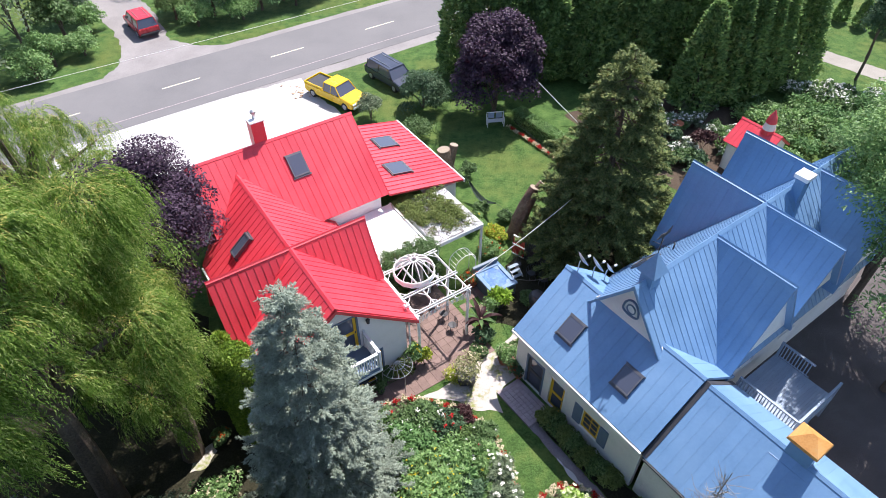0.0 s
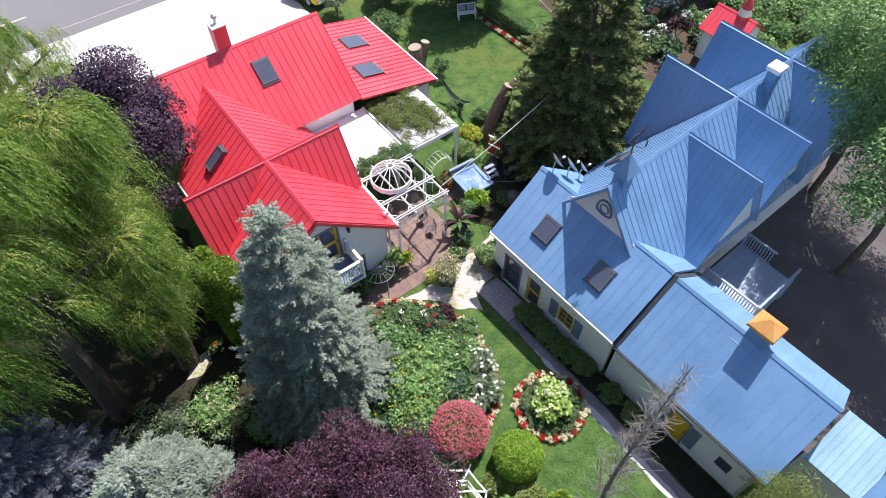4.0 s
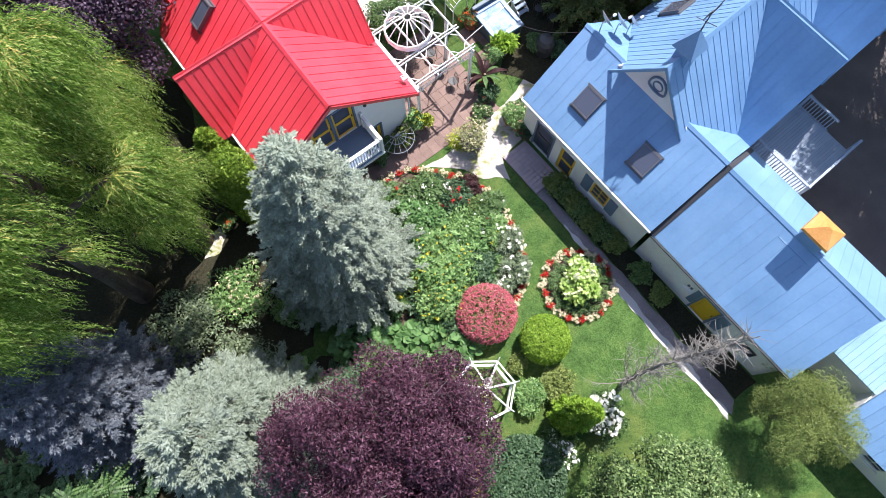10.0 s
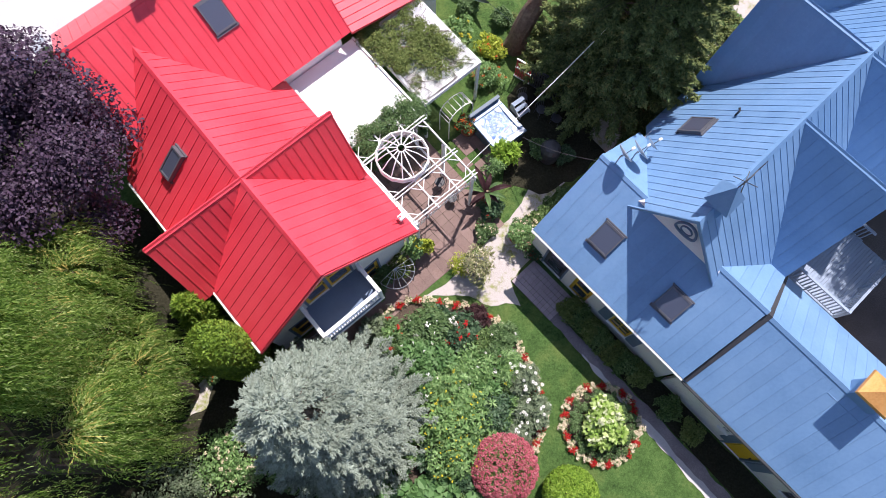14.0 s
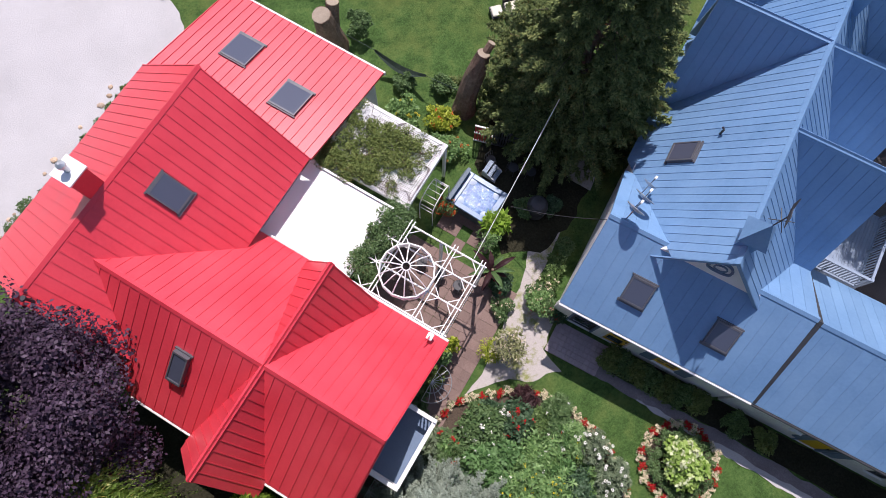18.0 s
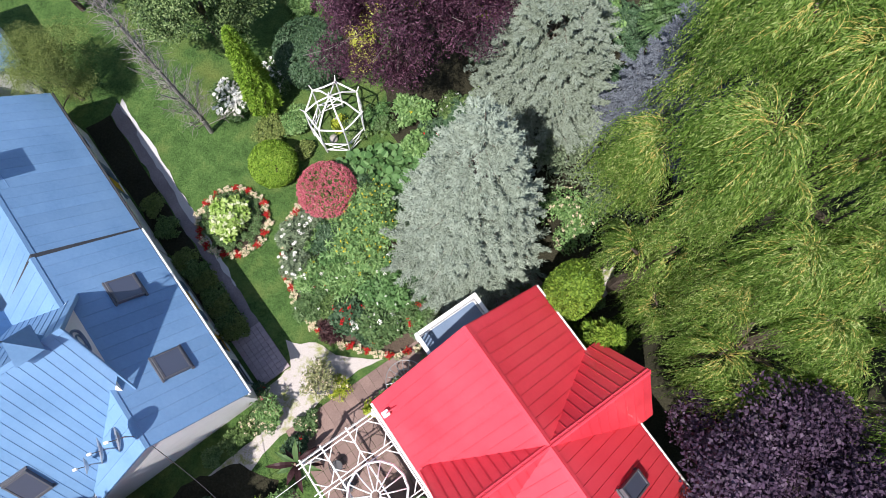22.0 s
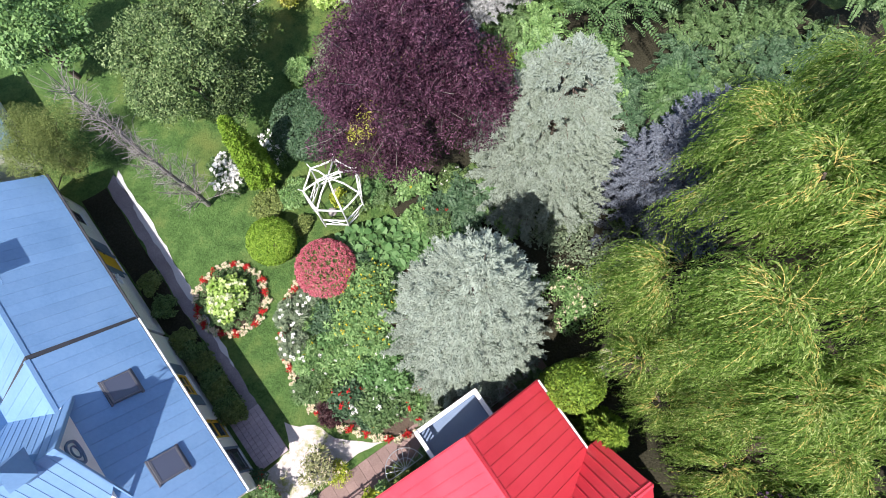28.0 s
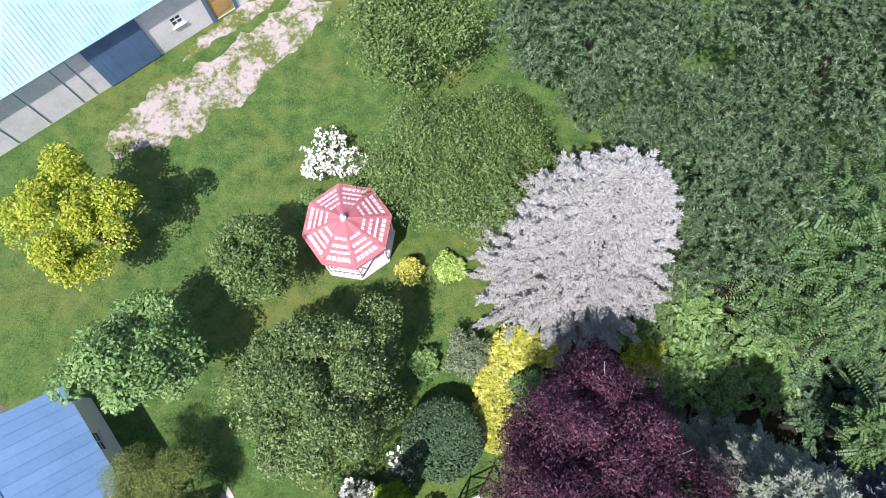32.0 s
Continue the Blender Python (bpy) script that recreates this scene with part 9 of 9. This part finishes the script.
def vehicle(name, label, x, y, turn, paint, ln, wd, hood, cabin, top, bed=0.0, belt=0.95):
    """A road vehicle with its front along +x: lower body, cabin with glass, wheels with rims, lights and bumpers. bed: length of an open load bed."""
    t = thing(name, label, "car", x, y, 0, turn)
    h2 = ln / 2
    prof = [(-h2, 0.45), (-h2, belt), (h2 - hood, belt), (h2 - 0.12, belt - 0.14), (h2, belt - 0.35), (h2, 0.42), (h2 - 0.2, 0.32), (-h2 + 0.2, 0.32)]
    bm = slab(B(), [(px, -wd / 2, pz) for px, pz in prof], (0, wd, 0))
    bmesh.ops.bevel(bm, geom=bm.edges[:], offset=0.05, segments=2, affect="EDGES")
    body = part("body", bm, paint, t)
    c0, c1 = cabin
    g = B()
    w0, w1 = wd / 2 - 0.04, wd / 2 - 0.17
    lo_ = [g.verts.new(p) for p in ((c0, -w0, belt - 0.02), (c1, -w0, belt - 0.02), (c1, w0, belt - 0.02), (c0, w0, belt - 0.02))]
    rake0, rake1 = (0.08 if bed else 0.32), 0.55
    hi_ = [g.verts.new(p) for p in ((c0 + rake0, -w1, top - 0.06), (c1 - rake1, -w1, top - 0.06), (c1 - rake1, w1, top - 0.06), (c0 + rake0, w1, top - 0.06))]
    g.faces.new(hi_)
    for k in range(4):
        g.faces.new((lo_[k], lo_[(k + 1) % 4], hi_[(k + 1) % 4], hi_[k]))
    part("windows", g, M_GLASS, t, "dark glazing").name = "glazing"
    r = box(B(), c0 + rake0 - 0.02, -w1 - 0.02, top - 0.07, c1 - rake1 + 0.05, w1 + 0.02, top, 0.03)
    part("roof", r, paint, t)
    for sx in (c0 + rake0 * 0.5, (c0 + c1) / 2 - 0.1):
        for sy in (-1, 1):
            part("pillar", tube(B(), [(sx - 0.02, sy * (w0 + 0.005), belt - 0.02), (sx + 0.06, sy * (w1 + 0.012), top - 0.05)], 0.035, 5), paint, t)
    for sy in (-1, 1):
        part("pillar", tube(B(), [(c1, sy * w0, belt - 0.02), (c1 - rake1, sy * w1, top - 0.04)], 0.035, 5), paint, t)
        part("mirror", box(B(), c1 - 0.3, sy * (wd / 2 + 0.02) - 0.06, belt + 0.02, c1 - 0.18, sy * (wd / 2 + 0.02) + 0.06, belt + 0.16, 0.02), M_DARK, t)
        part("headlight", box(B(), h2 - 0.14, sy * (wd / 2 - 0.25) - 0.16, 0.62, h2 + 0.012, sy * (wd / 2 - 0.25) + 0.16, 0.76, 0.02), M_FLAT, t)
        part("tail_light", box(B(), -h2 - 0.012, sy * (wd / 2 - 0.12) - 0.08, 0.66, -h2 + 0.06, sy * (wd / 2 - 0.12) + 0.08, 0.92, 0.015), M_REDCLOTH, t)
        for wx in (-h2 + 0.85, h2 - 0.85):
            wb_ = lathe(B(), [(0.2, -0.11), (0.32, -0.10), (0.34, -0.06), (0.34, 0.06), (0.32, 0.10), (0.2, 0.11)], 18)
            wb_.transform(pose(wx, sy * (wd / 2 - 0.09), 0.34, 90))
            wheel = part("wheel", wb_, M_TYRE, t)
            rb = lathe(B(), [(0.19, -0.118), (0.2, -0.1), (0.2, 0.1), (0.19, 0.118)], 14)
            rb.transform(pose(wx, sy * (wd / 2 - 0.09), 0.34, 90))
            part("rim", rb, M_GALV, wheel)
    for sx in (-1, 1):
        part("bumper", box(B(), sx * h2 - 0.09, -wd / 2 + 0.06, 0.38, sx * h2 + 0.09, wd / 2 - 0.06, 0.56, 0.03), M_GALV if bed else M_DARK, t)
    if bed:
        part("load_bed", box(B(), -h2 + 0.07, -wd / 2 + 0.1, belt - 0.4, -h2 + bed, wd / 2 - 0.1, belt + 0.004), M_DARK, t, "dark open load bed")
        for sy in (-1, 1):
            part("bed_side", box(B(), -h2 + 0.02, sy * (wd / 2 - 0.06) - 0.04, belt, -h2 + bed, sy * (wd / 2 - 0.06) + 0.04, belt + 0.14, 0.015), paint, t)
        part("tailgate", box(B(), -h2, -wd / 2 + 0.1, belt, -h2 + 0.06, wd / 2 - 0.1, belt + 0.14, 0.015), paint, t)
    else:
        for sy in (-0.45, 0.45):
            part("roof_bar", tube(B(), [(c0 + 0.5, sy, top + 0.03), (c1 - 0.8, sy, top + 0.03)], 0.02, 6), M_GALV, t)
    return t


vehicle("pickup_truck", "bright yellow pickup truck parked on the gravel edge", -7.35, 43.35, -38, M_CARY, 5.0, 1.75, 1.35, (-0.55, 1.25), 1.62, 1.85, 0.98)
vehicle("estate_car", "dark blue estate car parked on the grass", -3.4, 45.9, -48, M_CARB, 4.5, 1.78, 1.15, (-2.1, 1.25), 1.6)
vehicle("red_estate_car", "red estate car parked on the side drive", -26.0, 55.4, 128, M_CARR, 4.4, 1.75, 1.1, (-2.1, 1.25), 1.66)
for i, (x, y, m1, lb) in enumerate(((-16.9, 29.3, M_BINBLUE, "blue wheeled recycling bin"), (-16.1, 30.0, M_GALV, "grey wheeled bin beside the blue one"))):
    b1 = thing("wheeled_bin", lb, "bin", x, y, 0, 34, "bins by the house")
    bm = B()
    lo_ = [bm.verts.new(p) for p in ((-0.24, -0.27, 0.05), (0.24, -0.27, 0.05), (0.24, 0.27, 0.05), (-0.24, 0.27, 0.05))]
    hi_ = [bm.verts.new(p) for p in ((-0.31, -0.36, 0.98), (0.31, -0.36, 0.98), (0.31, 0.36, 0.98), (-0.31, 0.36, 0.98))]
    bm.faces.new(lo_[::-1])
    bm.faces.new(hi_)
    for k in range(4):
        bm.faces.new((lo_[k], lo_[(k + 1) % 4], hi_[(k + 1) % 4], hi_[k]))
    part("tub", bm, m1, b1)
    part("lid", box(B(), -0.34, -0.40, 0.99, 0.34, 0.40, 1.06, 0.02), m1, b1)
    for sx in (-0.28, 0.28):
        part("wheel", tube(B(), [(sx - 0.03, 0.3, 0.1), (sx + 0.03, 0.3, 0.1)], 0.1, 12), M_TYRE, b1)

# ---- weeds and stones along the edge of the parking area ----
rng = np.random.default_rng(55)
for k in range(30):
    x, y = rl(-4.2 + 0.38 * k + rng.normal() * 0.12, 12.6 + 0.9 * rng.random())
    bush("wall_weed", "grey green weeds at the edge of the white stone parking area", x, y, 0.28 + 0.25 * rng.random(), 0.3 + 0.3 * rng.random(), (L_SAGE, L_OLIVE, L_GREEN)[k % 3], 1200 + k, 9, 60, 0.09, "weed", "wall weeds")
for k in range(70):
    c = stone.copy()
    scene.collection.objects.link(c)
    f = rng.random()
    x, y = (rl(-4.5 + 11.5 * rng.random(), 13.5 + 0.8 * rng.random()) if f < 0.55 else (-12.0 + 5.5 * rng.random(), 45.6 - 2.2 * rng.random()))
    q = 0.35 + 0.5 * rng.random()
    c.matrix_basis = pose(x, y, 0.04 * q, 0, 0, rng.random() * 360) @ Matrix.Diagonal((q, q, q, 1))
    tagged(c, "loose grey stone at the edge of the parking area", "stone", "loose stones")
    c.name = "loose_stone"

# ---- overhead cables ----
for nm, lb, a, b, sag, r in (("power_cable", "pale cable strung along the far roadside", (-45.1, 24.7, 5.0), (9.1, 59.5, 5.0), 0.25, 0.014),
                             ("power_cable", "pale cable from the pergola to the trees", (*rl(6.7, -3.5), 3.45), (7.2, 25.2, 5.4), 0.15, 0.012),
                             ("power_cable", "thin dark cable to the house corner", (*bl(2.8, -0.1), 5.2), (4.0, 22.7, 2.0), 0.3, 0.012),
                             ("guy_rope", "white rope from the maple to the ground", (5.6, 41.2, 4.4), (10.4, 39.6, 0.05), 0.05, 0.03),
                             ("lawn_cable", "dark cable crossing the back lawn", (5.5, 38.5, 1.2), (9.4, 29.5, 2.6), 0.3, 0.012)):
    a, b = Vector(a), Vector(b)
    solid(nm, tube(B(), [a.lerp(b, i / 16) - Vector((0, 0, sag * math.sin(math.pi * i / 16))) for i in range(17)], r, 5), M_DARK if "dark" in lb else M_WHITE, lb, "cable")

# ---- paths beside the blue-roofed house ----
patch("side_path", "narrow grey gravel path along the blue-roofed house", "path", [bl(-0.75, -2.75), bl(-0.78, -8.0), bl(-0.95, -14.4), bl(-1.45, -14.75), bl(-1.55, -14.4), bl(-1.38, -10.0), bl(-1.26, -6.5), bl(-1.16, -2.75)], M_PATH, 0.014, 0.06, 21, 0.3)
patch("path_edge", "pale worn edge of the side path", "path", [bl(-1.18, -4.6), bl(-1.30, -10.0), bl(-1.46, -14.5), bl(-1.74, -14.8), bl(-1.62, -11.0), bl(-1.46, -7.5), bl(-1.24, -4.6)], M_WHITEGRAVEL, 0.018, 0.09, 22, 0.2)
# soil strip by the wall, coloured dark for the shade under the eaves
patch("wall_border", "soil border below the house eaves with the eave shade in its colour", "border", [bl(-0.72, -2.8), bl(0.25, -2.8), bl(0.25, -14.5), bl(-0.9, -14.4), bl(-0.76, -8.0)], M_SHADED_LITTER, 0.012, 0.05, 23, 0.4)

# ---- roof panels: one strip of metal with its raised seam each ----
for ob, o, u, v, nrm, poly, material, step, rib in PENDING:
    s0, s1 = min(p[0] for p in poly), max(p[0] for p in poly)
    k = max(1, round((s1 - s0) / step))
    w = (s1 - s0) / k
    for i in range(k):
        a, b = s0 + w * i, s0 + w * (i + 1)
        c = clip(poly, a + 0.002, b - 0.002)
        if len(c) < 3:
            continue
        bm = B()
        slab(bm, [o + u * s + v * t + nrm * 0.004 for s, t in c], nrm * 0.012)
        e = clip(poly, b - 0.035, b - 0.004)
        if len(e) >= 3:
            slab(bm, [o + u * s + v * t + nrm * 0.0161 for s, t in e], nrm * rib)
        part("roof_panel", bm, material, ob)

# ---- pavers, laid one by one ----


def pavers(name, label, frame_m, rects, w, d, h, material, seed, skip=0.0):
    """Loose-laid paving: a thing in the ground with each stone a piece of its own."""
    rng = np.random.default_rng(seed)
    t = new(name)
    t.matrix_basis = frame_m
    tagged(t, label, "paving", "", "structure")
    me = None
    for x0, y0, x1, y1 in rects:
        nx, ny = round((x1 - x0) / w), round((y1 - y0) / d)
        for i in range(nx):
            for j in range(ny):
                if rng.random() < skip:
                    continue
                if me is None:
                    me = bpy.data.meshes.new("paver")
                    bm = box(B(), -w / 2 + 0.005, -d / 2 + 0.005, -0.02, w / 2 - 0.005, d / 2 - 0.005, h, 0.005)
                    bm.to_mesh(me)
                    bm.free()
                    me.materials.append(material)
                ob = new("paver", me)
                ob.parent = t
                ob.matrix_basis = pose(x0 + (x1 - x0) * (i + 0.5) / nx, y0 + (y1 - y0) * (j + 0.5) / ny, rng.normal() * 0.002, rng.normal() * 0.25, rng.normal() * 0.25, rng.normal() * 0.5)
    return t


pavers("terrace_paving", "rose brown square pavers before the red-roofed house", REDM, [(-4.4, -5.5, 7.2, -4.3), (3.42, -4.3, 7.2, -0.1), (-4.4, -4.3, 3.3, -3.8)], 0.42, 0.42, 0.03, M_PAVER, 1)
pavers("stepping_pavers", "spaced pavers leading to the hot tub", REDM, [(7.4, -3.6, 9.2, -1.2)], 0.6, 0.48, 0.025, M_PAVER, 2, 0.3)
pavers("door_landing", "grey brick landing before the yellow door", BLUEM, [(-1.2, -2.78, 0.12, -0.58)], 0.22, 0.2, 0.10, M_CONC, 3)
